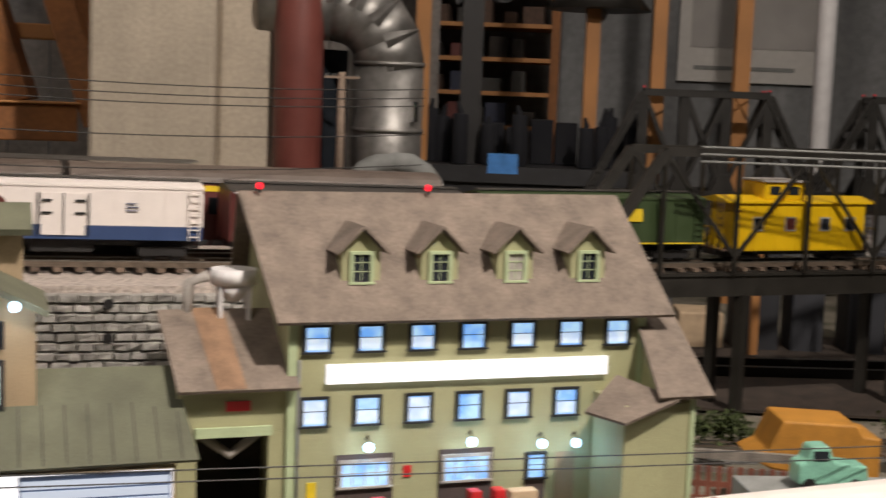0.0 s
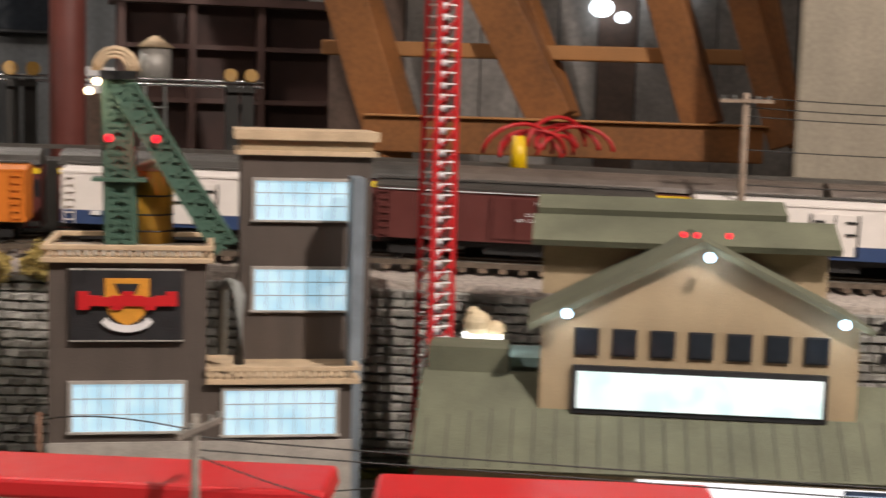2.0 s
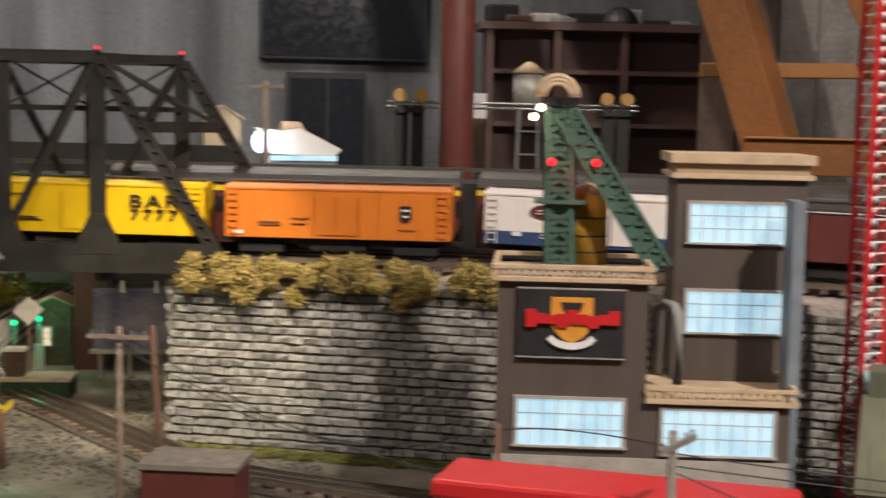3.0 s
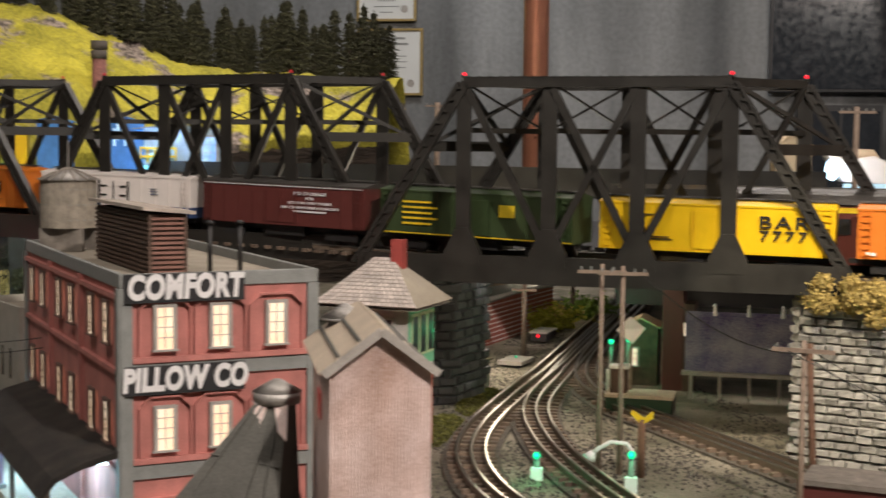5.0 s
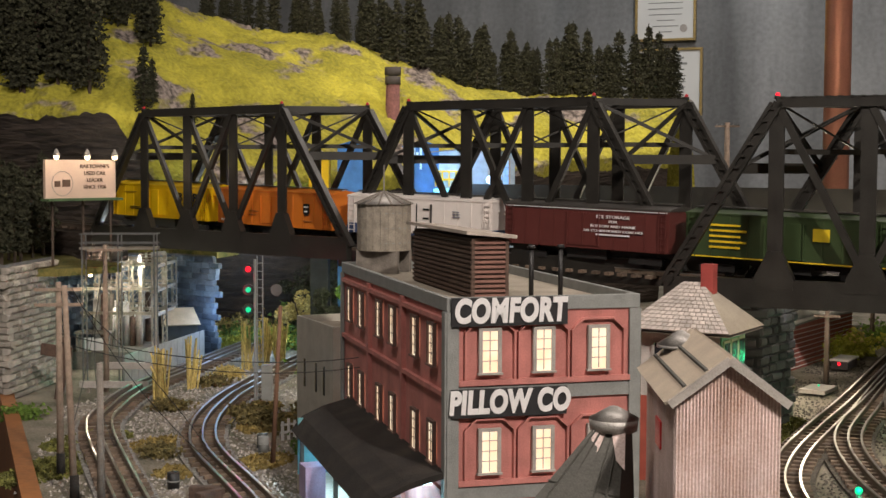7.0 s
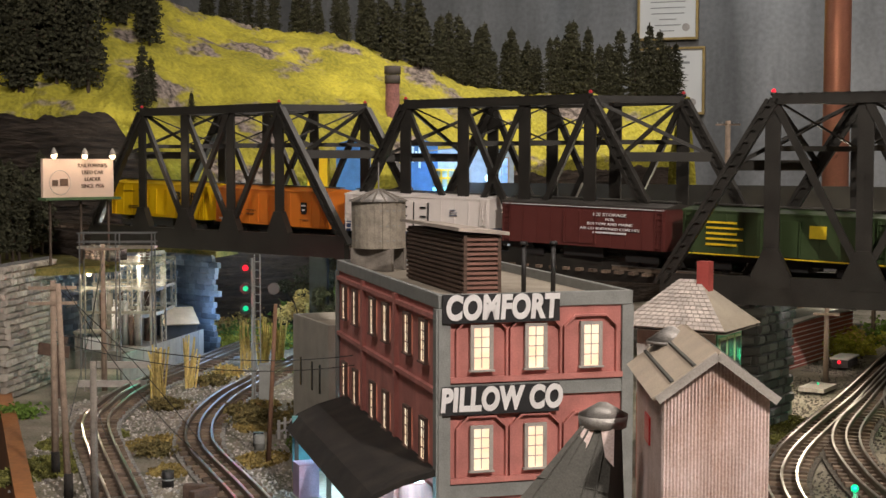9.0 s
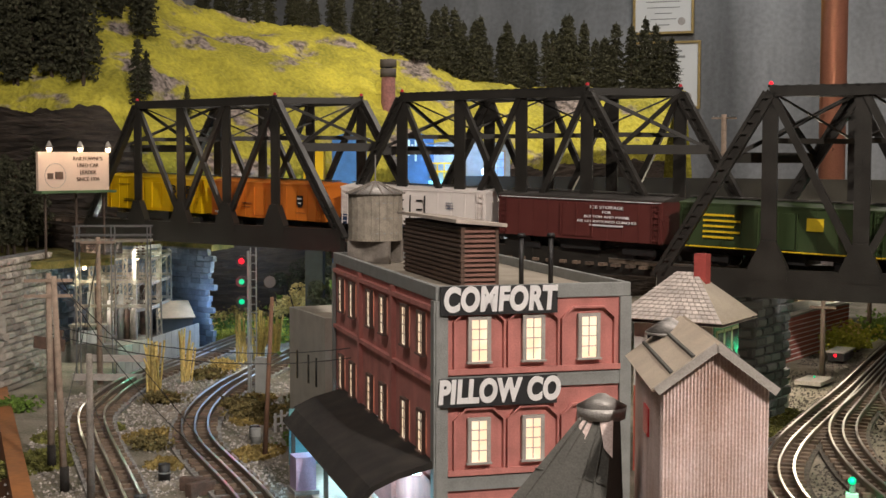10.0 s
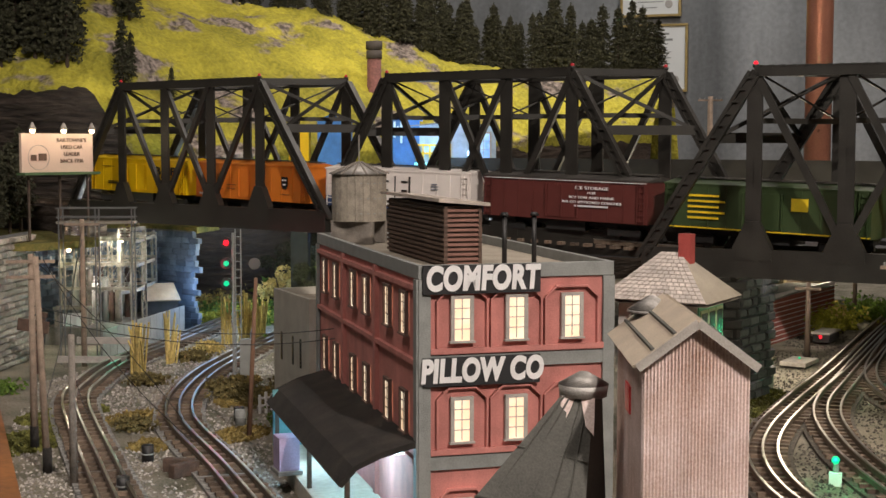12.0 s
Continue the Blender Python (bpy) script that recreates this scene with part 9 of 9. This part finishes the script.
bm = bmesh.new()
cyl(bm, (0, 0, 0), (0, 0, 0.095), 0.002, n=8)
part("post", bm, pole_wood, SN)
bm = bmesh.new()
slab(bm, [(-0.02, -0.004, 0.105), (0.002, -0.012, 0.088), (0.018, -0.002, 0.108), (-0.002, 0.01, 0.122)], 0.002)
part("shade", bm, letter_white, SN)


def dwarf_signal(x, y, h, label):
    d = thing("dwarf_signal", pose(x, y, GROUND), label, "railway signal", "green dwarf signals")
    piece("base", letter_white, d, (-0.006, 0.006, -0.004, 0.004, 0, h * 0.5))
    bm = bmesh.new()
    cyl(bm, (0, 0.002, h * 0.5), (0, 0.002, h), 0.003, n=8)
    part("post", bm, trim_grey, d)
    bm = bmesh.new()
    ball(bm, (0, -0.002, h), 0.0042, 10)
    part("lens", bm, led_green, d, "glowing green lens")
    lamp("green_glow", "POINT", pose(x, y - 0.012, GROUND + h + 0.004), 0.05, (0.05, 1.0, 0.4), 0.006)


dwarf_signal(-0.292, 1.385, 0.026, "small white-based signal showing green beside the junction")
dwarf_signal(-0.192, 1.325, 0.045, "signal showing green on a grey post by the track")
dwarf_signal(-0.246, 1.88, 0.078, "signal showing green under the bridge")
dwarf_signal(-0.226, 1.965, 0.070, "signal showing green far under the bridge")
YS = thing("yellow_semaphore", pose(-0.186, 1.42, GROUND, 0, 0, 0), "orange-brown post with a yellow fishtail semaphore arm", "semaphore")
bm = bmesh.new()
cyl(bm, (0, 0, 0), (0, 0, 0.062), 0.004, n=10)
part("post", bm, bpy.data.materials["pole_rust"], YS)
bm = bmesh.new()
prism(bm, [(-0.012, 0.068), (0.0, 0.056), (0.012, 0.064), (0.012, 0.072), (0.002, 0.064), (-0.010, 0.072)], -0.003, 0.0)
part("arm", bm, paint_yellow, YS)
GN = thing("gooseneck_lamp", pose(-0.205, 1.37, GROUND), "white gooseneck street lamp beside the tracks", "street lamp")
bm = bmesh.new()
tube(bm, [(0.012, 0, 0), (0.012, 0, 0.038), (0.006, 0, 0.046), (-0.01, 0, 0.047), (-0.022, 0, 0.040), (-0.028, 0, 0.034)], 0.0022, 8)
part("neck", bm, letter_white, GN)
bm = bmesh.new()
cyl(bm, (-0.028, 0, 0.036), (-0.032, 0, 0.029), 0.003, 0.007, 12)
part("shade", bm, letter_white, GN)
CB = thing("brown_hut", pose(-0.035, 1.235, GROUND, 0, 0, -14), "rusty brown trackside hut with a flat grey lid", "hut")
piece("body", paint_maroon, CB, (0, 0.085, 0, 0.06, 0, 0.046))
piece("lid", wood_grey, CB, (-0.003, 0.088, -0.003, 0.063, 0.0461, 0.051))
for k, (x, y) in enumerate(((-0.985, 1.227), (-0.74, 1.33), (-1.0, 1.45), (-0.99, 1.435), (-0.93, 1.10))):
    br_ = thing("oil_drum", pose(x, y, GROUND), "small dark drum beside the track", "drum", "trackside drums")
    bm = bmesh.new()
    cyl(bm, (0, 0, 0), (0, 0, 0.018), 0.0065, n=14)
    part("drum", bm, truck_black if k % 2 == 0 else trim_grey, br_)
    bm = bmesh.new()
    cyl(bm, (0, 0, 0.008), (0, 0, 0.0095), 0.0070, n=14)
    part("hoop", bm, trim_grey, br_)
WF = thing("picket_fence", pose(-1.0, 1.50, GROUND, 0, 0, 60), "short white broken picket fence by the shop", "fence")
for k in range(9):
    piece("picket", letter_white, WF, (k * 0.009, k * 0.009 + 0.003, -0.001, 0.001, 0.0, 0.024 + 0.003 * (k % 2)))
piece("rail", letter_white, WF, (0, 0.08, 0.001, 0.0024, 0.008, 0.011), (0, 0.08, 0.001, 0.0024, 0.018, 0.0205))
for x, y, r in ((-0.93, 1.20, 12), (-0.915, 1.185, 70)):
    s = tagged(piece("timber_block", wood_brown, None, (-0.016, 0.016, -0.005, 0.005, 0, 0.014), bevel=0.001), "short brown timber block by the track", "timber")
    s.matrix_world = pose(x, y, GROUND, 0, 0, r)
VB = thing("vending_cart", pose(-0.79, 1.17, GROUND + 0.0185, 0, 0, 132), "pale lilac cart glowing under the dock canopy", "cart")
piece("body", mat("lilac", (0.38, 0.30, 0.45), 0.6), VB, (-0.012, 0.012, -0.01, 0.01, 0.004, 0.036))
piece("base", trim_grey, VB, (-0.016, 0.016, -0.012, 0.012, 0.0, 0.0038))

# gravel between the tracks
random.seed(41)
gravel_chip = vary(mat("gravel_chip", (0.34, 0.31, 0.28), 0.9, var=0.5, scale=200, bump=0), 0.55)


def chips(count, x0, x1, y0, y1, edge, size, material, name, label):
    v, f = [], []
    n_ = 0
    while n_ < count:
        x, y = random.uniform(x0, x1), random.uniform(y0, y1)
        if not edge(x, y) or noise.noise(Vector((x * 9, y * 9, 1.7))) < -0.18 + random.uniform(-0.25, 0.25):
            continue
        n_ += 1
        r = random.uniform(0.5, 1.25) * size
        a = random.uniform(0, 6.3)
        b = len(v)
        ring = [(r * math.cos(a + q * 1.57) * random.uniform(0.7, 1.2), r * math.sin(a + q * 1.57) * random.uniform(0.7, 1.2)) for q in range(4)]
        v += [(x + dx, y + dy, GROUND + 0.0002) for dx, dy in ring]
        v.append((x + random.gauss(0, r * 0.2), y + random.gauss(0, r * 0.2), GROUND + r * random.uniform(0.7, 1.3)))
        f += [(b + q, b + (q + 1) % 4, b + 4) for q in range(4)]
    me = bpy.data.meshes.new(name)
    me.from_pydata(v, [], f)
    me.materials.append(material)
    tagged(new(name, me), label, "gravel", kind="stuff")


chips(16000, -1.40, -0.62, 0.95, 2.0, lambda x, y: x + 1.15 * (y - 1.05) < 0.02 and x > -1.10 - 0.62 * (y - 1.10), 0.0021, gravel_chip, "track_gravel", "loose grey gravel between the yard tracks")
chips(9000, -0.46, 0.25, 1.15, 2.6, lambda x, y: x < 0.25 - 0.45 * (y - 1.15), 0.0022, vary(mat("gravel_dark", (0.075, 0.066, 0.055), 0.9, var=0.5, scale=200, bump=0), 0.5), "junction_gravel", "loose dark gravel round the junction tracks")

# turf at the foot of the stone wall and by the pier
def grass_patch(centre, spread, count, size, material, label):
    bm = bmesh.new()
    for _ in range(count):
        a, q = random.uniform(0, 6.3), math.sqrt(random.random())
        x, y = centre[0] + math.cos(a) * q * spread[0], centre[1] + math.sin(a) * q * spread[1]
        tuft(bm, Vector((x, y, GROUND + 0.001)), random.uniform(0.5, 1.1) * size)
    tagged(part("turf_patch", bm, material), label, "turf", kind="stuff")


turf_olive = vary(mat("turf_olive", (0.15, 0.15, 0.035), 0.95, var=0.5, scale=60), 0.35)
turf_straw = vary(mat("turf_dry", (0.26, 0.19, 0.06), 0.95, var=0.5, scale=60), 0.35)
for x, y, sx, sy, n_, m_ in ((-0.415, 1.80, 0.03, 0.10, 900, turf_olive), (-0.44, 1.60, 0.03, 0.10, 700, turf_olive), (-1.16, 1.27, 0.045, 0.10, 1500, turf_olive), (-1.22, 1.40, 0.045, 0.07, 900, turf_olive), (-1.13, 1.42, 0.03, 0.05, 500, turf_straw), (-1.15, 1.66, 0.045, 0.09, 900, turf_straw), (-1.06, 1.60, 0.04, 0.08, 800, turf_straw),
                             (-1.02, 1.30, 0.03, 0.04, 300, turf_straw), (-0.96, 1.38, 0.03, 0.05, 400, turf_straw), (-0.90, 1.42, 0.02, 0.05, 400, turf_olive), (-0.78, 1.08, 0.03, 0.03, 400, turf_olive)):
    grass_patch((x, y), (sx, sy), n_, 0.0062, m_, "patch of matted turf on the layout ground")
for k in range(20):
    p = WALL[int(k * len(WALL) * 0.022)]
    grass_patch((p.x - 0.012, p.y - 0.032), (0.03, 0.016), 420, 0.005, turf_olive, "strip of green turf at the foot of the stone wall")

# street furniture seen under the bridge
for x, y, r in ((-0.425, 2.54, 0.024), (-0.40, 2.60, 0.022), (-0.435, 2.64, 0.02)):
    clump("bush", (x, y, GROUND + r * 0.7), (r, r, r), 380, 0.008, foliage_lime, "bright yellow-green bush beside the street tracks")
HC = thing("rail_trolley", pose(-0.395, 2.39, GROUND, 0, 0, 80), "small dark rail trolley with a red lamp", "trolley")
piece("body", truck_black, HC, (-0.03, 0.03, -0.014, 0.014, 0.006, 0.02), bevel=0.001)
piece("deck", frame_grey, HC, (-0.034, 0.034, -0.016, 0.016, 0.0201, 0.023))
bm = bmesh.new()
ball(bm, (-0.034, 0, 0.016), 0.003, 8)
part("tail_lamp", bm, led_red, HC, "red tail lamp")
PB = thing("plank_crossing", pose(-0.41, 2.13, GROUND, 0, 0, 78), "pale grey plank platform with a green lamp", "platform")
for k in range(4):
    piece("plank", frame_grey, PB, (-0.032, 0.032, -0.02 + k * 0.0102, -0.0105 + k * 0.0102, 0.004, 0.010))
bm = bmesh.new()
ball(bm, (0, 0, 0.013), 0.002, 8)
part("lamp", bm, led_green, PB, "tiny green lamp")
for x, y, h_ in ((-0.404, 2.18, 0.125), (-0.375, 2.75, 0.15)):
    o = thing("street_pole", pose(x, y, GROUND), "weathered grey wooden street pole", "pole", "street poles")
    bm = bmesh.new()
    cyl(bm, (0, 0, 0), (0, 0, h_), 0.0048, 0.0036, 10)
    part("shaft", bm, pole_dark, o)
    piece("cross_arm", pole_dark, o, (-0.02, 0.02, -0.0055, -0.0035, h_ - 0.012, h_ - 0.008))
GB = thing("grey_locker", pose(-0.437, 1.90, GROUND, 0, 0, 76), "green-grey lineside locker by the pier", "locker")
piece("body", trim_grey, GB, (-0.012, 0.03, -0.008, 0.012, 0, 0.038), bevel=0.0008)
piece("lid", turf_dark, GB, (-0.013, 0.031, -0.009, 0.013, 0.0381, 0.0405))
